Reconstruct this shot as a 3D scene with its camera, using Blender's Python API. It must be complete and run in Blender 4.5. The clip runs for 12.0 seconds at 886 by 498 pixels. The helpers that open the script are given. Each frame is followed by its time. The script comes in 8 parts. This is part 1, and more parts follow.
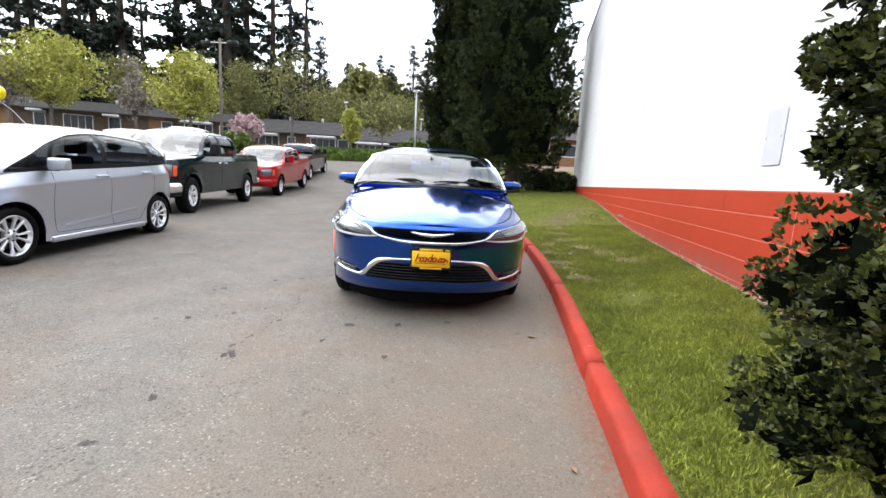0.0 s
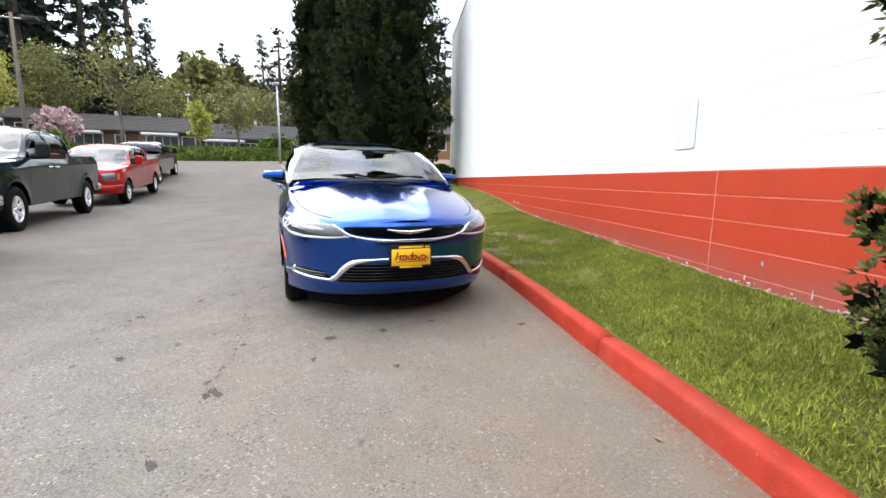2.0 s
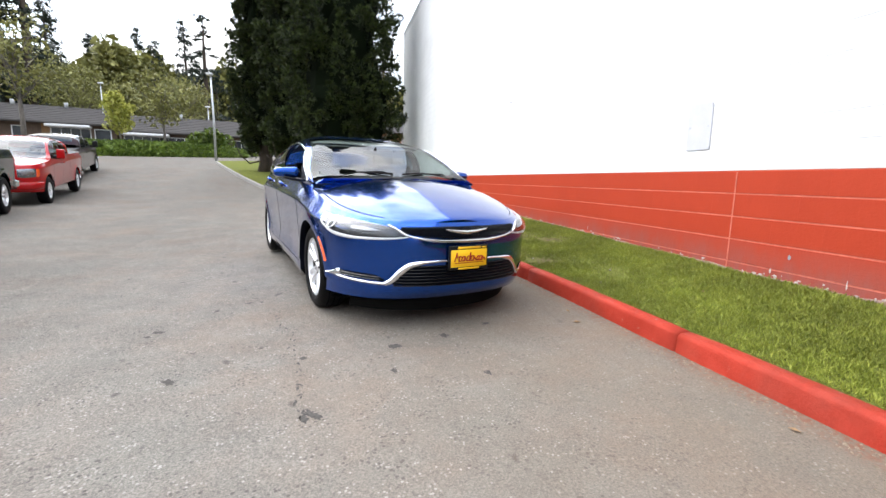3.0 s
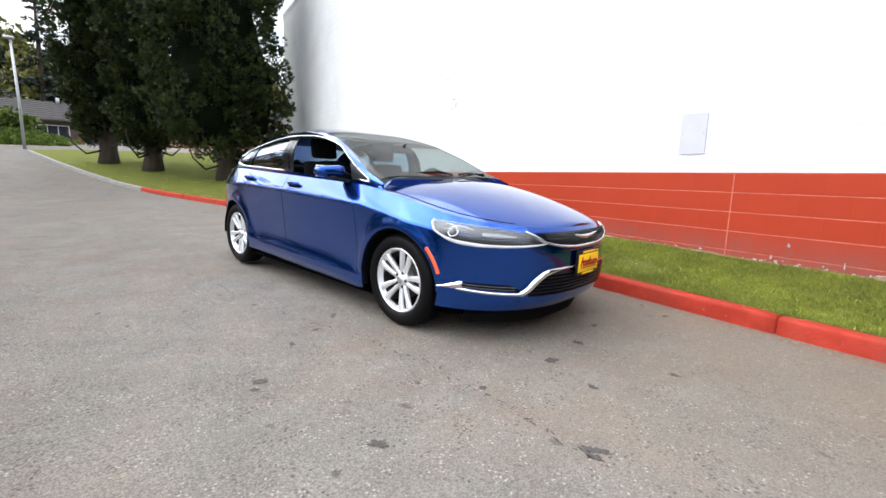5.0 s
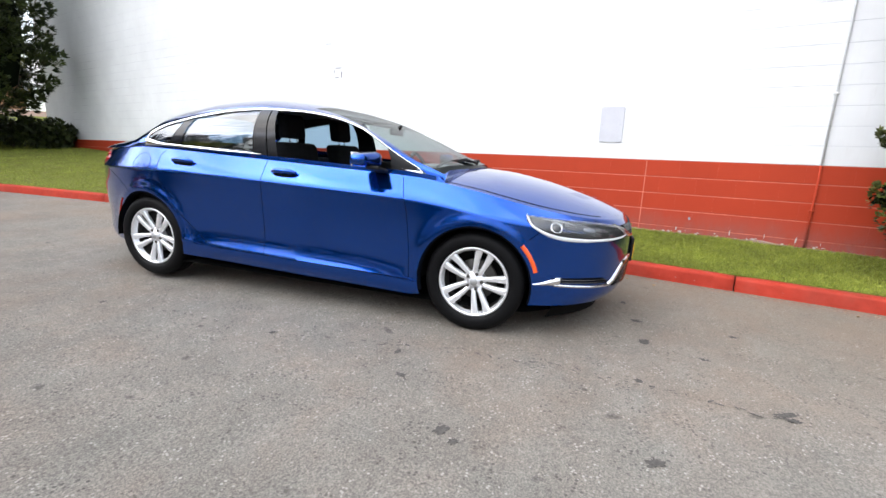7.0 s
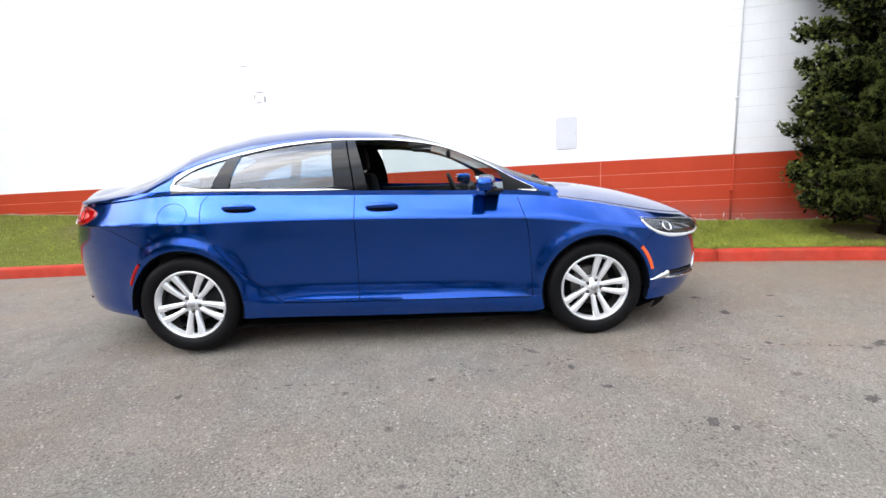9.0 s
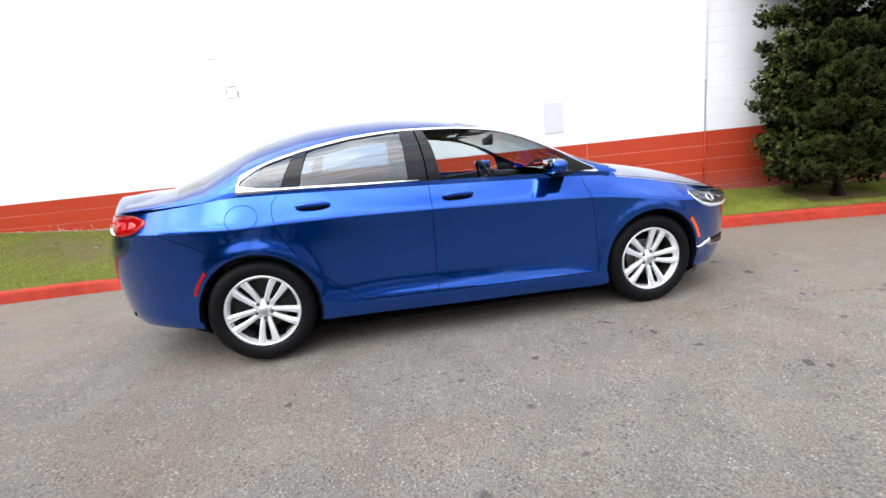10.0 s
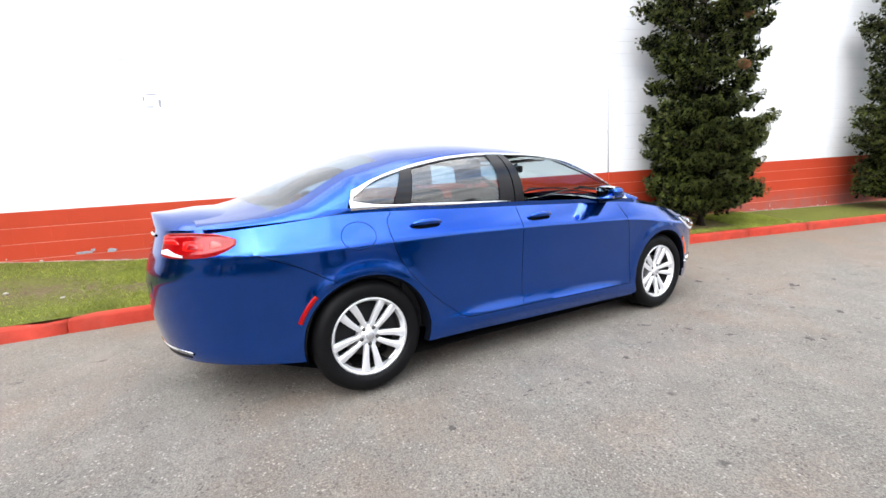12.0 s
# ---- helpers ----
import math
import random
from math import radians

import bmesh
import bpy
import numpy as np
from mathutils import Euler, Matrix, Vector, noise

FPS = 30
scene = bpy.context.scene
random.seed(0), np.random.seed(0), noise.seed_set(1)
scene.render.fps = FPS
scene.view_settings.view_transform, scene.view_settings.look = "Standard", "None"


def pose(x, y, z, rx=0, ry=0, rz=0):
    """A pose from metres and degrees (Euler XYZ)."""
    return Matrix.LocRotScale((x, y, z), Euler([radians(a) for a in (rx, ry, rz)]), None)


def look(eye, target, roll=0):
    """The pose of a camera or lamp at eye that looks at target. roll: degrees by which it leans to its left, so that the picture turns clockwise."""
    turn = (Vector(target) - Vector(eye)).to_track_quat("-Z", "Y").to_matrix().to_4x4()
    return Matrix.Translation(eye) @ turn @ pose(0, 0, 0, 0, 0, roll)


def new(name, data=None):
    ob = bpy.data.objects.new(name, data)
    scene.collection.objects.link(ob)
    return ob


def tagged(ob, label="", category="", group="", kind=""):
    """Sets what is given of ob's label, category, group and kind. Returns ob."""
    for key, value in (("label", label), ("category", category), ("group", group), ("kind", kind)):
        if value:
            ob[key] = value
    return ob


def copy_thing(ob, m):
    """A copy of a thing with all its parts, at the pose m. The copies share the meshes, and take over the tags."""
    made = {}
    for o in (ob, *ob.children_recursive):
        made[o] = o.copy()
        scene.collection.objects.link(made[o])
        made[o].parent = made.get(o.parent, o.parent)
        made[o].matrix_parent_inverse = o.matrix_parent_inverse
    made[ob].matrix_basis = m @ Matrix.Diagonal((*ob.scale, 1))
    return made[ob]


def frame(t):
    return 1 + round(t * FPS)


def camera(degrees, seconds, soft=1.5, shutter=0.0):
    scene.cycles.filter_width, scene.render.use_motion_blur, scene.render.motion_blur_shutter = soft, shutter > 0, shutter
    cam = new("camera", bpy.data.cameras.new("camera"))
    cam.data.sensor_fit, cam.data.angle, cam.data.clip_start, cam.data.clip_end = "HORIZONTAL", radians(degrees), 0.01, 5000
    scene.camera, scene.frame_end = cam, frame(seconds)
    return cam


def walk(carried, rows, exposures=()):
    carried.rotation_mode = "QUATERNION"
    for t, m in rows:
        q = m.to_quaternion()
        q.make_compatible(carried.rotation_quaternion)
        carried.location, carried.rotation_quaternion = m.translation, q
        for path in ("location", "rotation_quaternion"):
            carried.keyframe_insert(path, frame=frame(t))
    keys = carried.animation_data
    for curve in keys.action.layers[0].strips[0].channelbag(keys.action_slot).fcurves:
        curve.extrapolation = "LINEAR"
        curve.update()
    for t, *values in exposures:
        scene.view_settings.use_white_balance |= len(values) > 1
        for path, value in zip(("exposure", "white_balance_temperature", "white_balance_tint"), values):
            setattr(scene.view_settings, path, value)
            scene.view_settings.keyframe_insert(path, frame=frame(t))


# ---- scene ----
cam = camera(90.3, 12.0)
PATH = [
    (0, (0.369, 0.241, 1.118), (-0.007, 2.181, 0.81), 3.3),
    (0.5, (0.348, 0.29, 1.103), (0.067, 2.249, 0.818), 4.2),
    (1, (0.168, 0.262, 1.092), (0.043, 2.243, 0.84), 4.6),
    (1.5, (-0.148, 0.238, 1.095), (-0.1, 2.221, 0.84), 1.8),
    (2, (-0.451, 0.324, 1.07), (-0.242, 2.289, 0.761), 0.8),
    (2.5, (-0.818, 0.437, 1.066), (-0.522, 2.387, 0.735), 2.3),
    (3, (-1.272, 0.589, 1.048), (-0.784, 2.504, 0.739), 1.1),
    (3.2, (-1.424, 0.641, 1.045), (-0.911, 2.549, 0.739), 1.4),
    (4.8, (-2.679, 1.373, 1.051), (-1.679, 3.081, 0.766), -0.9),
    (5, (-2.81, 1.504, 1.069), (-1.743, 3.164, 0.747), 1.3),
    (5.5, (-3.155, 1.841, 1.086), (-1.851, 3.32, 0.753), 2.2),
    (6, (-3.419, 2.222, 1.083), (-1.965, 3.537, 0.69), 3.3),
    (6.5, (-3.649, 2.597, 1.109), (-2.094, 3.794, 0.723), 4.2),
    (7, (-3.894, 2.988, 1.145), (-2.223, 4.004, 0.726), 2.2),
    (7.5, (-4.074, 3.388, 1.151), (-2.364, 4.299, 0.657), 0.3),
    (7.7, (-4.15, 3.537, 1.151), (-2.411, 4.404, 0.677), -0.3),
    (9.3, (-4.577, 4.895, 1.23), (-2.638, 5.219, 0.861), -4.3),
    (9.5, (-4.633, 5.085, 1.258), (-2.688, 5.341, 0.868), -5.1),
    (10, (-4.671, 5.519, 1.243), (-2.721, 5.678, 0.827), -6.1),
    (10.5, (-4.695, 5.94, 1.264), (-2.726, 5.967, 0.914), -5.5),
    (11, (-4.72, 6.362, 1.294), (-2.758, 6.178, 0.951), -5.9),
    (11.5, (-4.644, 6.77, 1.284), (-2.717, 6.379, 0.917), -4.1),
    (12, (-4.595, 7.158, 1.294), (-2.698, 6.616, 0.969), -3.6),
]
walk(cam, [(t, look(eye, target, roll)) for t, eye, target, roll in PATH],
     [(0, 0.14), (2.5, 0.22), (5, 0.08), (7, 0.02), (9.5, 0.05), (11, 0.18), (12, 0.34)])

# ---- world, sun, exposure ----
SUN_DIR = Vector((0.62, -0.52, -0.72)).normalized()   # the way the sunlight travels
world = bpy.data.worlds.new("sky")
scene.world = world
world.use_nodes = True
wn, wl = world.node_tree.nodes, world.node_tree.links
wn.clear()
w_out = wn.new("ShaderNodeOutputWorld")
w_bg = wn.new("ShaderNodeBackground")
w_sky = wn.new("ShaderNodeTexSky")
w_sky.sky_type, w_sky.sun_disc = "NISHITA", False
w_sky.sun_elevation = math.asin(-SUN_DIR.z)
w_sky.sun_rotation = math.atan2(-SUN_DIR.x, -SUN_DIR.y)
w_co = wn.new("ShaderNodeTexCoord")
w_map = wn.new("ShaderNodeMapping")
w_map.inputs["Scale"].default_value = (1.0, 1.0, 2.6)
w_noise = wn.new("ShaderNodeTexNoise")
w_noise.inputs["Scale"].default_value = 2.1
w_noise.inputs["Detail"].default_value = 7.0
w_noise.inputs["Roughness"].default_value = 0.55
w_ramp = wn.new("ShaderNodeValToRGB")
w_ramp.color_ramp.elements[0].position, w_ramp.color_ramp.elements[1].position = 0.31, 0.57
w_scale = wn.new("ShaderNodeMix")
w_scale.data_type, w_scale.blend_type = "RGBA", "MULTIPLY"
w_scale.inputs["Factor"].default_value = 1.0
w_scale.inputs["B"].default_value = (2.3, 2.3, 2.3, 1)
w_mix = wn.new("ShaderNodeMix")
w_mix.data_type = "RGBA"
w_mix.inputs["B"].default_value = (10.2, 10.3, 10.5, 1)     # cloud
# bright haze round the veiled sun
w_dot = wn.new("ShaderNodeVectorMath")
w_dot.operation = "DOT_PRODUCT"
w_dot.inputs[1].default_value = -SUN_DIR
w_haze = wn.new("ShaderNodeMapRange")
w_haze.inputs["From Min"].default_value, w_haze.inputs["From Max"].default_value = 0.25, 1.0
w_haze.inputs["To Min"].default_value, w_haze.inputs["To Max"].default_value = 0.0, 1.0
w_pow = wn.new("ShaderNodeMath")
w_pow.operation = "POWER"
w_pow.inputs[1].default_value = 1.7
w_gain = wn.new("ShaderNodeMath")
w_gain.operation = "MULTIPLY_ADD"
w_gain.inputs[1].default_value, w_gain.inputs[2].default_value = 1.1, 1.50
w_glow = wn.new("ShaderNodeVectorMath")
w_glow.operation = "SCALE"
wl.new(w_co.outputs["Generated"], w_dot.inputs[0])
wl.new(w_dot.outputs["Value"], w_haze.inputs["Value"])
wl.new(w_haze.outputs["Result"], w_pow.inputs[0])
wl.new(w_pow.outputs["Value"], w_gain.inputs[0])
# an overcast sky is brighter overhead than at the horizon
w_sep = wn.new("ShaderNodeSeparateXYZ")
w_over = wn.new("ShaderNodeMath")
w_over.operation = "MULTIPLY_ADD"
w_over.inputs[1].default_value, w_over.inputs[2].default_value = 1.05, 0.48
w_both = wn.new("ShaderNodeMath")
w_both.operation = "MULTIPLY"
wl.new(w_co.outputs["Generated"], w_sep.inputs["Vector"])
wl.new(w_sep.outputs["Z"], w_over.inputs[0])
wl.new(w_over.outputs["Value"], w_both.inputs[0])
wl.new(w_gain.outputs["Value"], w_both.inputs[1])
# thick and thin cloud
w_streak = wn.new("ShaderNodeTexNoise")
w_streak.inputs["Scale"].default_value, w_streak.inputs["Detail"].default_value = 5.0, 6.0
w_thick = wn.new("ShaderNodeMapRange")
w_thick.inputs["From Min"].default_value, w_thick.inputs["From Max"].default_value = 0.36, 0.62
w_thick.inputs["To Min"].default_value, w_thick.inputs["To Max"].default_value = 0.72, 1.28
w_all = wn.new("ShaderNodeMath")
w_all.operation = "MULTIPLY"
wl.new(w_map.outputs["Vector"], w_streak.inputs["Vector"])
wl.new(w_streak.outputs["Fac"], w_thick.inputs["Value"])
wl.new(w_both.outputs["Value"], w_all.inputs[0])
wl.new(w_thick.outputs["Result"], w_all.inputs[1])
wl.new(w_all.outputs["Value"], w_glow.inputs["Scale"])
wl.new(w_co.outputs["Generated"], w_map.inputs["Vector"])
wl.new(w_map.outputs["Vector"], w_noise.inputs["Vector"])
wl.new(w_noise.outputs["Fac"], w_ramp.inputs["Fac"])
wl.new(w_ramp.outputs["Color"], w_mix.inputs["Factor"])
wl.new(w_sky.outputs["Color"], w_scale.inputs["A"])
wl.new(w_scale.outputs["Result"], w_mix.inputs["A"])
wl.new(w_mix.outputs["Result"], w_glow.inputs[0])
wl.new(w_glow.outputs["Vector"], w_bg.inputs["Color"])
w_bg.inputs["Strength"].default_value = 0.134
wl.new(w_bg.outputs["Background"], w_out.inputs["Surface"])

sun = new("sun", bpy.data.lights.new("sun", "SUN"))
sun.data.energy, sun.data.angle, sun.data.color = 1.1, radians(70), (1.0, 0.965, 0.91)
sun.matrix_world = look((-20, -6, 18), Vector((-20, -6, 18)) + SUN_DIR)

# ---- materials ----
def nodes_of(name):
    m = bpy.data.materials.new(name)
    m.use_nodes = True
    n, l = m.node_tree.nodes, m.node_tree.links
    return m, n, l, n["Principled BSDF"]


def noise_node(n, l, scale, detail=4.0, rough=0.55, vec=None, stretch=None):
    t = n.new("ShaderNodeTexNoise")
    t.inputs["Scale"].default_value, t.inputs["Detail"].default_value = scale, detail
    t.inputs["Roughness"].default_value = rough
    if vec is not None:
        if stretch:
            mp = n.new("ShaderNodeMapping")
            mp.inputs["Scale"].default_value = stretch
            l.new(vec, mp.inputs["Vector"])
            vec = mp.outputs["Vector"]
        l.new(vec, t.inputs["Vector"])
    return t.outputs["Fac"]


def ramp_node(n, l, fac, stops):
    r = n.new("ShaderNodeValToRGB")
    e = r.color_ramp.elements
    e[0].position, e[1].position = stops[0][0], stops[-1][0]
    for p, c in stops[1:-1]:
        e.new(p)
    for el, (p, c) in zip(e, stops):
        el.color = (*c, 1) if isinstance(c, tuple) else (c, c, c, 1)
    l.new(fac, r.inputs["Fac"])
    return r.outputs["Color"]


def mix_node(n, l, fac, a, b, blend="MIX"):
    m = n.new("ShaderNodeMix")
    m.data_type, m.blend_type = "RGBA", blend
    for key, v in (("Factor", fac), ("A", a), ("B", b)):
        if isinstance(v, (int, float)):
            m.inputs[key].default_value = v if key == "Factor" else (v, v, v, 1)
        elif isinstance(v, tuple):
            m.inputs[key].default_value = (*v, 1)
        else:
            l.new(v, m.inputs[key])
    return m.outputs["Result"]


def bump_node(n, l, bsdf, height, strength, dist=0.01, after=None):
    b = n.new("ShaderNodeBump")
    b.inputs["Strength"].default_value, b.inputs["Distance"].default_value = strength, dist
    l.new(height, b.inputs["Height"])
    if after is not None:
        l.new(after, b.inputs["Normal"])
    l.new(b.outputs["Normal"], bsdf.inputs["Normal"])
    return b.outputs["Normal"]


def world_vec(n):
    return n.new("ShaderNodeNewGeometry").outputs["Position"]


def obj_vec(n):
    return n.new("ShaderNodeTexCoord").outputs["Object"]


def plain(name, c, rough=0.5, metal=0.0, vary=0.15, scale=6.0, coat=0.0, bump=0.0, bscale=80.0, spec=0.5):
    """Colour varied at two scales, with an optional fine relief."""
    m, n, l, b = nodes_of(name)
    v = obj_vec(n)
    dark = tuple(x * (1 - vary) for x in c)
    light = tuple(min(1.0, x * (1 + vary)) for x in c)
    a = ramp_node(n, l, noise_node(n, l, scale, 5, 0.6, v), [(0.3, dark), (0.7, light)])
    f = noise_node(n, l, scale * 11, 3, 0.6, v)
    l.new(mix_node(n, l, 0.35, a, ramp_node(n, l, f, [(0.3, dark), (0.7, light)])), b.inputs["Base Color"])
    b.inputs["Roughness"].default_value, b.inputs["Metallic"].default_value = rough, metal
    b.inputs["Coat Weight"].default_value, b.inputs["Coat Roughness"].default_value = coat, 0.03
    b.inputs["Specular IOR Level"].default_value = spec
    if bump:
        bump_node(n, l, b, noise_node(n, l, bscale, 3, 0.6, v), bump, 0.004)
    return m


def car_paint(name, c, metal=0.55, rough=0.32, dust=0.04, ior=1.42, spec=0.5):
    m, n, l, b = nodes_of(name)
    v = obj_vec(n)
    flake = ramp_node(n, l, noise_node(n, l, 900, 2, 0.5, v), [(0.35, tuple(x * 0.8 for x in c)), (0.7, tuple(min(1, x * 1.25) for x in c))])
    dirt = ramp_node(n, l, noise_node(n, l, 3.0, 6, 0.65, v), [(0.45, 0.0), (0.8, dust)])
    l.new(mix_node(n, l, dirt, flake, (0.30, 0.28, 0.25)), b.inputs["Base Color"])
    b.inputs["Metallic"].default_value, b.inputs["Roughness"].default_value = metal, rough
    b.inputs["Coat Weight"].default_value, b.inputs["Coat Roughness"].default_value = 1.0, 0.02
    b.inputs["Coat IOR"].default_value = ior
    b.inputs["Specular IOR Level"].default_value = spec
    return m


def glass(name, tint, gloss=1.0, f0=0.06):
    """Thin glass: a clear tinted sheet with a mirror gloss that grows towards grazing."""
    m = bpy.data.materials.new(name)
    m.use_nodes = True
    n, l = m.node_tree.nodes, m.node_tree.links
    n.clear()
    out, mx = n.new("ShaderNodeOutputMaterial"), n.new("ShaderNodeMixShader")
    tr, gl, lw = n.new("ShaderNodeBsdfTransparent"), n.new("ShaderNodeBsdfGlossy"), n.new("ShaderNodeLayerWeight")
    tr.inputs["Color"].default_value = (*tint, 1)
    gl.inputs["Roughness"].default_value = 0.01
    gl.inputs["Color"].default_value = (gloss, gloss, gloss, 1)
    lw.inputs["Blend"].default_value = 0.5
    pw, ma = n.new("ShaderNodeMath"), n.new("ShaderNodeMath")
    pw.operation, ma.operation = "POWER", "MULTIPLY_ADD"
    pw.inputs[1].default_value = 4.0
    ma.inputs[1].default_value, ma.inputs[2].default_value = 1 - f0, f0
    l.new(lw.outputs["Facing"], pw.inputs[0])
    l.new(pw.outputs["Value"], ma.inputs[0])
    l.new(ma.outputs["Value"], mx.inputs["Fac"])
    l.new(tr.outputs["BSDF"], mx.inputs[1])
    l.new(gl.outputs["BSDF"], mx.inputs[2])
    l.new(mx.outputs["Shader"], out.inputs["Surface"])
    return m


def asphalt_material():
    m, n, l, b = nodes_of("asphalt")
    v = world_vec(n)
    base = ramp_node(n, l, noise_node(n, l, 0.35, 6, 0.6, v, (1, 0.45, 1)), [(0.3, (0.168, 0.155, 0.139)), (0.7, (0.204, 0.189, 0.170))])
    patch = ramp_node(n, l, noise_node(n, l, 2.2, 6, 0.65, v), [(0.3, 0.80), (0.7, 1.02)])
    base = mix_node(n, l, 1.0, base, patch, "MULTIPLY")
    grain = ramp_node(n, l, noise_node(n, l, 110, 3, 0.8, v), [(0.30, 0.30), (0.5, 0.96), (0.70, 1.75)])
    base = mix_node(n, l, 0.62, base, grain, "MULTIPLY")
    vor = n.new("ShaderNodeTexVoronoi")
    vor.inputs["Scale"].default_value = 46.0
    l.new(v, vor.inputs["Vector"])
    speck = ramp_node(n, l, vor.outputs["Distance"], [(0.0, 1.0), (0.20, 1.0), (0.30, 0.0)])
    pick = ramp_node(n, l, noise_node(n, l, 11, 2, 0.5, v), [(0.50, 0.0), (0.60, 0.90)])
    base = mix_node(n, l, mix_node(n, l, 1.0, speck, pick, "MULTIPLY"), base, (0.331, 0.317, 0.295))
    pit = n.new("ShaderNodeTexVoronoi")
    pit.inputs["Scale"].default_value = 38.0
    l.new(v, pit.inputs["Vector"])
    holes = mix_node(n, l, 1.0, ramp_node(n, l, pit.outputs["Distance"], [(0.0, 0.8), (0.22, 0.8), (0.32, 0.0)]), ramp_node(n, l, noise_node(n, l, 5, 3, 0.6, v), [(0.48, 0.0), (0.60, 1.0)]), "MULTIPLY")
    base = mix_node(n, l, holes, base, (0.070, 0.066, 0.062))
    mid = ramp_node(n, l, noise_node(n, l, 34, 4, 0.75, v), [(0.32, 0.72), (0.5, 1.0), (0.68, 1.22)])
    base = mix_node(n, l, 0.45, base, mid, "MULTIPLY")
    scrape = ramp_node(n, l, noise_node(n, l, 1.6, 7, 0.7, v, (0.55, 1.6, 1)), [(0.60, 0.0), (0.70, 0.30)])
    base = mix_node(n, l, scrape, base, (0.26, 0.25, 0.235))
    spot = ramp_node(n, l, noise_node(n, l, 4.2, 3, 0.55, v, (1.7, 1, 1)), [(0.68, 0.0), (0.74, 0.62)])
    base = mix_node(n, l, spot, base, (0.037, 0.036, 0.035))
    tan = ramp_node(n, l, noise_node(n, l, 0.9, 5, 0.6, v), [(0.5, 0.0), (0.75, 0.35)])
    base = mix_node(n, l, tan, base, (0.151, 0.126, 0.097))
    sep = n.new("ShaderNodeSeparateXYZ")
    l.new(v, sep.inputs["Vector"])
    mr = n.new("ShaderNodeMapRange")
    mr.inputs["From Min"].default_value, mr.inputs["From Max"].default_value = -1.6, 0.9
    l.new(sep.outputs["X"], mr.inputs["Value"])
    dust = mix_node(n, l, 1.0, mr.outputs["Result"], ramp_node(n, l, noise_node(n, l, 1.4, 6, 0.65, v), [(0.3, 0.40), (0.7, 0.95)]), "MULTIPLY")
    base = mix_node(n, l, dust, base, mix_node(n, l, 1.0, (0.178, 0.140, 0.104), ramp_node(n, l, noise_node(n, l, 120, 3, 0.75, v), [(0.28, 0.62), (0.5, 0.98), (0.72, 1.35)]), "MULTIPLY"))
    # rusty grit washed against the kerb
    near = n.new("ShaderNodeVectorMath")
    near.operation = "DOT_PRODUCT"
    near.inputs[1].default_value = (1.0, 0.05, 0.0)
    l.new(v, near.inputs[0])
    strip = n.new("ShaderNodeMapRange")
    strip.inputs["From Min"].default_value, strip.inputs["From Max"].default_value = 0.73, 0.86
    l.new(near.outputs["Value"], strip.inputs["Value"])
    grit = mix_node(n, l, 1.0, strip.outputs["Result"], ramp_node(n, l, noise_node(n, l, 30, 5, 0.85, v), [(0.47, 0.0), (0.56, 0.9)]), "MULTIPLY")
    base = mix_node(n, l, grit, base, (0.190, 0.092, 0.060))
    old = n.new("ShaderNodeMapRange")
    old.inputs["From Min"].default_value, old.inputs["From Max"].default_value = -1.2, -4.2
    l.new(sep.outputs["X"], old.inputs["Value"])
    worn = mix_node(n, l, 1.0, old.outputs["Result"], ramp_node(n, l, noise_node(n, l, 0.8, 5, 0.65, v), [(0.25, 0.45), (0.7, 1.0)]), "MULTIPLY")
    coarse = ramp_node(n, l, noise_node(n, l, 55, 4, 0.8, v), [(0.3, 0.38), (0.5, 0.70), (0.74, 1.0)])
    base = mix_node(n, l, worn, base, mix_node(n, l, 1.0, base, coarse, "MULTIPLY"))
    # faint drift between grey-green and brown-pink with age
    hue = ramp_node(n, l, noise_node(n, l, 0.9, 5, 0.7, v), [(0.32, (0.97, 1.0, 0.985)), (0.5, (1.02, 0.995, 0.965)), (0.68, (1.09, 0.99, 0.93))])
    base = mix_node(n, l, 1.0, base, hue, "MULTIPLY")
    l.new(base, b.inputs["Base Color"])
    b.inputs["Roughness"].default_value = 0.88
    b.inputs["Specular IOR Level"].default_value = 0.15
    nb = bump_node(n, l, b, noise_node(n, l, 140, 3, 0.7, v), 0.55, 0.004)
    bump_node(n, l, b, noise_node(n, l, 9, 4, 0.6, v), 0.25, 0.01, nb)
    return m


# bare soil on the verge: place and reach
BALD = [(0.72, 5.6, 0.42), (0.62, 6.4, 0.46), (0.62, 7.1, 0.36), (0.92, 4.9, 0.30), (1.62, 5.9, 0.32), (1.35, 6.4, 0.34), (1.12, 6.9, 0.38),
        (0.98, 7.6, 0.38), (0.88, 8.4, 0.40), (0.88, 9.2, 0.45), (0.95, 10.0, 0.50), (1.05, 10.8, 0.55), (1.35, 11.5, 0.55), (1.65, 12.2, 0.55), (1.5, 0.8, 0.90), (1.5, -4.3, 0.85)]


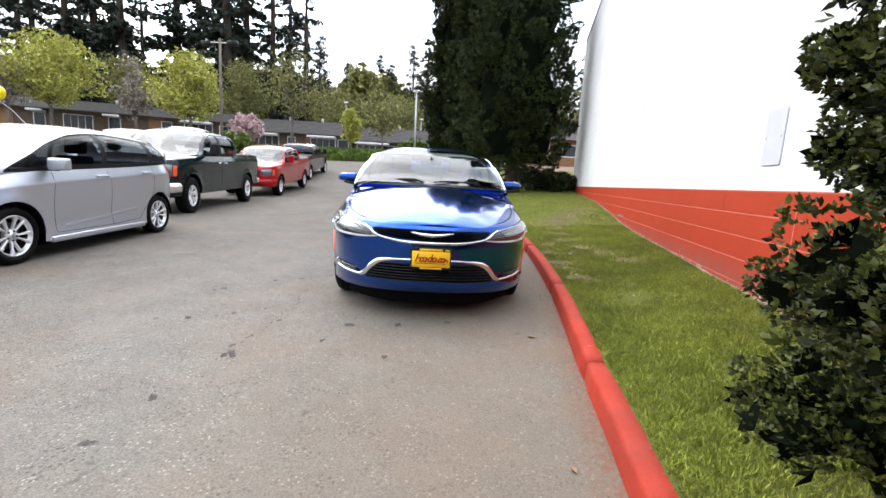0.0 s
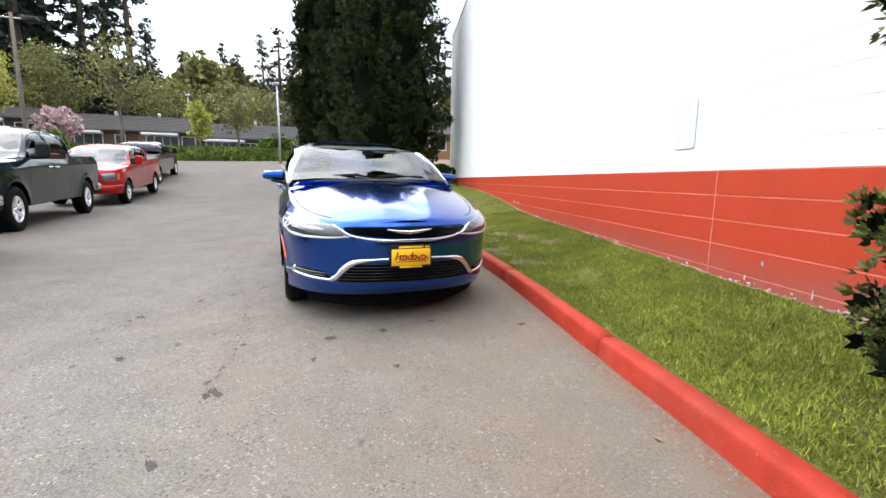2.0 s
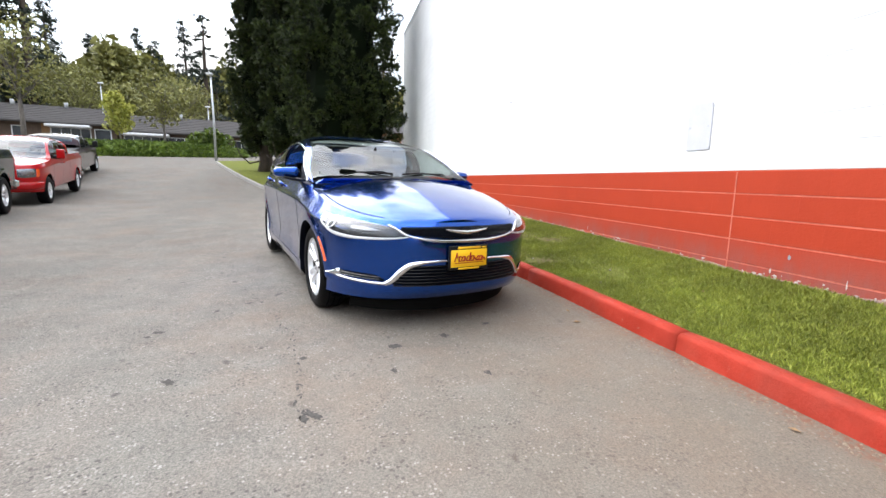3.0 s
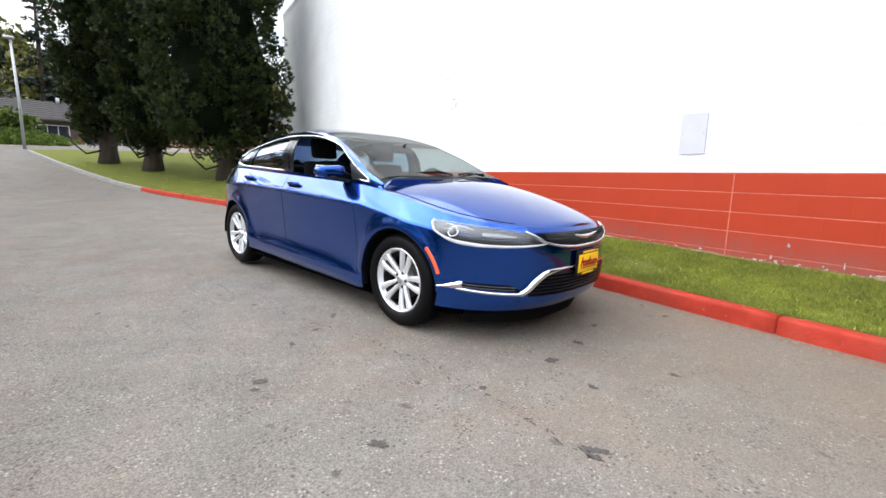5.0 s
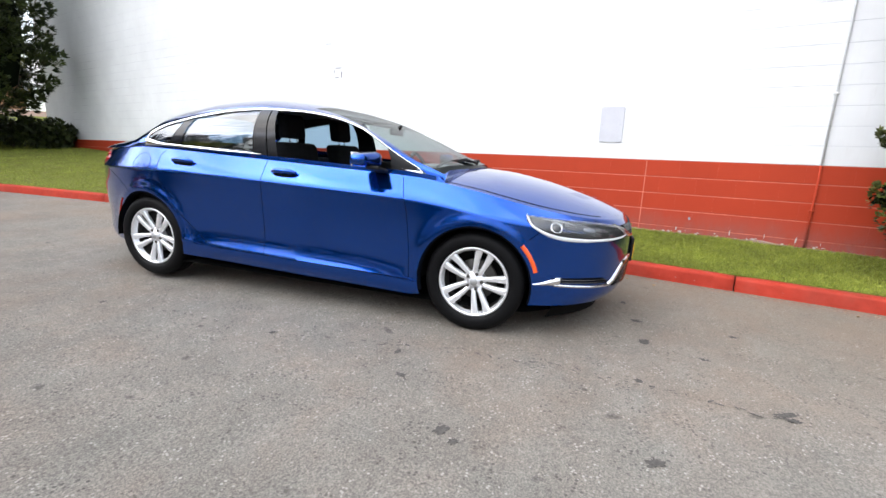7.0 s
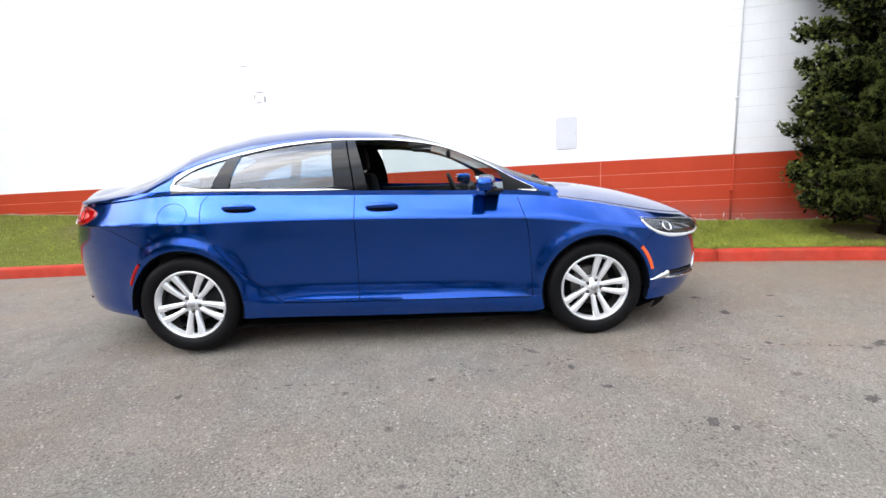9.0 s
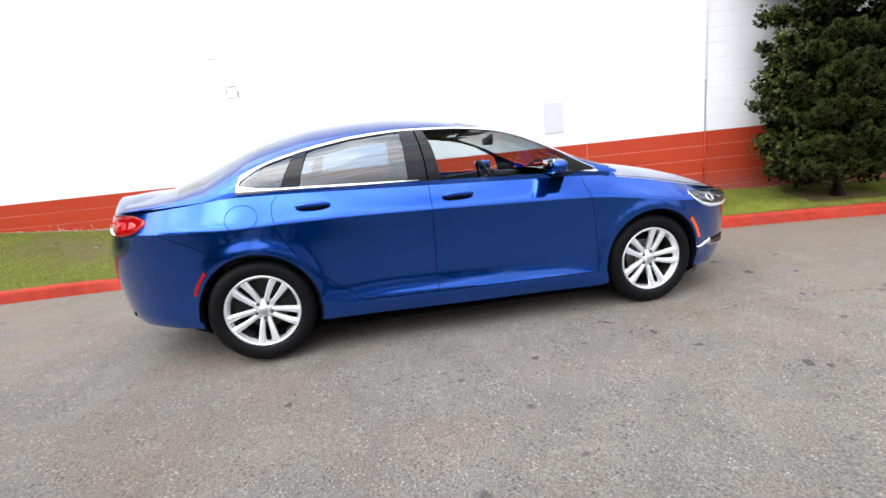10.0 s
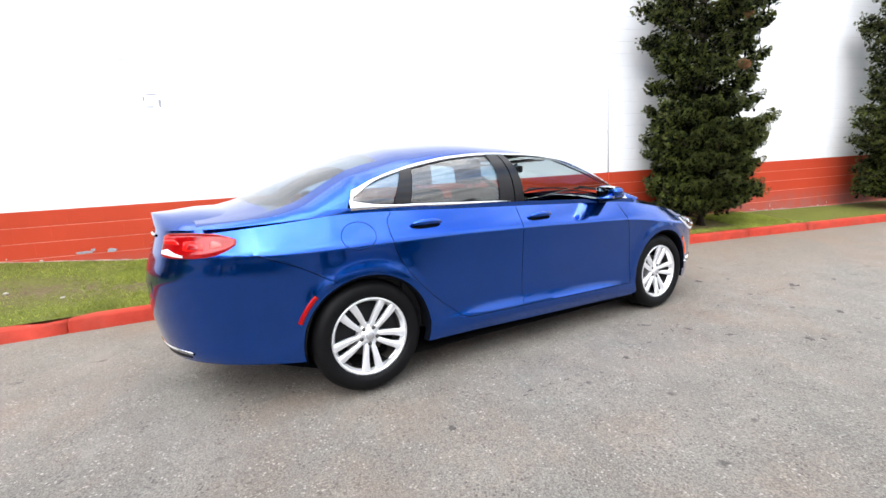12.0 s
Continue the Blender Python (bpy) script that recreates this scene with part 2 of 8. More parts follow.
def lawn_material():
    m, n, l, b = nodes_of("lawn_soil")
    v = world_vec(n)
    green = ramp_node(n, l, noise_node(n, l, 40, 4, 0.7, v), [(0.3, (0.078, 0.094, 0.017)), (0.7, (0.170, 0.188, 0.042))])
    bare = ramp_node(n, l, noise_node(n, l, 3.0, 5, 0.62, v), [(0.52, 0.05), (0.80, 0.55)])
    soil = ramp_node(n, l, noise_node(n, l, 22, 5, 0.7, v), [(0.3, (0.085, 0.062, 0.036)), (0.7, (0.195, 0.148, 0.092))])
    worn = None
    for x, y, r in BALD:
        d = n.new("ShaderNodeVectorMath")
        d.operation = "DISTANCE"
        d.inputs[1].default_value = (x, y, 0.25)
        l.new(v, d.inputs[0])
        mr = n.new("ShaderNodeMapRange")
        mr.inputs["From Min"].default_value, mr.inputs["From Max"].default_value = r * 1.35, r * 0.2
        l.new(d.outputs["Value"], mr.inputs["Value"])
        worn = mr.outputs["Result"] if worn is None else mix_node(n, l, 1.0, worn, mr.outputs["Result"], "ADD")
    bare = mix_node(n, l, 1.0, bare, mix_node(n, l, 1.0, worn, ramp_node(n, l, noise_node(n, l, 7, 4, 0.7, v), [(0.35, 0.2), (0.6, 0.95)]), "MULTIPLY"), "ADD")
    l.new(mix_node(n, l, bare, green, soil), b.inputs["Base Color"])
    b.inputs["Roughness"].default_value = 0.95
    b.inputs["Specular IOR Level"].default_value = 0.05
    bump_node(n, l, b, noise_node(n, l, 60, 4, 0.7, v), 0.9, 0.02)
    return m


def painted_wall(name, c, stain, rough=0.6, splash=None):
    m, n, l, b = nodes_of(name)
    v = world_vec(n)
    rnd = n.new("ShaderNodeObjectInfo").outputs["Random"]
    a = ramp_node(n, l, noise_node(n, l, 1.3, 6, 0.6, v), [(0.3, tuple(x * 0.90 for x in c)), (0.7, c)])
    a = mix_node(n, l, 1.0, a, ramp_node(n, l, rnd, [(0.0, 0.98), (1.0, 1.015)]), "MULTIPLY")
    streak = ramp_node(n, l, noise_node(n, l, 3.0, 5, 0.65, v, (1, 6, 0.7)), [(0.55, 0.0), (0.85, 0.30)])
    a = mix_node(n, l, streak, a, stain)
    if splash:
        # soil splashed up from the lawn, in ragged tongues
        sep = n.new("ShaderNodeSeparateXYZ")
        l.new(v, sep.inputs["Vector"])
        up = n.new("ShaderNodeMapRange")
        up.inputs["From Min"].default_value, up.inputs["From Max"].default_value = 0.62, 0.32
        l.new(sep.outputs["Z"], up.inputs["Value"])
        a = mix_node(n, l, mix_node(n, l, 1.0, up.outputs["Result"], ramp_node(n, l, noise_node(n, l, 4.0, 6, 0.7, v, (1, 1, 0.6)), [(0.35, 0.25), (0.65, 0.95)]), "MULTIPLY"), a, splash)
    l.new(a, b.inputs["Base Color"])
    b.inputs["Roughness"].default_value = rough
    b.inputs["Specular IOR Level"].default_value = 0.15
    nb = bump_node(n, l, b, noise_node(n, l, 55, 4, 0.7, v), 0.35, 0.006)
    bump_node(n, l, b, noise_node(n, l, 9, 4, 0.6, v), 0.15, 0.01, nb)
    return m


def kerb_paint():
    m, n, l, b = nodes_of("red_kerb_paint")
    v = world_vec(n)
    c = ramp_node(n, l, noise_node(n, l, 6, 6, 0.65, v), [(0.3, (0.31, 0.028, 0.014)), (0.7, (0.43, 0.046, 0.026))])
    chip = ramp_node(n, l, noise_node(n, l, 17, 6, 0.7, v), [(0.66, 0.0), (0.72, 0.85)])
    c = mix_node(n, l, chip, c, (0.274, 0.236, 0.205))
    grime = ramp_node(n, l, noise_node(n, l, 2.5, 5, 0.6, v), [(0.45, 0.0), (0.8, 0.45)])
    c = mix_node(n, l, grime, c, (0.152, 0.057, 0.042))
    l.new(c, b.inputs["Base Color"])
    b.inputs["Roughness"].default_value = 0.6
    b.inputs["Specular IOR Level"].default_value = 0.15
    bump_node(n, l, b, noise_node(n, l, 70, 4, 0.7, v), 0.6, 0.008)
    return m


def foliage(name, lo, hi, rough=0.55):
    m, n, l, b = nodes_of(name)
    isl = n.new("ShaderNodeNewGeometry").outputs["Random Per Island"]
    c = ramp_node(n, l, isl, [(0.0, lo), (0.6, tuple((p + q) / 2 for p, q in zip(lo, hi))), (1.0, hi)])
    big = ramp_node(n, l, noise_node(n, l, 1.6, 4, 0.6, world_vec(n)), [(0.3, 0.65), (0.7, 1.25)])
    l.new(mix_node(n, l, 1.0, c, big, "MULTIPLY"), b.inputs["Base Color"])
    b.inputs["Roughness"].default_value = rough
    b.inputs["Specular IOR Level"].default_value = 0.35
    return m


def bark(name, c):
    m, n, l, b = nodes_of(name)
    v = obj_vec(n)
    f = noise_node(n, l, 9, 6, 0.7, v, (1, 1, 0.25))
    l.new(ramp_node(n, l, f, [(0.3, tuple(x * 0.5 for x in c)), (0.7, tuple(x * 1.3 for x in c))]), b.inputs["Base Color"])
    b.inputs["Roughness"].default_value = 0.9
    bump_node(n, l, b, f, 0.8, 0.03)
    return m


M_ASPHALT = asphalt_material()
M_LAWN = lawn_material()
M_WHITE_WALL = painted_wall("white_block_paint", (0.82, 0.83, 0.84), (0.62, 0.62, 0.60))
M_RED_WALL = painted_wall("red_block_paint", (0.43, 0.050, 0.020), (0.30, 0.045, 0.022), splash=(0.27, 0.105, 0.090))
M_MORTAR_WHITE = plain("painted_mortar_white", (0.70, 0.71, 0.73), 0.8, vary=0.30, scale=0.7, bump=0.3)
M_MORTAR_RED = plain("painted_mortar_red", (0.52, 0.155, 0.105), 0.8, vary=0.45, scale=1.2, bump=0.3, spec=0.15)
M_FOOTING = plain("bare_footing_concrete", (0.258, 0.167, 0.137), 0.9, vary=0.6, scale=9, bump=0.6)
M_KERB_RED = kerb_paint()
M_KERB_BARE = plain("bare_kerb_concrete", (0.228, 0.220, 0.205), 0.9, vary=0.25, scale=5, bump=0.5)
M_STEEL = plain("galvanised_steel", (0.45, 0.46, 0.47), 0.45, 0.8, 0.12)
M_BLUE = car_paint("metallic_blue_paint", (0.0001, 0.061, 0.355), 0.95, 0.15, 0.0, 1.42)
M_SILVER_PAINT = car_paint("silver_paint", (0.48, 0.50, 0.55), 0.7, 0.34)
M_GREEN_PAINT = car_paint("dark_green_grey_paint", (0.004, 0.012, 0.015), 0.0, 0.26, 0.01, 1.30, 0.1)
M_RED_PAINT = car_paint("bright_red_paint", (0.36, 0.004, 0.006), 0.0, 0.3, 0.01, 1.34, 0.1)
M_MAROON_PAINT = car_paint("dark_maroon_paint", (0.030, 0.010, 0.014), 0.2, 0.3, 0.01, 1.4, 0.2)
M_WHITE_PAINT = car_paint("white_paint", (0.75, 0.76, 0.77), 0.0, 0.4)
M_CHROME = plain("chrome", (0.78, 0.79, 0.81), 0.08, 1.0, 0.03)
M_ALLOY = plain("painted_alloy", (0.84, 0.85, 0.87), 0.30, 0.65, 0.04)
M_DARK_ALLOY = plain("brake_and_hub_iron", (0.09, 0.085, 0.08), 0.55, 0.7, 0.3)
M_RUBBER = plain("tyre_rubber", (0.0045, 0.0045, 0.005), 0.55, 0, 0.25, 14, bump=0.2, bscale=200, spec=0.10)
M_BLACK = plain("black_plastic", (0.009, 0.009, 0.010), 0.5, 0, 0.2, spec=0.22)
M_PILLAR = plain("black_pillar_film", (0.006, 0.006, 0.008), 0.12, 0, 0.1, spec=0.30)
M_GLOSS_BLACK = plain("gloss_black", (0.008, 0.008, 0.010), 0.08, 0, 0.1, coat=1.0)
M_SEAM = plain("panel_gap_shadow", (0.002, 0.003, 0.006), 0.8, 0, 0.1, spec=0.05)
M_UNDER = plain("underbody_black", (0.005, 0.005, 0.005), 0.9, 0, 0.3, spec=0.05)
M_CLOTH = plain("black_seat_cloth", (0.010, 0.010, 0.011), 0.9, 0, 0.3, 30, bump=0.3, spec=0.1)
M_TRIM_GREY = plain("grey_headliner", (0.30, 0.29, 0.28), 0.9, 0, 0.08)
M_GLASS = glass("clear_car_glass", (0.62, 0.70, 0.70))
M_GLASS_SCREEN = glass("windshield_glass", (0.60, 0.69, 0.665), 0.44, 0.07)
M_GLASS_SIDE = glass("coated_side_glass", (0.32, 0.47, 0.60), 1.0, 0.12)
M_GLASS_TINT = glass("tinted_car_glass", (0.22, 0.25, 0.27), 1.0, 0.12)
M_GLASS_LAMP = glass("lamp_cover_glass", (0.93, 0.94, 0.95), 1.0, 0.04)
M_MIRROR = plain("mirror_silver", (0.85, 0.86, 0.88), 0.02, 1.0, 0.0)
M_LAMP_SILVER = plain("lamp_reflector", (0.22, 0.225, 0.24), 0.22, 0.9, 0.2)
M_LAMP_GREY = plain("lamp_bowl_grey", (0.060, 0.062, 0.068), 0.25, 0.6, 0.25, 14)
M_RED_LENS = plain("red_lamp_lens", (0.25, 0.002, 0.003), 0.12, 0, 0.35, 18, coat=0.3, spec=0.3)
M_RED_GLOW = plain("bright_red_lens", (0.60, 0.010, 0.008), 0.15, 0, 0.3, 40, coat=0.2, spec=0.3)
M_RED_PALE = plain("pale_red_reflex", (0.50, 0.09, 0.08), 0.15, 0, 0.2, 40, coat=0.2, spec=0.3)
M_ORANGE_LENS = plain("orange_marker_lens", (0.85, 0.10, 0.012), 0.2, 0, 0.1, coat=1.0)
M_PLATE = plain("yellow_plate_card", (0.95, 0.56, 0.006), 0.5, 0, 0.05)
M_INK = plain("dark_red_ink", (0.40, 0.010, 0.008), 0.6, 0, 0.1)
M_JUNIPER = foliage("juniper_sprays", (0.008, 0.015, 0.003), (0.138, 0.162, 0.028))
# near-black: the shade inside the crowns put into the foliage colour
M_INNER_SHADE = foliage("inner_foliage_shade", (0.003, 0.005, 0.002), (0.006, 0.010, 0.004), 0.9)
M_INNER_SHADE.node_tree.nodes["Principled BSDF"].inputs["Specular IOR Level"].default_value = 0.05
M_DEAD_SHOOTS = foliage("withered_shoots", (0.22, 0.10, 0.045), (0.42, 0.22, 0.11))
M_CONIFER = foliage("conifer_sprays", (0.007, 0.015, 0.003), (0.055, 0.076, 0.014))
M_FIR = foliage("fir_needles", (0.009, 0.017, 0.011), (0.027, 0.043, 0.026))
M_SPRING = foliage("spring_leaves", (0.30, 0.32, 0.050), (0.60, 0.58, 0.150))
M_OLIVE = foliage("olive_spring_leaves", (0.125, 0.130, 0.035), (0.32, 0.31, 0.095))
M_BLOSSOM = foliage("pink_blossom", (0.50, 0.33, 0.34), (0.72, 0.56, 0.56))
M_IVY = foliage("ivy_leaves", (0.045, 0.080, 0.010), (0.190, 0.260, 0.040))
M_GRASS = foliage("grass_blades", (0.155, 0.190, 0.020), (0.370, 0.400, 0.065), 0.6)
M_BARK = bark("brown_bark", (0.060, 0.044, 0.033))
M_BARK_GREY = bark("grey_bark", (0.16, 0.14, 0.12))
M_ROOF = plain("grey_shingle_roof", (0.052, 0.047, 0.045), 0.9, 0, 0.3, 3, bump=0.5)
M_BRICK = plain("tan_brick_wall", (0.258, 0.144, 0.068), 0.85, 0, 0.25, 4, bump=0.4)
# wall brick darkened: the shade under the roof put into its colour
M_BRICK_SHADED = plain("shaded_brown_brick", (0.115, 0.080, 0.058), 0.85, 0, 0.3, 4, bump=0.4)
M_SCUFF = plain("grey_wall_scuff", (0.27, 0.28, 0.31), 0.8, vary=0.3, scale=20)
M_FLAKE = plain("pale_peeled_paint", (0.46, 0.40, 0.37), 0.9, vary=0.2, scale=30)
M_FASCIA = plain("white_fascia", (0.72, 0.73, 0.74), 0.6, 0, 0.1)
M_WINDOW = plain("dark_window_glass", (0.03, 0.035, 0.045), 0.15, 0, 0.3, 2, coat=0.15, spec=0.3)
M_WOODPOLE = bark("weathered_pole_wood", (0.17, 0.14, 0.11))
M_YELLOW = plain("yellow_balloon_rubber", (0.90, 0.70, 0.01), 0.25, 0, 0.05)

# ---- mesh helpers ----
def mesh_ob(name, verts, faces, material, parent=None, label="", smooth=True):
    me = bpy.data.meshes.new(name)
    me.from_pydata([tuple(map(float, v)) for v in verts], [], faces)
    me.materials.append(material)
    if smooth:
        me.polygons.foreach_set("use_smooth", [True] * len(me.polygons))
    me.update()
    ob = new(name, me)
    if parent:
        ob.parent = parent
    if label:
        ob["label"] = label
    return ob


def part(name, bm, material, parent=None, label="", smooth=True):
    me = bpy.data.meshes.new(name)
    bmesh.ops.recalc_face_normals(bm, faces=bm.faces[:])
    bm.to_mesh(me)
    bm.free()
    me.materials.append(material)
    if smooth:
        me.polygons.foreach_set("use_smooth", [True] * len(me.polygons))
    ob = new(name, me)
    if parent:
        ob.parent = parent
    if label:
        ob["label"] = label
    return ob


def thing(name, label, category, m=None, group="", kind=""):
    e = new(name)
    if m is not None:
        e.matrix_world = m
    return tagged(e, label, category, group, kind)


def grid_faces(n, m, flip=False, keep=None, wrap=False):
    out = []
    for i in range(n - 1):
        for j in range(m if wrap else m - 1):
            if keep is not None and not keep(i, j):
                continue
            k = (j + 1) % m
            f = (i * m + j, i * m + k, (i + 1) * m + k, (i + 1) * m + j)
            out.append(f[::-1] if flip else f)
    return out


def merge(*pieces):
    """Joins (verts, faces) pieces."""
    vs, fs = [], []
    for v, f in pieces:
        o = len(vs)
        vs.extend(tuple(map(float, p)) for p in v)
        fs.extend(tuple(i + o for i in q) for q in f)
    return vs, fs


def mirrored(v, f):
    """The piece and its mirror image in x."""
    a = [tuple(map(float, p)) for p in v]
    return merge((a, f), ([(-p[0], p[1], p[2]) for p in a], [q[::-1] for q in f]))


def box(x0, x1, y0, y1, z0, z1, bevel=0.0, seg=2):
    bm = bmesh.new()
    bmesh.ops.create_cube(bm, size=1)
    for v in bm.verts:
        v.co = Vector(((x0 + x1) / 2 + v.co.x * (x1 - x0), (y0 + y1) / 2 + v.co.y * (y1 - y0), (z0 + z1) / 2 + v.co.z * (z1 - z0)))
    if bevel:
        bmesh.ops.bevel(bm, geom=bm.edges[:], offset=bevel, segments=seg, profile=0.6, affect="EDGES")
    return bm


def tube(points, radius, sides=8, squash=1.0, cap=True):
    """A swept tube; radius is a number or one per point."""
    pts = [Vector(p) for p in points]
    rad = radius if isinstance(radius, (list, tuple)) else [radius] * len(pts)
    vs, fs = [], []
    up = Vector((0.0, 0.0, 1.0))
    for i, p in enumerate(pts):
        d = (pts[min(i + 1, len(pts) - 1)] - pts[max(i - 1, 0)]).normalized()
        a = d.cross(up)
        if a.length < 0.05:
            a = d.cross(Vector((1, 0, 0)))
        a.normalize()
        b = a.cross(d)
        for k in range(sides):
            t = 2 * math.pi * k / sides
            vs.append(p + (a * math.cos(t) + b * math.sin(t) * squash) * rad[i])
    fs = grid_faces(len(pts), sides, wrap=True)
    if cap:
        fs.append(tuple(range(sides))[::-1])
        fs.append(tuple((len(pts) - 1) * sides + k for k in range(sides)))
    return vs, fs


def lathe(profile, sides=32, axis="x"):
    """A turned body from (radius, along) pairs, open ends; axis x."""
    vs = []
    for r, h in profile:
        for k in range(sides):
            t = 2 * math.pi * k / sides
            vs.append((h, r * math.cos(t), r * math.sin(t)))
    return vs, grid_faces(len(profile), sides, wrap=True)


def curve_of(xs, ys):
    """A smooth curve (monotone cubic) through the given places."""
    xs, ys = np.array(xs, float), np.array(ys, float)
    h = np.diff(xs)
    d = np.diff(ys) / h
    m = np.zeros(len(xs))
    m[0], m[-1] = d[0], d[-1]
    for i in range(1, len(xs) - 1):
        if d[i - 1] * d[i] > 0:
            w1, w2 = 2 * h[i] + h[i - 1], h[i] + 2 * h[i - 1]
            m[i] = (w1 + w2) / (w1 / d[i - 1] + w2 / d[i])

    X, Y, Hs, Ms = xs.tolist(), ys.tolist(), h.tolist(), m.tolist()

    def f(x):
        x = min(max(float(x), X[0]), X[-1])
        i = 0
        while i < len(X) - 2 and x > X[i + 1]:
            i += 1
        t = (x - X[i]) / Hs[i]
        return (Y[i] * (1 + 2 * t) * (1 - t) ** 2 + Hs[i] * Ms[i] * t * (1 - t) ** 2
                + Y[i + 1] * t * t * (3 - 2 * t) + Hs[i] * Ms[i + 1] * t * t * (t - 1))
    return f

# ---- ground, kerb, wall ----
road_profile = curve_of([-60, -30, 4.255, 9, 14, 17, 19.5, 24, 30, 36, 44, 60, 130, 400],
                        [-1.0, -0.45, 0.0, 0.085, 0.21, 0.32, 0.50, 1.02, 1.80, 2.45, 2.9, 3.2, 5.0, 9.0])
kerb_x = curve_of([-60, -15, -3, 1, 2, 2.7, 4, 5, 7, 9, 11, 13, 15, 17, 19, 22, 26, 29, 31],
                  [1.2, 0.95, 0.88, 0.83, 0.79, 0.74, 0.67, 0.59, 0.35, 0.0, -0.46, -1.05, -1.75, -2.55, -3.45, -4.75, -6.35, -7.5, -8.2])
wall_foot = curve_of([-30, -4, 2, 6, 9, 11, 14, 18, 23, 40], [-0.1, 0.15, 0.29, 0.35, 0.42, 0.57, 0.75, 0.85, 1.15, 2.6])
WALL_X, WALL_END, WALL_TOP, RED_TOP = 2.20, 22.5, 7.75, 1.18


def road_z(x, y):
    return road_profile(y) + (0.028 if x > -1.37 else 0.012) * (max(min(x, 4.0), -14.0) + 1.37)


def lawn_z(x, y):
    """The verge rises from the kerb's top to the foot of the wall."""
    k = float(kerb_x(y))
    a = road_z(k, y) + 0.125
    if y > 20:
        return a + 0.05 * min(1.0, max(0.0, (x - k) / 3)) + 0.015 * max(0.0, x - k)
    t = min(1.0, max(0.0, (x - k - 0.12) / (WALL_X - k - 0.12)))
    return a + (max(float(wall_foot(y)), a) - a) * (t ** 1.2) + 0.012 * noise.noise((x * 1.3, y * 1.3, 0))


def spaced(stops):
    """Positions with a step that changes from stretch to stretch: (start, step) pairs, ended by (end, 0)."""
    out = []
    for (a, s), (b, _) in zip(stops, stops[1:]):
        out.extend(np.arange(a, b - 1e-6, s))
    return np.array(out + [stops[-1][0]])


def build_ground():
    xs = spaced([(-900, 150), (-150, 20), (-30, 2.5), (-10, 0.5), (6, 6), (30, 30), (150, 150), (900, 0)])
    ys = spaced([(-600, 90), (-60, 10), (-10, 0.8), (36, 4), (60, 20), (200, 100), (1500, 0)])
    vs = [(x, y, road_z(x, y)) for y in ys for x in xs]
    ob = mesh_ob("road", vs, grid_faces(len(ys), len(xs)), M_ASPHALT)
    tagged(ob, "worn grey asphalt driveway with pale aggregate and dark oil spots", "road", kind="structure")


def build_lawn():
    ys = np.arange(-16, 31.01, 0.35)
    m = 26
    vs = []
    for y in ys:
        k = float(kerb_x(y)) + 0.105
        end = WALL_X + 0.02 if y < WALL_END else 9.0
        for j in range(m):
            x = k + (end - k) * j / (m - 1)
            vs.append((x, y, lawn_z(x, y)))
    ob = mesh_ob("lawn", vs, grid_faces(len(ys), m), M_LAWN)
    tagged(ob, "patchy green grass verge with bare brown soil beside the wall", "lawn", kind="structure")


def build_kerb():
    """Cast kerb lengths with gaps between them, painted red up to the end of the wall's trees."""
    red = thing("kerb", "low concrete kerb painted red, chipped and scuffed", "kerb", kind="structure")
    bare = thing("kerb", "low bare grey concrete kerb bending to the street", "kerb", kind="structure")
    joints = [-14.9, -12.6, -10.3, -8.0, -5.7, -3.3, -0.95, 0.4, 2.73, 4.6, 7.0, 9.35, 11.6, 13.9, 16.3, 18.7, 20.9, 23.2, 25.5, 27.8, 30.6]
    section = [(0.0, -0.06), (0.008, 0.10), (0.014, 0.118), (0.030, 0.129), (0.105, 0.132), (0.122, 0.122), (0.128, -0.06)]
    for a, b in zip(joints, joints[1:]):
        ys = np.linspace(a + 0.006, b - 0.006, 14)
        vs = []
        lift = random.uniform(-0.006, 0.006)
        for i, y in enumerate(ys):
            k = float(kerb_x(y))
            z = road_z(k, y) + lift
            e = 0.006 if i in (0, len(ys) - 1) else 0.0
            for x, h in section:
                w = 0.004 * noise.noise((y * 3, x * 9, 3))
                if 9.3 < y < 9.75 and h > 0.1:
                    w -= 0.028 * math.sin((y - 9.3) / 0.45 * math.pi)
                vs.append((k + x + (e if x < 0.05 else 0), y, z + h + w - (e if h > 0.1 else 0)))
        n = len(section)
        fs = grid_faces(len(ys), n, flip=True) + [tuple(range(n)), tuple((len(ys) - 1) * n + i for i in range(n))[::-1]]
        mesh_ob("kerb_stone", vs, fs, M_KERB_RED if b < 18.9 else M_KERB_BARE, red if b < 18.9 else bare)


def block_piece(y0, y1, z0, z1, depth=0.012, ch=0.007, side=0.0012):
    """One block's face, proud of the joint, with a chamfered rim; front towards -x, at the origin's plane."""
    out = []
    for d, c, k in ((0.0, 0.0, 0.0), (-depth, ch, side)):
        out += [(d, y0 + k, z0 + c), (d, y1 - k, z0 + c), (d, y1 - k, z1 - c), (d, y0 + k, z1 - c)]
    f = [(4, 7, 6, 5)] + [(i, 4 + i, 4 + (i + 1) % 4, (i + 1) % 4) for i in range(4)]
    return out, f


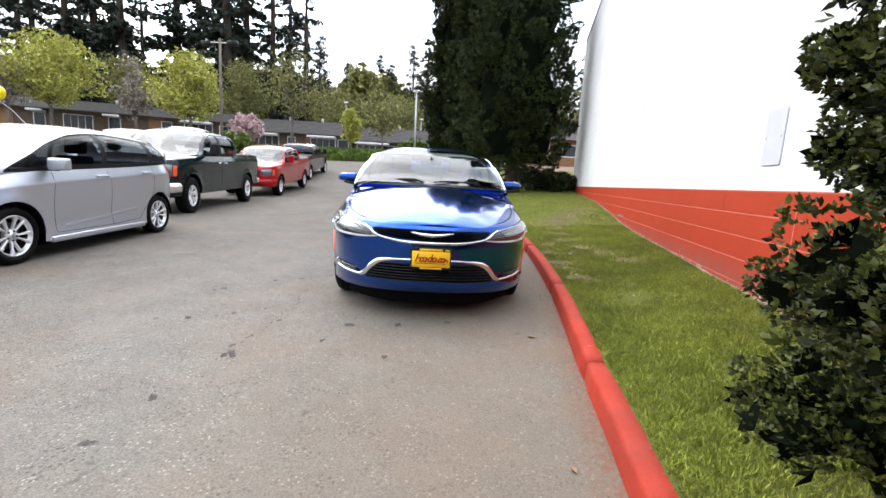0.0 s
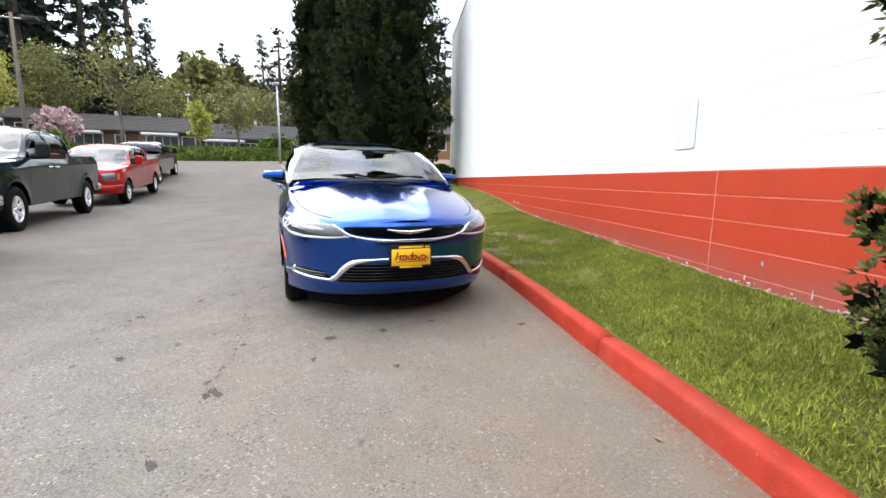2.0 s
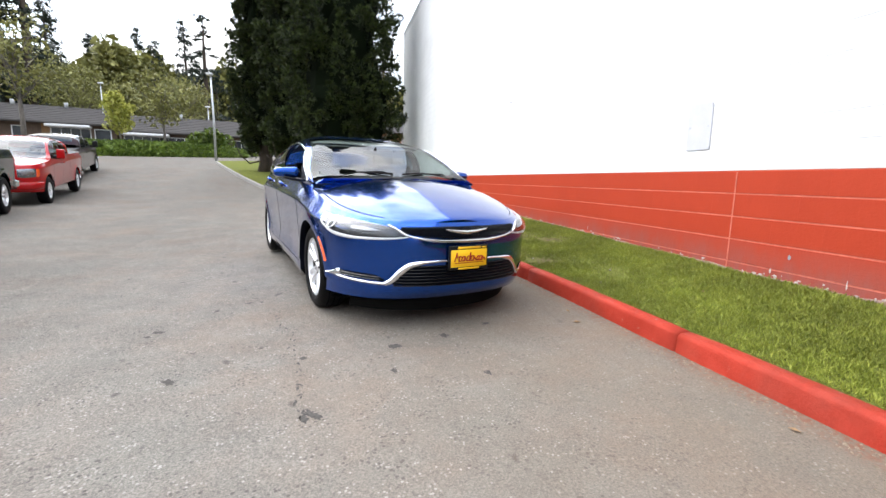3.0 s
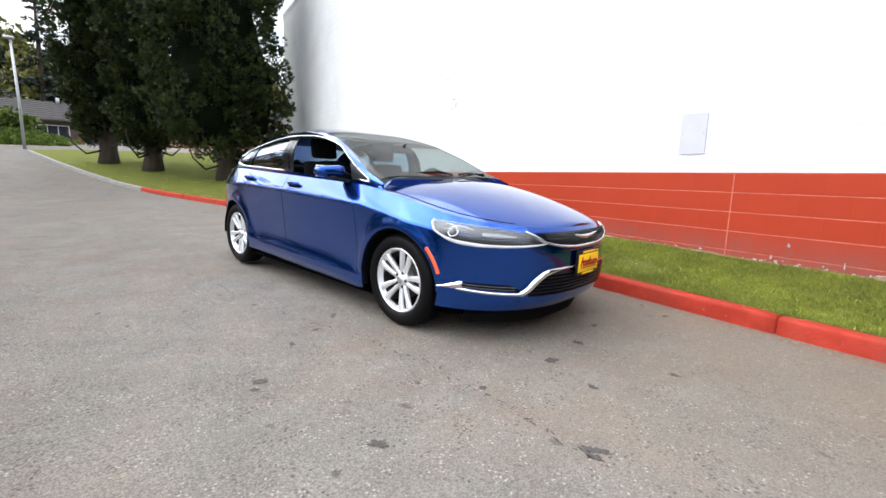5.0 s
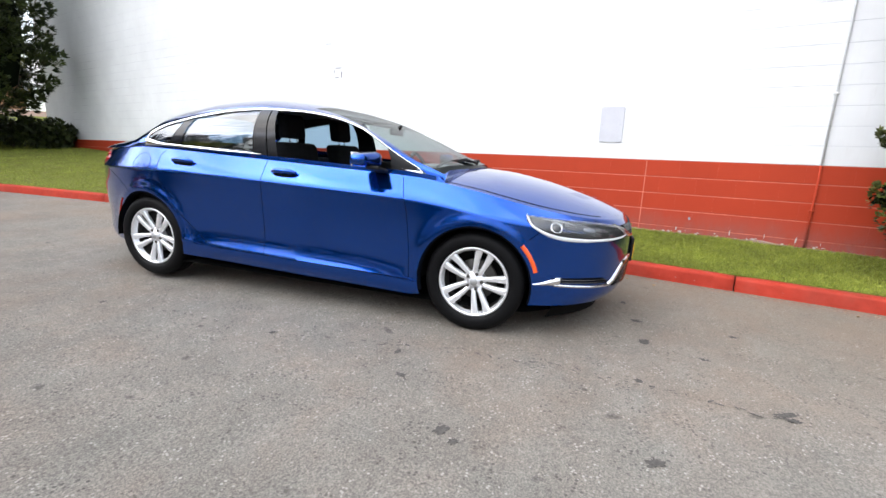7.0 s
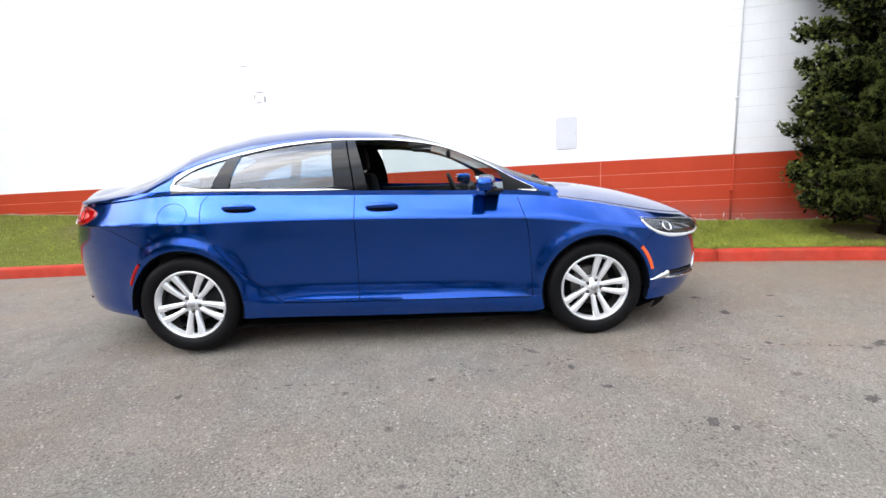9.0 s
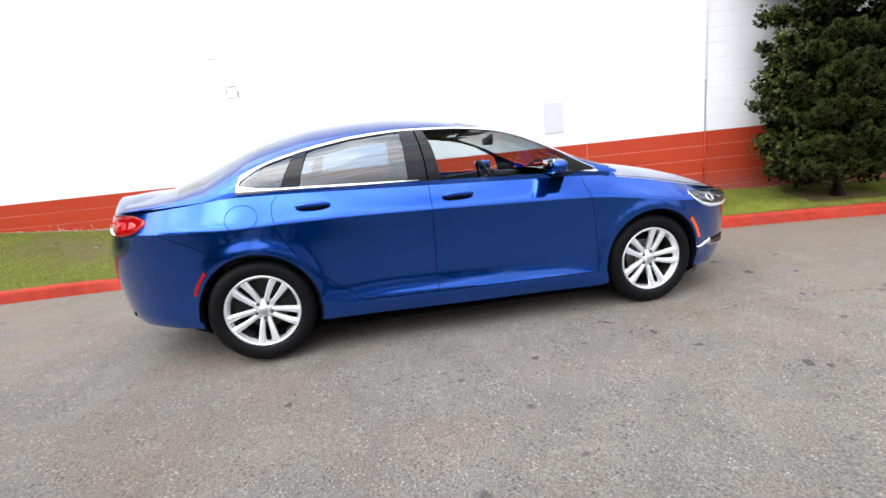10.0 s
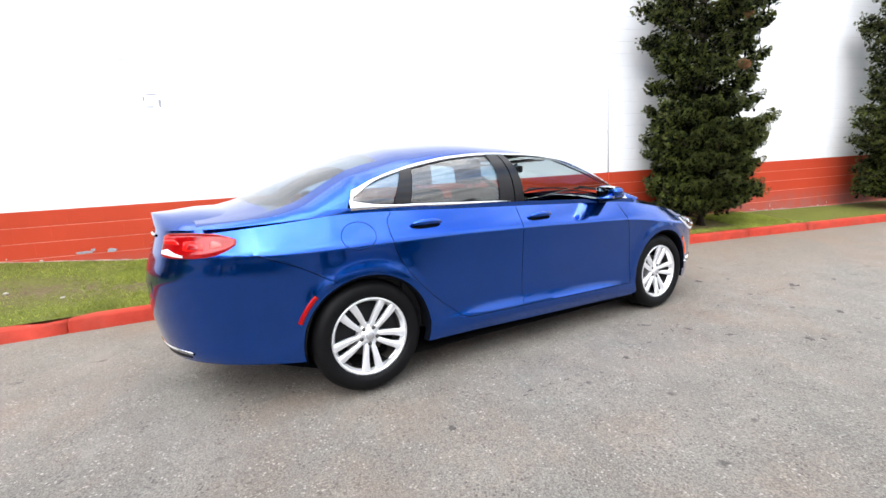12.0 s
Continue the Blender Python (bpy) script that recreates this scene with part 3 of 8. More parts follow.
def build_wall():
    y0, y1 = -16.0, WALL_END
    wall = thing("wall_east", "tall windowless block wall, white above and red below", "wall", kind="structure")
    bm = box(WALL_X, WALL_X + 0.2, y0, y1, -0.3, RED_TOP)
    part("red_backing", bm, M_MORTAR_RED, wall, "red painted joints", False)
    bm = box(WALL_X, WALL_X + 0.2, y0, y1, RED_TOP + 0.001, WALL_TOP)
    part("white_backing", bm, M_MORTAR_WHITE, wall, "white painted joints", False)
    # the building's end wall and roof, closing it behind
    bm = box(WALL_X + 0.2, 24, y1 - 0.2, y1, -0.3, WALL_TOP)
    part("end_wall", bm, M_WHITE_WALL, wall, smooth=False)
    bm = box(WALL_X - 0.02, 24, y0, y1 + 0.02, WALL_TOP, WALL_TOP + 0.12, 0.01, 1)
    part("roof_edge", bm, M_STEEL, wall, "thin grey metal roof edge", False)
    bm = box(23.8, 24, y0, y1 - 0.2, -0.3, WALL_TOP)
    part("back_wall", bm, M_WHITE_WALL, wall, smooth=False)
    bm = box(WALL_X + 0.2, 23.8, y0, y0 + 0.2, -0.3, WALL_TOP)
    part("near_end_wall", bm, M_WHITE_WALL, wall, smooth=False)
    # white courses
    L, H, J = 0.4, 0.2, 0.007
    pieces = []
    rows = int((WALL_TOP - RED_TOP) / H)
    for r in range(rows):
        z = RED_TOP + r * H
        y = y0 + (L / 2 if r % 2 else 0)
        while y < y1 - 0.1:
            pieces.append(block_piece(y + 0.0001, min(y + L, y1) - 0.0001, z + J / 2, z + H - J / 2, 0.0022 + random.uniform(0, 0.0006), 0.002, 0.0002))
            y += L
    vs, fs = merge(*pieces)
    ob = mesh_ob("block_courses", vs, fs, M_WHITE_WALL, wall, "white painted blocks", False)
    ob.location.x = WALL_X
    ob["kind"] = "stuff"
    return wall


def build_red_blocks(wall):
    """Red courses, block by block; shared meshes for whole blocks."""
    L, H, J = 0.4, 0.2, 0.010
    v, f = block_piece(0.0001, L - 0.0001, J / 2, H - J / 2, 0.004, 0.003, 0.0002)
    first = None
    n = 0
    far = []
    for r in range(5):
        z = RED_TOP - (r + 1) * H
        y = -16.0 + (0 if r % 2 else L / 2)
        while y < WALL_END - 0.35:
            if -5.5 < y < 18.0:
                if first is None:
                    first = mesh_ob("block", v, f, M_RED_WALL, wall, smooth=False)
                    ob = first
                else:
                    ob = new("block", first.data)
                    ob.parent = wall
                ob.location = (WALL_X - random.uniform(0, 0.0005), y, z)
                n += 1
            else:
                far.append(([(WALL_X + p[0], y + p[1], z + p[2]) for p in v], f))
            y += L
    part("repaired_joint", box(WALL_X - 0.0065, WALL_X - 0.003, 3.765, 3.777, 0.30, RED_TOP - 0.01), M_MORTAR_RED, wall, "pale filled joint", False)
    vs, fs = merge(*far)
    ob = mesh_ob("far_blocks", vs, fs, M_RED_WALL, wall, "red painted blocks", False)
    ob["kind"] = "stuff"


def build_wall_fittings():
    # bare, flaking footing along the wall's foot
    ys = np.arange(-8, 18, 0.09)
    vs = []
    for y in ys:
        g = lawn_z(WALL_X - 0.05, y)
        h = 0.004 + 0.05 * max(0.0, noise.noise((y * 2.2, 4.0, 0))) + 0.16 * max(0.0, noise.noise((y * 9.1, 1.0, 0)) - 0.35)
        vs += [(WALL_X - 0.022, y, g - 0.05), (WALL_X - 0.020, y, g + h), (WALL_X - 0.004, y, g + h + 0.008)]
    ob = mesh_ob("wall_footing", vs, grid_faces(len(ys), 3, flip=True), M_FOOTING)
    tagged(ob, "flaking bare concrete strip along the wall's foot", "footing", kind="structure")
    # conduit
    c = thing("wall_conduit", "thin painted pipe running up the white block wall", "pipe")
    mesh_ob("white_pipe", *tube([(WALL_X - 0.022, 2.09, z) for z in (RED_TOP, 3.2, 5.5, WALL_TOP - 0.05)], 0.011, 8), M_WHITE_WALL, c)
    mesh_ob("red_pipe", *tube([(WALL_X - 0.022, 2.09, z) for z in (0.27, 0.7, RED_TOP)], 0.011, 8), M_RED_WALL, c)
    for z in (0.7, 1.9, 3.1, 4.3, 5.5):
        part("clip", box(WALL_X - 0.036, WALL_X - 0.002, 2.065, 2.115, z - 0.012, z + 0.012, 0.003, 1), M_WHITE_WALL if z > 1.2 else M_RED_WALL, c)
    # blank plate
    s = thing("wall_plate", "small blank pale grey metal plate with rounded corners on the wall", "plate")
    ring = [(4.2405 + cy * 0.1125 + 0.03 * math.cos(t), 1.601 + cz * 0.19 + 0.03 * math.sin(t)) for cy, cz, t0 in ((1, 1, 0), (-1, 1, 1), (-1, -1, 2), (1, -1, 3))
            for t in np.linspace(t0 * math.pi / 2, (t0 + 1) * math.pi / 2, 6)]
    bm = bmesh.new()
    for x0, ins in ((WALL_X - 0.004, 0.0), (WALL_X - 0.012, 0.0), (WALL_X - 0.014, 0.003)):
        for y, z in ring:
            bm.verts.new((x0, y + (ins if y < 4.24 else -ins), z + (ins if z < 1.6 else -ins)))
    bm.verts.ensure_lookup_table()
    n = len(ring)
    for a in (0, n):
        for k in range(n):
            bm.faces.new([bm.verts[a + k], bm.verts[a + (k + 1) % n], bm.verts[a + n + (k + 1) % n], bm.verts[a + n + k]])
    bm.faces.new([bm.verts[2 * n + k] for k in range(n)])
    part("panel", bm, plain("plate_enamel", (0.56, 0.565, 0.61), 0.5, 0.0, 0.06, spec=0.2), s, smooth=False)
    for y, z in ((4.13, 1.60), (4.35, 1.60)):
        part("screw", vf_bm(lathe([(0.0, 0.0), (0.006, 0.0), (0.006, 0.004), (0.0, 0.005)], 10), (WALL_X - 0.0185, y, z)), M_STEEL, s)

    # peeled paint along the wall's foot and scuffs on the white courses
    rng = random.Random(17)
    pieces = []

    def flake(y, z, w, h, d):
        n = 9
        ring = []
        for k in range(n):
            t = 2 * math.pi * k / n
            r = rng.uniform(0.55, 1.15)
            ring.append((WALL_X - d, y + w * r * math.cos(t), z + h * r * math.sin(t)))
        return [(WALL_X - d - 0.001, y, z)] + ring, [(0, 1 + (k + 1) % n, 1 + k) for k in range(n)]
    for k in range(170):
        y = rng.uniform(-3.5, 13.0)
        if noise.noise((y * 1.1, 3.3, 0)) < -0.12:
            continue
        g = lawn_z(WALL_X - 0.05, y)
        tall = rng.random() < 0.16
        pieces.append(flake(y, g + rng.uniform(0.015, 0.05) + (0.05 if tall else 0.0), rng.uniform(0.007, 0.024) * (0.45 if tall else 1), rng.uniform(0.005, 0.014) * (3.0 if tall else 1), 0.0235))
    ob = mesh_ob("peeled_paint", *merge(*pieces), M_FLAKE, WALL, "pale peeled paint at the wall's foot", False)
    ob["kind"] = "stuff"
    for y, z, w, h in ((10.11, 0.60, 0.16, 0.035), (9.78, 0.60, 0.10, 0.045), (9.98, 0.63, 0.05, 0.03), (3.22, 0.50, 0.02, 0.03)):
        mesh_ob("scuff", *flake(y, z, w * 0.7, h * 0.7, 0.006), M_SCUFF, WALL, "grey scuff", False)
    for y, z, w, h in ((9.02, 2.58, 0.10, 0.012), (8.94, 2.47, 0.018, 0.07), (9.06, 2.42, 0.07, 0.010), (9.24, 3.0, 0.10, 0.008), (9.12, 2.52, 0.012, 0.05)):
        mesh_ob("scuff", *flake(y, z, w, h, 0.0045), M_SCUFF, WALL, "grey scuff", False)


def vf_bm(piece, shift=(0, 0, 0)):
    bm = bmesh.new()
    vs = [bm.verts.new(Vector(p) + Vector(shift)) for p in piece[0]]
    for f in piece[1]:
        if len(set(f)) > 2:
            try:
                bm.faces.new([vs[i] for i in f])
            except ValueError:
                pass
    bmesh.ops.remove_doubles(bm, verts=bm.verts[:], dist=1e-5)
    return bm


build_ground()
build_lawn()
build_kerb()
WALL = build_wall()
build_wall_fittings()

def bisect_right(seq, x):
    lo, hi = 0, len(seq)
    while lo < hi:
        mid = (lo + hi) // 2
        if x < seq[mid]:
            hi = mid
        else:
            lo = mid + 1
    return lo


# ---- car bodies: a wrapped side skin, decks and a glazed upper body ----
class Shell:
    """A lofted car body. x across, y from the front axle backwards, z up."""

    def __init__(self, s):
        self.s = s
        self.zt, self.zb, self.crease, self.width = curve_of(*s["zt"]), curve_of(*s["zb"]), curve_of(*s["crease"]), curve_of(*s["width"])
        self.zc_hood, self.zc_deck, self.zc_roof = curve_of(*s["zc_hood"]), curve_of(*s["zc_deck"]), curve_of(*s["zc_roof"])
        self.dlo_top, self.edge = curve_of(*s["dlo_top"]), curve_of(*s["edge"])
        self._bx = None
        self.df, self.dr, self.ds = curve_of(*s["front_inset"]), curve_of(*s["rear_inset"]), curve_of(*s["side_inset"])
        # plan curve at full width, front centre to rear centre
        n1, n2 = s["corner"]
        a = np.linspace(0, math.pi / 2, 400)
        fr = [(math.sin(t) ** (2 / n1), -math.cos(t) ** (2 / n1), 0.0) for t in a]
        sd = [(1.0, 0.0, t) for t in np.linspace(0, 1, 300)[1:-1]]
        rr = [(math.cos(t) ** (2 / n2), math.sin(t) ** (2 / n2), 1.0) for t in a]
        pts = fr + sd + rr
        xy = np.array([self._plan(p, 0, 0, 0) for p in pts])
        ln = np.concatenate([[0], np.cumsum(np.hypot(*np.diff(xy, axis=0).T))])
        self.length = float(ln[-1])
        self._p, self._ln = np.array(pts), ln
        self._y = xy[:, 1]
        self._lnl, self._pl = ln.tolist(), [tuple(q) for q in pts]

    def _plan(self, p, df, dr, ds):
        s = self.s
        y0, y1 = s["y0"], s["y1"]
        if p[2] == 0.0 and p[1] < 0:
            y = y0 + p[1] * (y0 - (s["yf"] + df))
        elif p[2] == 1.0:
            y = y1 + p[1] * (s["yr"] - dr - y1)
        else:
            y = y0 + (y1 - y0) * p[2]
        return p[0] * (float(self.width(y)) - ds), y

    def at_y(self, y):
        """Arc position of a place along the side."""
        return float(np.interp(y, self._y, self._ln))

    def point(self, a, z):
        """The skin at arc position a and height z."""
        i = min(max(bisect_right(self._lnl, a) - 1, 0), len(self._lnl) - 2)
        t = min(1.0, max(0.0, (a - self._lnl[i]) / (self._lnl[i + 1] - self._lnl[i])))
        p = [u + (w - u) * t for u, w in zip(self._pl[i], self._pl[i + 1])]
        if p[2] < 1e-9:
            p[2] = 0.0
        elif p[2] > 1 - 1e-9:
            p[2] = 1.0
        _, y = self._plan(p, 0, 0, 0)
        top = float(self.zt(y))
        cr = min(float(self.crease(y)), top - 0.07)
        if z > cr:
            ds = self.s["shoulder"] * min(1.25, (z - cr) / (top - cr)) ** 1.08
        else:
            ds = float(self.ds(cr - z))
            for yc in self.s["axles"]:
                w = max(0.0, 1 - abs(y - yc) / 0.95)
                ds *= 1 - 0.85 * w * w * (3 - 2 * w)
        # flared lips over the wheels
        for yc in self.s["axles"]:
            if z > self.s["hub"]:
                d = math.hypot(y - yc, z - self.s["hub"]) - self.s["arch"]
                ds -= 0.013 * math.exp(-((d - 0.015) / 0.055) ** 2)
        x, y = self._plan(p, float(self.df(z)), float(self.dr(z)), ds)
        return Vector((x, y, z))

    def normal(self, a, z):
        e = 0.004
        n = (self.point(a + e, z) - self.point(a - e, z)).cross(self.point(a, z + e) - self.point(a, z - e))
        if a < e:
            n = Vector((0, -1, 0))
        return n.normalized()

    def out(self, a, z, d):
        return self.point(a, z) + self.normal(a, z) * d

    def side_piece(self, rows, step, a0=None, a1=None):
        a0 = 0 if a0 is None else a0
        a1 = self.length if a1 is None else a1
        cols = np.linspace(a0, a1, int((a1 - a0) / step) + 1)
        P = np.zeros((len(cols), rows, 3))
        for i, a in enumerate(cols):
            y = self.point(a, 0.6).y
            lo, hi = float(self.zb(y)), float(self.zt(y))
            cr = min(float(self.crease(y)), hi - 0.07)
            zs = np.concatenate([np.linspace(lo, cr - 0.012, rows - 9), np.linspace(cr, hi, 9)])
            for j, z in enumerate(zs):
                P[i, j] = self.point(a, z)
        # wheel openings: cells inside go, their rim is drawn to the circle
        R = self.s["arch"]
        gone = np.zeros((len(cols) - 1, rows - 1), bool)
        for yc in self.s["axles"]:
            d = np.hypot(P[:, :, 1] - yc, P[:, :, 2] - self.s["hub"])
            c = (d[:-1, :-1] + d[1:, :-1] + d[:-1, 1:] + d[1:, 1:]) / 4
            hit = (c < R) & (P[:-1, :-1, 0] > 0.4)
            gone |= hit
            rim = np.zeros((len(cols), rows), bool)
            for i in range(len(cols)):
                for j in range(rows):
                    q = [hit[a, b] for a in (i - 1, i) for b in (j - 1, j) if 0 <= a < hit.shape[0] and 0 <= b < hit.shape[1]]
                    if any(q) and not all(q):
                        rim[i, j] = True
            for i, j in zip(*np.nonzero(rim)):
                if d[i, j] < 1e-6:
                    continue
                y = yc + (P[i, j, 1] - yc) * R / d[i, j]
                z = self.s["hub"] + (P[i, j, 2] - self.s["hub"]) * R / d[i, j]
                if z < P[i, 0, 2]:
                    z = P[i, 0, 2]
                if j > 0 or d[i, j] > 0:
                    P[i, j] = self.point(self.at_arc(y, P[i, j, 2]), z)
        return P, gone

    def at_arc(self, y, z):
        """Arc position whose skin point lies at y at that height."""
        lo, hi = self.at_y(y) - 0.15, self.at_y(y) + 0.15
        lo, hi = max(lo, 0.0), min(hi, self.length)
        for _ in range(26):
            mid = (lo + hi) / 2
            if self.point(mid, z).y < y:
                lo = mid
            else:
                hi = mid
        return (lo + hi) / 2

    def strip(self, spans, d=0.004, n=7):
        """A patch of skin between two heights: spans of (a, z low, z high), proud by d."""
        vs = []
        a_ = [p[0] for p in spans]
        lo, hi = curve_of(a_, [p[1] for p in spans]), curve_of(a_, [p[2] for p in spans])
        cols = np.linspace(a_[0], a_[-1], max(8, int((a_[-1] - a_[0]) / 0.012)))
        for a in cols:
            for t in np.linspace(0, 1, n):
                z = float(lo(a)) * (1 - t) + float(hi(a)) * t
                span = (cols[-1] - cols[0]) / 4
                edge = min(t, 1 - t, 1.0 if cols[0] < 1e-6 else (a - cols[0]) / span, 1.0 if cols[-1] > self.length - 1e-6 else (cols[-1] - a) / span)
                vs.append(self.out(a, z, d if edge > 0.02 else -0.004))
        return vs, grid_faces(len(cols), n, flip=True)

    def ribbon(self, path, width, height, step=0.015, flat=False):
        """A moulding swept along the skin through (a, z) places."""
        p = np.array(path, float)
        t = np.concatenate([[0], np.cumsum(np.hypot(*np.diff(p, axis=0).T))])
        n = max(4, int(t[-1] / step))
        if len(p) > 2:
            fa, fz = curve_of(t, p[:, 0]), curve_of(t, p[:, 1])
        else:
            fa, fz = (lambda q: np.interp(q, t, p[:, 0])), (lambda q: np.interp(q, t, p[:, 1]))
        q = np.linspace(0, t[-1], n)
        A, Z = [float(fa(u)) for u in q], [float(fz(u)) for u in q]
        vs = []
        w = width if callable(width) else (lambda u: width)
        prof = [(-0.5, -0.2), (-0.36, 0.8), (0.0, 1.0), (0.36, 0.8), (0.5, -0.2)]
        for i in range(n):
            j, k = min(i + 1, n - 1), max(i - 1, 0)
            da, dz = A[j] - A[k], Z[j] - Z[k]
            m = math.hypot(da, dz) or 1.0
            for o, h in prof:
                ww = w(i / (n - 1))
                vs.append(self.out(A[i] - dz / m * o * ww, Z[i] + da / m * o * ww, height * h))
        return vs, grid_faces(n, len(prof))

    def deck(self, a0, a1, crown, step, cross=15, power=2.2):
        """The hood or boot lid, from the skin's top edge to the middle."""
        cols = np.linspace(a0, a1, int(abs(a1 - a0) / step) + 1)
        vs = []
        for a in cols:
            y = self.point(a, 0.6).y
            e = self.point(a, float(self.zt(y)))
            zc = max(float(crown(e.y)), e.z)
            for t in np.linspace(0, 1, cross):
                x = e.x * (1 - t)
                vs.append((x, e.y, zc - (zc - e.z) * (1 - t) ** power))
        return vs, grid_faces(len(cols), cross)

    # upper body
    def belt(self, y):
        a = self.at_y(y)
        yy = self.point(a, 0.6).y
        return self.point(a, float(self.zt(yy)))

    def power(self, st):
        self._belts(st)
        p = float(np.interp(st, self._py, self._pw))
        if st > self._py[-1]:
            p += (self.s["tail_power"] - p) * min(1.0, (st - self._py[-1]) / 0.3)
        return p

    def roof_point(self, st, phi):
        """Upper body at station st, phi 0 at the belt, pi/2 at the middle."""
        b = self._belts(st)
        k = float(self.bow(st))
        p = self.power(st)
        xn = max(0.0, math.cos(phi)) ** (2 / p)
        f = max(0.0, 1 - (xn / 0.78) ** 2)
        zc = float(self.zc_roof(st + k))
        h = max(0.0, zc - b[1])
        return Vector((b[0] * xn, st + k * f, b[1] + h * max(0.0, math.sin(phi)) ** (2 / p)))

    def _belts(self, st):
        if self._bx is None:
            ys = np.linspace(self.s["st0"], self.s["st1"], 60)
            bs = [self.belt(y) for y in ys]
            self._by, self._bx, self._bz = ys, [b.x for b in bs], [b.z for b in bs]
            self.bow = curve_of(*self.s["bow"])
            xd = curve_of(*self.s["dlo_x"])
            self._py, self._pw = [], []
            for st in np.linspace(self.s["dlo"][0] + 0.06, self.s["dlo"][1] - 0.06, 40):
                bx, bz = float(np.interp(st, self._by, self._bx)), float(np.interp(st, self._by, self._bz))
                h = self.zc_roof(st + self.bow(st)) - bz
                a, b = min(0.985, xd(st) / bx), min(0.985, max(0.05, (self.dlo_top(st) - bz) / h))
                lo, hi = 2.0, 9.0
                for _ in range(30):
                    mid = (lo + hi) / 2
                    if a ** mid + b ** mid > 1:
                        lo = mid
                    else:
                        hi = mid
                self._py.append(st)
                self._pw.append(lo)
            k = np.ones(5) / 5
            self._pw = np.convolve(np.pad(self._pw, 2, mode="edge"), k, "valid")
        return float(np.interp(st, self._by, self._bx)), float(np.interp(st, self._by, self._bz))

    def phi_z(self, st, z):
        b = self._belts(st)
        h = float(self.zc_roof(st + float(self.bow(st)))) - b[1]
        if h <= 1e-4:
            return 0.0
        r = min(1.0, max(0.0, (z - b[1]) / h))
        return math.asin(r ** (self.power(st) / 2))

    def phi_x(self, st, x):
        b = self._belts(st)
        r = min(1.0, max(0.0, x / b[0]))
        return math.acos(r ** (self.power(st) / 2))

    def phis(self, st):
        lo = self.phi_z(st, self._belts(st)[1] + self.s["sill_gap"])
        d = self.s["dlo"]
        hi = self.phi_z(st, float(self.dlo_top(st))) if d[0] < st < d[1] else lo
        hi = max(hi, lo)
        e = max(self.phi_x(st, float(self.edge(st))), hi + 0.02)
        return lo, hi, min(e, math.pi / 2 - 0.05)

    def upper(self, s0, s1, band, n, step, d=0.0, s_lo=None):
        """A strip of the upper body: band 0 under the side glass, 1 side glass, 2 pillar, 3 top."""
        st = np.linspace(s0, s1, max(3, int((s1 - s0) / step) + 1))
        vs = []
        for s in st:
            lo, hi, e = self.phis(s)
            a, b = [(0, lo), (lo, hi), (hi, e), (e, math.pi / 2)][band]
            for t in np.linspace(0, 1, n):
                q = self.roof_point(s, a + (b - a) * t)
                if d:
                    c = Vector((0, q.y, q.z - 0.35))
                    q = q + (q - c).normalized() * d
                vs.append(q)
        return vs, grid_faces(len(st), n, flip=True)

    def on_upper(self, st, phi, d):
        q = self.roof_point(st, phi)
        e = 0.01
        n = (self.roof_point(st + e, phi) - self.roof_point(st - e, phi)).cross(self.roof_point(st, phi + e) - self.roof_point(st, phi - e))
        if n.length < 1e-9:
            n = Vector((q.x, 0, 0.3))
        return q + n.normalized() * d


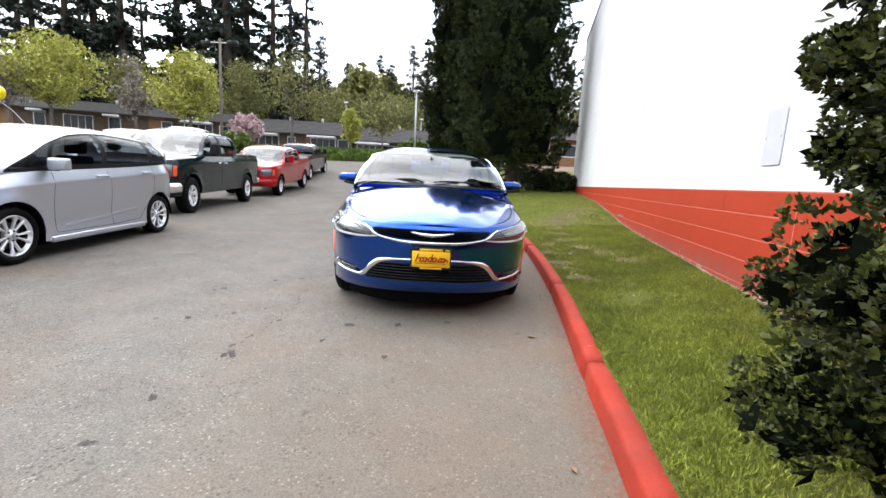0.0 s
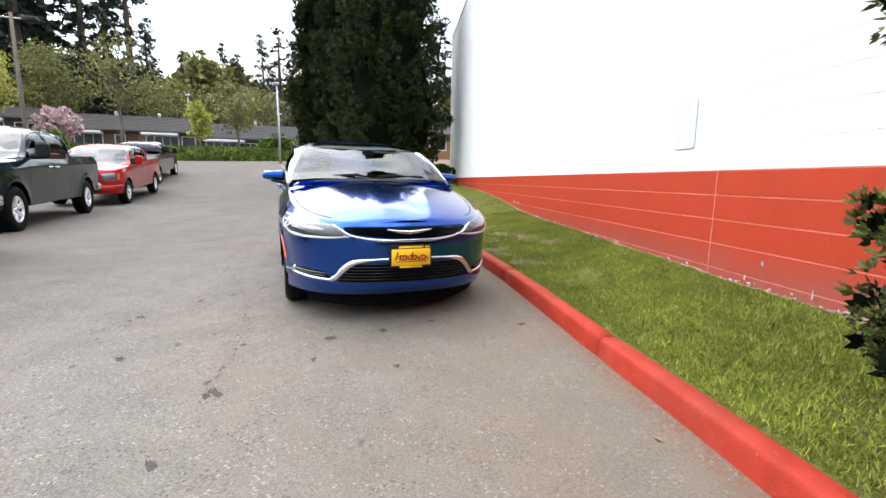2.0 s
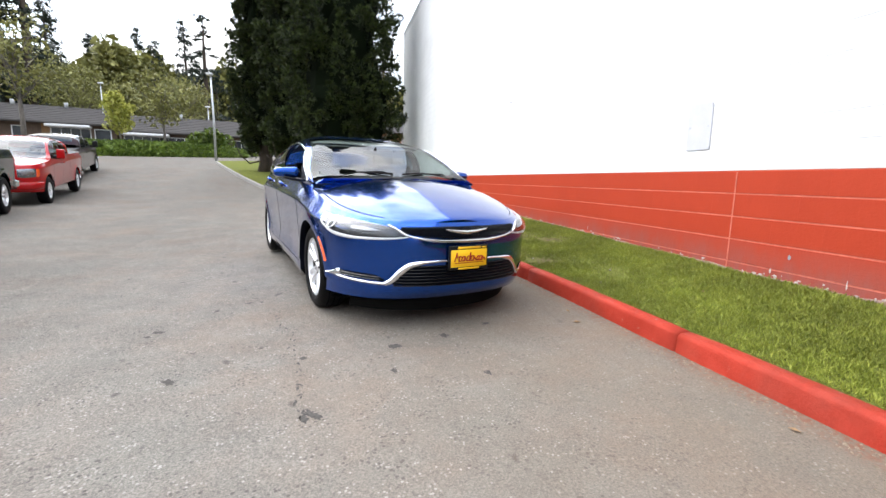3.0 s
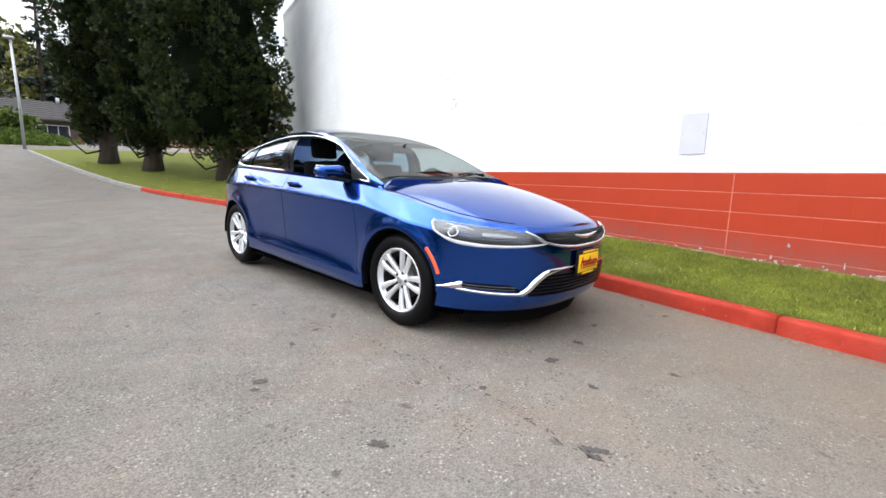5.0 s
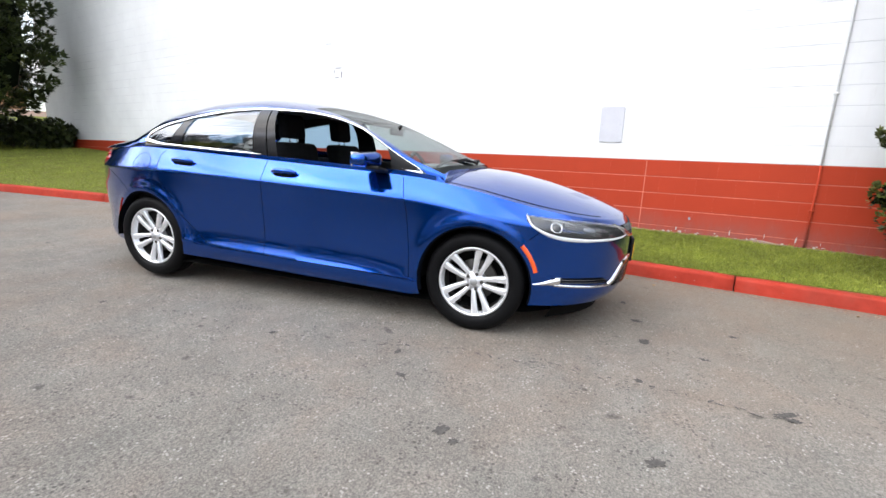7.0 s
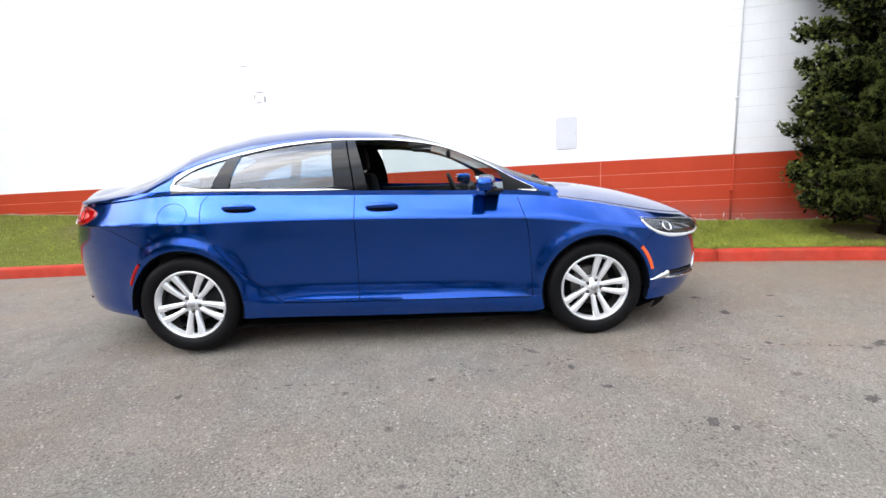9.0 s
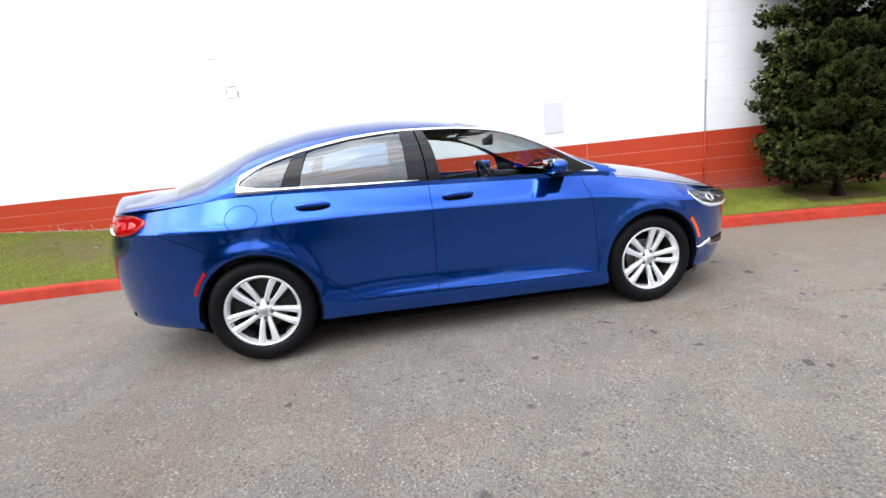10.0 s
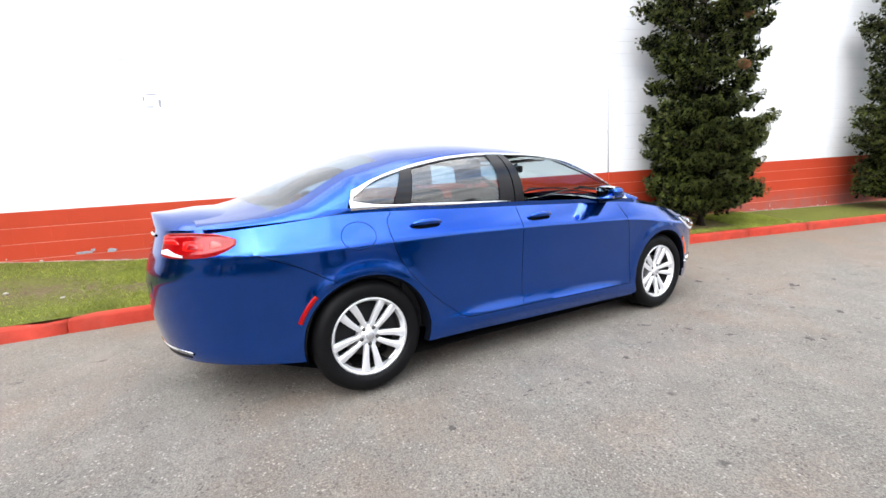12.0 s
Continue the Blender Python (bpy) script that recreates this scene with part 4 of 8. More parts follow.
def wheel(parent, x, y, z, R, width, rim_r, side, style, alloy, turn=0.0):
    """Tyre, rim, spokes, hub cap, nuts and brake disc; face outwards on side -1 or 1."""
    w = new("wheel")
    w.parent = parent
    w.matrix_local = pose(x, y, z, 0, 0, 180 if side > 0 else 0) @ pose(0, 0, 0, turn, 0, 0)
    h = width / 2
    prof = [(rim_r + 0.002, -h + 0.028), (rim_r + 0.008, -h + 0.008), (rim_r + 0.03, -h + 0.001), (R - 0.045, -h - 0.004), (R - 0.022, -h + 0.008),
            (R - 0.006, -h + 0.026), (R, -h + 0.05), (R, h - 0.05), (R - 0.02, h - 0.012), (rim_r + 0.02, h), (rim_r, h - 0.02)]
    v, f = lathe(prof, 56)
    # shoulder and groove lines of the tread
    mesh_ob("tyre", v, f, M_RUBBER, w)
    for gx in (-0.045, 0.0, 0.045):
        mesh_ob("tread_groove", *lathe([(R + 0.0012, gx - 0.004), (R + 0.0012, gx + 0.004)], 48), M_SEAM, w)
    rim = [(rim_r + 0.003, -h + 0.026), (rim_r + 0.003, -h + 0.014), (rim_r - 0.010, -h + 0.012), (rim_r - 0.014, -h + 0.026),
           (rim_r - 0.026, -h + 0.05), (rim_r - 0.032, h - 0.05), (rim_r, h - 0.02)]
    mesh_ob("rim", *lathe(rim[:5], 56), alloy, w)
    mesh_ob("rim_barrel", *lathe(rim[4:], 56), M_DARK_ALLOY, w)
    disc = lathe([(0.01, -0.002), (0.135, -0.002), (0.140, 0.004), (0.140, 0.02)], 40)
    mesh_ob("brake_disc", *disc, M_DARK_ALLOY, w)
    mesh_ob("brake_backing", *lathe([(0.0, 0.03), (rim_r - 0.03, 0.032)], 32), M_UNDER, w)
    ri = rim_r - 0.010
    n = style["spokes"]
    for i in range(n):
        base = 2 * math.pi * (i + 0.5) / n
        for sgn in style["pair"]:
            tip = base + sgn * style["spread"]
            root = base + sgn * style["root"]
            vs = []
            for q, (r, wd, dep, fx) in enumerate([(0.050, 0.030, 0.03, -h + 0.044), (0.09, style["w0"], 0.030, -h + 0.034), (0.15, (style["w0"] + style["w1"]) / 2, 0.028, -h + 0.026),
                                                  (ri - 0.03, style["w1"], 0.026, -h + 0.020), (ri + 0.004, style["w1"] * 1.12, 0.024, -h + 0.020)]):
                t = (r - 0.05) / (ri - 0.05)
                ang = root + (tip - root) * t
                c = Vector((0, math.cos(ang), math.sin(ang))) * r
                tan = Vector((0, -math.sin(ang), math.cos(ang)))
                for o, dd in ((-0.5, dep), (-0.5, 0.006), (-0.30, 0.0), (0.30, 0.0), (0.5, 0.006), (0.5, dep)):
                    vs.append(c + tan * (o * wd) + Vector((fx + dd, 0, 0)))
            mesh_ob("spoke", vs, grid_faces(5, 6), alloy, w)
    mesh_ob("hub", *lathe([(0.0, -h + 0.030), (0.028, -h + 0.030), (0.033, -h + 0.035), (0.034, -h + 0.042), (0.066, -h + 0.046), (0.070, -h + 0.060), (0.070, 0.0)], 36), alloy, w)
    mesh_ob("hub_cap", *lathe([(0.0, -h + 0.0275), (0.024, -h + 0.0285), (0.0265, -h + 0.031)], 28), M_STEEL, w, "grey hub cap")
    for i in range(5):
        t = 2 * math.pi * i / 5 + math.pi / 5
        nut = lathe([(0.0, -h + 0.034), (0.006, -h + 0.034), (0.0065, -h + 0.038), (0.0068, -h + 0.0385), (0.0118, -h + 0.0390), (0.0120, -h + 0.052)], 10)
        mesh_ob("wheel_nut", [(p[0], p[1] + 0.052 * math.cos(t), p[2] + 0.052 * math.sin(t)) for p in nut[0]], nut[1], M_DARK_ALLOY, w)
    return w


def wheel_well(parent, x0, x1, y, z, R):
    """The dark lining over a wheel."""
    vs = []
    n = 24
    for i in range(n + 1):
        t = math.pi * (-0.02 + 1.04 * i / n)
        for x in (x0, x1, x1):
            r = R if x == x0 or len(vs) % 3 == 1 else 0.05
            vs.append((x, y + r * math.cos(t), z + r * math.sin(t)))
    mesh_ob("wheel_well", vs, grid_faces(n + 1, 3), M_UNDER, parent)


def headrest_seat(parent, x, y, z, back_lean=0.22, width=0.50, material=None):
    s = new("front_seat")
    s.parent = parent
    s.location = (x, y, z)
    mat_ = material or M_CLOTH
    part("cushion", box(-width / 2, width / 2, -0.28, 0.26, 0.0, 0.16, 0.05, 3), mat_, s)
    bm = box(-width / 2, width / 2, -0.06, 0.07, 0.0, 0.62, 0.05, 3)
    for v in bm.verts:
        v.co.y += 0.24 + v.co.z * back_lean
        v.co.x *= 1 - 0.25 * max(0, v.co.z - 0.25)
        v.co.z += 0.12
    part("backrest", bm, mat_, s)
    bm = box(-0.13, 0.13, -0.05, 0.05, 0.0, 0.19, 0.04, 3)
    for v in bm.verts:
        v.co.y += 0.40 + v.co.z * 0.1
        v.co.z += 0.77
    part("headrest", bm, mat_, s)
    for dx in (-0.05, 0.05):
        mesh_ob("headrest_post", *tube([(dx, 0.385, 0.70), (dx, 0.40, 0.82)], 0.007, 8), M_CHROME, s)
    return s


SEDAN = dict(
    y0=0.0, y1=2.50, yf=-0.985, yr=3.85, corner=(2.6, 2.35), axles=(0.0, 2.742), hub=0.335, arch=0.378,
    width=([-1.1, -0.4, 0.0, 0.8, 1.6, 2.4, 2.8, 3.3, 3.9], [0.878, 0.884, 0.890, 0.897, 0.902, 0.902, 0.896, 0.880, 0.868]),
    zt=([-1.04, -0.80, -0.5, -0.2, 0.1, 0.45, 1.0, 1.5, 2.0, 2.53, 2.8, 3.2, 3.6, 3.86], [0.775, 0.79, 0.83, 0.885, 0.935, 0.985, 1.005, 1.022, 1.038, 1.055, 1.060, 1.035, 1.016, 1.012]),
    zb=([-1.04, -0.7, -0.35, 0.3, 0.45, 1.6, 2.3, 3.1, 3.5, 3.86], [0.248, 0.238, 0.235, 0.225, 0.200, 0.215, 0.235, 0.255, 0.268, 0.278]),
    crease=([-1.04, -0.4, 0.1, 0.5, 1.0, 1.6, 2.3, 2.6, 2.9, 3.25, 3.86], [0.70, 0.74, 0.805, 0.845, 0.862, 0.878, 0.888, 0.886, 0.880, 0.875, 0.88]),
    shoulder=0.092,
    side_inset=([-0.05, 0.0, 0.03, 0.16, 0.29, 0.38, 0.42, 0.47, 0.525, 0.55, 0.58, 0.66], [0.0, 0.0, 0.004, 0.016, 0.027, 0.033, 0.034, 0.030, 0.018, 0.010, 0.010, 0.042]),
    front_inset=([0.2, 0.24, 0.30, 0.38, 0.50, 0.60, 0.68, 0.74, 0.80, 0.9], [0.13, 0.085, 0.03, 0.008, 0.0, 0.0, 0.006, 0.025, 0.075, 0.2]),
    rear_inset=([0.2, 0.30, 0.40, 0.55, 0.72, 0.85, 0.97, 1.03, 1.09, 1.2], [0.13, 0.065, 0.030, 0.006, 0.0, 0.03, 0.065, 0.075, 0.06, 0.06]),
    zc_hood=([-1.04, -0.96, -0.90, -0.77, -0.5, -0.25, 0.0, 0.3, 0.6], [0.775, 0.785, 0.812, 0.862, 0.942, 0.998, 1.035, 1.05, 1.055]),
    zc_deck=([2.6, 3.0, 3.3, 3.5, 3.7, 3.82, 3.9], [1.09, 1.10, 1.13, 1.13, 1.112, 1.105, 1.10]),
    zc_roof=([0.0, 0.16, 0.43, 0.79, 1.15, 1.54, 1.93, 2.30, 2.54, 2.74, 2.95, 3.16, 3.34, 3.5, 3.65, 3.9], [0.985, 1.050, 1.142, 1.285, 1.408, 1.485, 1.510, 1.490, 1.442, 1.380, 1.300, 1.216, 1.152, 1.118, 1.095, 1.03]),
    dlo_x=([0.3, 0.45, 0.56, 0.72, 0.92, 1.12, 1.43, 1.73, 2.03, 2.26, 2.45, 2.63, 2.77, 2.9], [0.855, 0.825, 0.80, 0.765, 0.725, 0.695, 0.667, 0.657, 0.662, 0.675, 0.70, 0.735, 0.785, 0.82]), tail_power=1.75,
    st0=0.25, st1=3.56, sill_gap=0.030,
    bow=([0.25, 0.5, 0.9, 1.35, 1.8, 2.3, 2.6, 3.1, 3.56], [-0.09, -0.085, -0.07, -0.05, 0.0, 0.0, 0.03, 0.10, 0.10]),
    dlo=(0.40, 2.79),
    dlo_top=([0.30, 0.37, 0.56, 0.72, 0.92, 1.12, 1.43, 1.73, 2.035, 2.26, 2.45, 2.63, 2.77, 2.9], [0.985, 1.015, 1.105, 1.195, 1.293, 1.350, 1.387, 1.394, 1.374, 1.338, 1.294, 1.238, 1.165, 1.10]),
    edge=([0.25, 0.45, 0.7, 0.9, 1.15, 1.35, 1.8, 2.4, 2.8, 3.1, 3.45], [0.79, 0.765, 0.705, 0.66, 0.615, 0.585, 0.56, 0.56, 0.575, 0.60, 0.62]),
)


def build_sedan(m):
    car = thing("sedan", "clean metallic blue four-door sedan parked beside the red kerb", "car", m)
    S = Shell(SEDAN)
    body = new("body")
    body.parent = car
    # side skin
    P, gone = S.side_piece(44, 0.020)
    rows = P.shape[1]
    v = P.reshape(-1, 3)
    lines = dict(front=curve_of([0.2, 0.28, 0.75, 0.98, 1.1], [0.44, 0.44, 0.47, 0.53, 0.55]))
    rear_edge = curve_of([0.25, 0.35, 0.455, 0.6, 0.74, 0.856, 0.982, 1.065, 1.2], [2.06, 2.123, 2.254, 2.41, 2.52, 2.573, 2.594, 2.545, 2.50])

    def zone(i, j):
        q = (P[i, j] + P[i + 1, j + 1]) / 2
        if q[0] > 0.6 and q[2] > 0.315 and lines["front"](q[2]) < q[1] < rear_edge(q[2]):
            return "front_door" if q[1] < 1.605 else "rear_door"
        if q[1] < -0.42 or (q[1] < 0 and q[0] < 0.5):
            return "front_bumper"
        if q[1] > 2.95 and q[2] < 0.80 + (q[1] - 3.118) * 0.42:
            return "rear_bumper"
        return "side_panel"
    for side in (-1, 1):
        for z in ("front_door", "rear_door", "front_bumper", "rear_bumper", "side_panel"):
            keep = [(i, j) for i in range(P.shape[0] - 1) for j in range(rows - 1) if not gone[i, j] and zone(i, j) == z]
            used = sorted({k for i, j in keep for k in (i * rows + j, i * rows + j + 1, (i + 1) * rows + j, (i + 1) * rows + j + 1)})
            at = {k: n for n, k in enumerate(used)}
            fs = []
            for i, j in keep:
                f = (at[i * rows + j], at[i * rows + j + 1], at[(i + 1) * rows + j + 1], at[(i + 1) * rows + j])
                fs.append(f if side < 0 else f[::-1])
            mesh_ob(z, [(side * v[k][0], v[k][1], v[k][2]) for k in used], fs, M_BLUE, body)
    # hood, boot lid
    a1 = S.at_y(0.62)
    mesh_ob("hood", *mirrored(*S.deck(0.0, a1, S.zc_hood, 0.02, 22)), M_BLUE, body)
    mesh_ob("boot_lid", *mirrored(*S.deck(S.at_y(2.75), S.length, S.zc_deck, 0.02, 22, 2.9)), M_BLUE, body)
    # upper body
    mesh_ob("belt_panel", *mirrored(*S.upper(0.25, 3.56, 0, 3, 0.03)), M_BLUE, body)
    vs, fs = S.upper(0.25, 3.56, 2, 8, 0.03)
    mesh_ob("roof_rail", vs, fs, M_BLUE, body)
    mesh_ob("roof_rail", [(-p[0], p[1], p[2]) for p in vs], [f[::-1] for f in fs], M_BLUE, body)
    mesh_ob("roof", *mirrored(*S.upper(1.36, 2.52, 3, 12, 0.03)), M_BLUE, body)
    mesh_ob("windshield", *mirrored(*S.upper(0.30, 1.36, 3, 12, 0.03)), M_GLASS_SCREEN, car, "clear curved windshield").visible_shadow = False
    mesh_ob("rear_window", *mirrored(*S.upper(2.52, 3.20, 3, 12, 0.03)), M_GLASS_SIDE, car, "rear window reflecting the sky").visible_shadow = False
    mesh_ob("rear_shelf_panel", *mirrored(*S.upper(3.20, 3.56, 3, 12, 0.03)), M_BLUE, body)
    # headliner just inside the roof
    mesh_ob("headliner", *mirrored(*S.upper(1.2, 2.7, 3, 8, 0.06, -0.03)), M_TRIM_GREY, car)
    mesh_ob("pillar_lining", *mirrored(*S.upper(0.45, 2.9, 2, 5, 0.06, -0.025)), M_BLACK, car)

    # side glass, pane by pane
    def pane(name, s0, s1, side, mat_, lab):
        vs, fs = S.upper(s0, s1, 1, 9, 0.03, -0.004)
        vs = [(side * p[0], p[1], p[2]) for p in vs]
        fs = fs if side > 0 else [f[::-1] for f in fs]
        mesh_ob(name, vs, fs, mat_, car, lab).visible_shadow = False
    for side in (-1, 1):
        if side > 0:
            pane("front_window", 0.62, 1.56, side, M_GLASS, "clear raised side window")
        pane("rear_side_window", 1.68, 2.46, side, M_GLASS_SIDE, "clear rear door window reflecting clouds")
        pane("quarter_window", 2.46, 2.79, side, M_GLASS_SIDE, "small dark quarter window")

    # pillar trims: black B pillar, sloping bar before the quarter glass, mirror sail
    def trim(name, f0, f1, side, mat_, d=0.004, n=8, t0=0.0, t1=1.0):
        vs = []
        for t in np.linspace(t0, t1, n):
            for s in (f0(t), (f0(t) + f1(t)) / 2, f1(t)):
                lo, hi, e = S.phis(s)
                p = S.on_upper(s, lo + (hi - lo) * t, d)
                vs.append((side * p.x, p.y, p.z))
        mesh_ob(name, vs, grid_faces(n, 3), mat_, car)
    for side in (-1, 1):
        trim("door_pillar", lambda t: 1.52 + 0.085 * t, lambda t: 1.60 + 0.055 * t, side, M_PILLAR)
        trim("door_pillar", lambda t: 1.61 + 0.055 * t, lambda t: 1.735 + 0.02 * t, side, M_PILLAR)
        trim("pillar_backing", lambda t: 1.54 + 0.07 * t, lambda t: 1.72 + 0.02 * t, side, M_UNDER, -0.012)
        trim("window_bar", lambda t: 2.42 - 0.075 * t, lambda t: 2.535 - 0.105 * t, side, M_PILLAR)
        trim("mirror_sail", lambda t: 0.44, lambda t: 0.62 + 0.05 * t, side, M_BLACK)
    # chrome round the side windows
    for side in (-1, 1):
        pts_t, pts_b = [], []
        for s in np.linspace(0.40, 2.79, 90):
            lo, hi, e = S.phis(s)
            pts_t.append((s, hi))
            pts_b.append((s, lo))
        for nm, pts, w in (("window_chrome_top", pts_t, 0.013), ("window_chrome_sill", pts_b, 0.013)):
            vs = []
            for s, ph in pts:
                wide = w * (1 + (2.9 * max(0.0, (s - 2.55) / 0.24) ** 2))
                dphi = wide / 0.5
                z0 = S._belts(s)[1] + S.s["sill_gap"]
                for o, h in ((-1.0, -0.002), (-0.7, 0.005), (0.0, 0.007), (0.7, 0.005), (1.0, -0.002)):
                    q = max(0.0, ph + dphi * o) if nm == "window_chrome_top" else S.phi_z(s, z0 + wide * 0.85 * o)
                    p = S.on_upper(s, max(0.02, q), h)
                    vs.append((side * p.x, p.y, p.z))
            mesh_ob(nm, vs, grid_faces(len(pts), 5), M_CHROME, car)
        # black window frame inside the chrome
        vs = []
        for s, ph in pts_t[4:-4]:
            for o in (0.012, 0.045):
                p = S.on_upper(s, max(0.0, ph - o), 0.001)
                vs.append((side * p.x, p.y, p.z))
        mesh_ob("window_seal", vs, grid_faces(len(pts_t) - 8, 2), M_BLACK, car)

    # panel gaps
    def gap(path, w=0.0045):
        for side in (-1, 1):
            vs, fs = S.ribbon(path, w, 0.0012)
            mesh_ob("panel_gap", [(side * p[0], p[1], p[2]) for p in vs], fs, M_SEAM, body)
    ay = S.at_arc
    gap([(ay(float(lines["front"](z)), z), z) for z in np.linspace(0.31, 0.975, 9)])
    gap([(ay(1.605, z), z) for z in np.linspace(0.325, 1.02, 7)])
    gap([(ay(float(rear_edge(z)), z), z) for z in np.linspace(0.36, 1.05, 14)])
    gap([(ay(y, 0.31), 0.305 + 0.018 * (y - 0.44)) for y in np.linspace(0.44, 2.06, 12)] + [(ay(2.15, 0.36), 0.365)])
    gap([(ay(2.92, 0.69), 0.69), (ay(3.12, 0.80), 0.80), (ay(3.30, 0.87), 0.868)])
    gap([(ay(-0.34, 0.62), 0.66), (ay(-0.42, 0.72), 0.735), (ay(-0.46, 0.78), 0.79)])
    ring = [(ay(2.775 + 0.098 * math.cos(t), 0.93), 0.935 + 0.076 * math.sin(t)) for t in np.linspace(0, 2 * math.pi, 40)]
    vs, fs = S.ribbon(ring, 0.0035, 0.0012)
    mesh_ob("fuel_door_gap", [(-p[0], p[1], p[2]) for p in vs], fs, M_SEAM, body)
    # hood and boot shut lines
    for side in (-1, 1):
        vs = []
        for y in np.linspace(-0.80, 0.42, 40):
            a = S.at_y(y)
            for o in (0.0, 0.007):
                e = S.point(a, float(S.zt(S.point(a, 0.6).y)))
                x = (e.x - 0.035 - o)
                zc = float(S.zc_hood(e.y))
                vs.append((side * x, e.y, zc - (zc - e.z) * (x / e.x) ** 2.2 + 0.0016))
        mesh_ob("hood_gap", vs, grid_faces(40, 2), M_SEAM, body)

    # door handles
    for side in (-1, 1):
        for y, z in ((1.425, 0.938), (2.345, 0.962)):
            h = new("door_handle")
            h.parent = car
            a = S.at_arc(y, z)
            vs, fs = S.strip([(a - 0.105, z - 0.004, z + 0.004), (a - 0.06, z - 0.024, z + 0.018), (a + 0.06, z - 0.024, z + 0.018), (a + 0.105, z - 0.004, z + 0.004)], 0.0015)
            mesh_ob("handle_cup", [(side * p[0], p[1], p[2]) for p in vs], fs, M_SEAM, h)
            pts = [S.out(a + t * 0.105, z + 0.004, 0.010 + 0.022 * (1 - abs(t) ** 3)) for t in np.linspace(-1, 1, 13)]
            vs, fs = tube(pts, [0.006 + 0.009 * (1 - abs(t) ** 4) for t in np.linspace(-1, 1, 13)], 10, 1.25)
            mesh_ob("grip", [(side * p[0], p[1], p[2]) for p in vs], fs, M_BLUE, h)

    # door mirrors
    for side in (-1, 1):
        d = new("door_mirror")
        d.parent = car
        bm = box(-0.11, 0.11, -0.06, 0.07, -0.055, 0.055, 0.05, 4)
        for q in bm.verts:
            t = min(1.0, max(0.0, (q.co.x + 0.11) / 0.22))
            q.co.y += 0.05 * (1 - t)
            q.co.z *= 0.62 + 0.38 * t ** 0.7
            q.co.y *= 1 - 0.2 * (1 - t)
            q.co = Vector((side * (0.925 - q.co.x), 0.73 + q.co.y, 1.078 + q.co.z))
        part("mirror_cap", bm, M_BLUE, d)
        bm = box(-0.083, 0.083, 0.0, 0.012, -0.045, 0.045, 0.005, 2)
        for q in bm.verts:
            q.co = Vector((side * (0.925 + q.co.x), 0.806 + q.co.y - 0.0, 1.078 + q.co.z))
        part("mirror_glass", bm, M_MIRROR, d)
        bm = box(-0.09, 0.09, -0.045, 0.05, -0.012, 0.012, 0.008, 2)
        for q in bm.verts:
            q.co = Vector((side * (0.865 + q.co.x), 0.69 + q.co.y, 1.016 + q.co.z + 0.18 * (q.co.x - 0.0)))
        part("mirror_foot", bm, M_BLACK, d)

    # headlamps
    lamp = [(0.40, 0.684, 0.694), (0.50, 0.670, 0.740), (0.62, 0.664, 0.765), (0.78, 0.662, 0.782), (0.93, 0.667, 0.794), (1.05, 0.682, 0.802), (1.14, 0.710, 0.807), (1.22, 0.775, 0.810)]
    for side in (-1, 1):
        L = new("headlamp")
        L.parent = car
        sx = lambda q: [(side * p[0], p[1], p[2]) for p in q]
        vs, fs = S.strip(lamp, 0.002, 9)
        mesh_ob("lamp_bowl", sx(vs), fs, M_LAMP_GREY, L)
        for q, h in (([(0.62, 0.722, 0.726), (0.70, 0.716, 0.740), (0.80, 0.716, 0.748), (0.86, 0.730, 0.746)], 0.006), ([(0.90, 0.750, 0.756), (0.97, 0.764, 0.778), (1.06, 0.774, 0.786), (1.12, 0.786, 0.790)], 0.006)):
            vs, fs = S.strip(q, h, 7)
            mesh_ob("reflector", sx(vs), fs, M_LAMP_SILVER, L)
        vs, fs = S.ribbon([(0.42, 0.688), (0.52, 0.677), (0.66, 0.671), (0.82, 0.669), (0.98, 0.677), (1.07, 0.694), (1.13, 0.718), (1.195, 0.765), (1.205, 0.795)], lambda u: 0.006 + 0.014 * math.sin(min(1.0, u) * math.pi) ** 0.7 + 0.010 * max(0.0, math.sin((u - 0.45) / 0.55 * math.pi)) * (u > 0.45), 0.007)
        mesh_ob("running_light", sx(vs), fs, M_FASCIA, L, "white running-light band")
        for a, z, r in ((1.035, 0.738, 0.036),):
            c, nn = S.point(a, z), S.normal(a, z)
            q = nn.to_track_quat("-X", "Z").to_matrix()
            for prof, mt, nm in (([(r, -0.006), (r * 0.93, -0.012), (r * 0.86, -0.006)], M_CHROME, "projector_ring"), ([(r * 0.86, -0.005), (r * 0.6, -0.012), (r * 0.3, -0.016), (0.0, -0.017)], M_GLOSS_BLACK, "projector_lens")):
                vv, ff = lathe(prof, 24)
                mesh_ob(nm, sx([c + nn * 0.004 + q @ Vector(p) for p in vv]), ff, mt, L)
        vs, fs = S.strip(lamp, 0.017, 9)
        mesh_ob("lamp_cover", sx(vs), fs if side > 0 else [f[::-1] for f in fs], M_GLASS_LAMP, L).visible_shadow = False

    # upper grille, its mesh, chrome sweep and emblem
    G = new("upper_grille")
    G.parent = car
    gr = [(0.0, 0.662, 0.762), (0.15, 0.665, 0.762), (0.30, 0.678, 0.760), (0.40, 0.692, 0.756), (0.50, 0.735, 0.752)]
    vs, fs = S.strip(gr, 0.003, 7)
    mesh_ob("grille_backing", *mirrored(vs, fs), M_SEAM, G)
    pieces = []
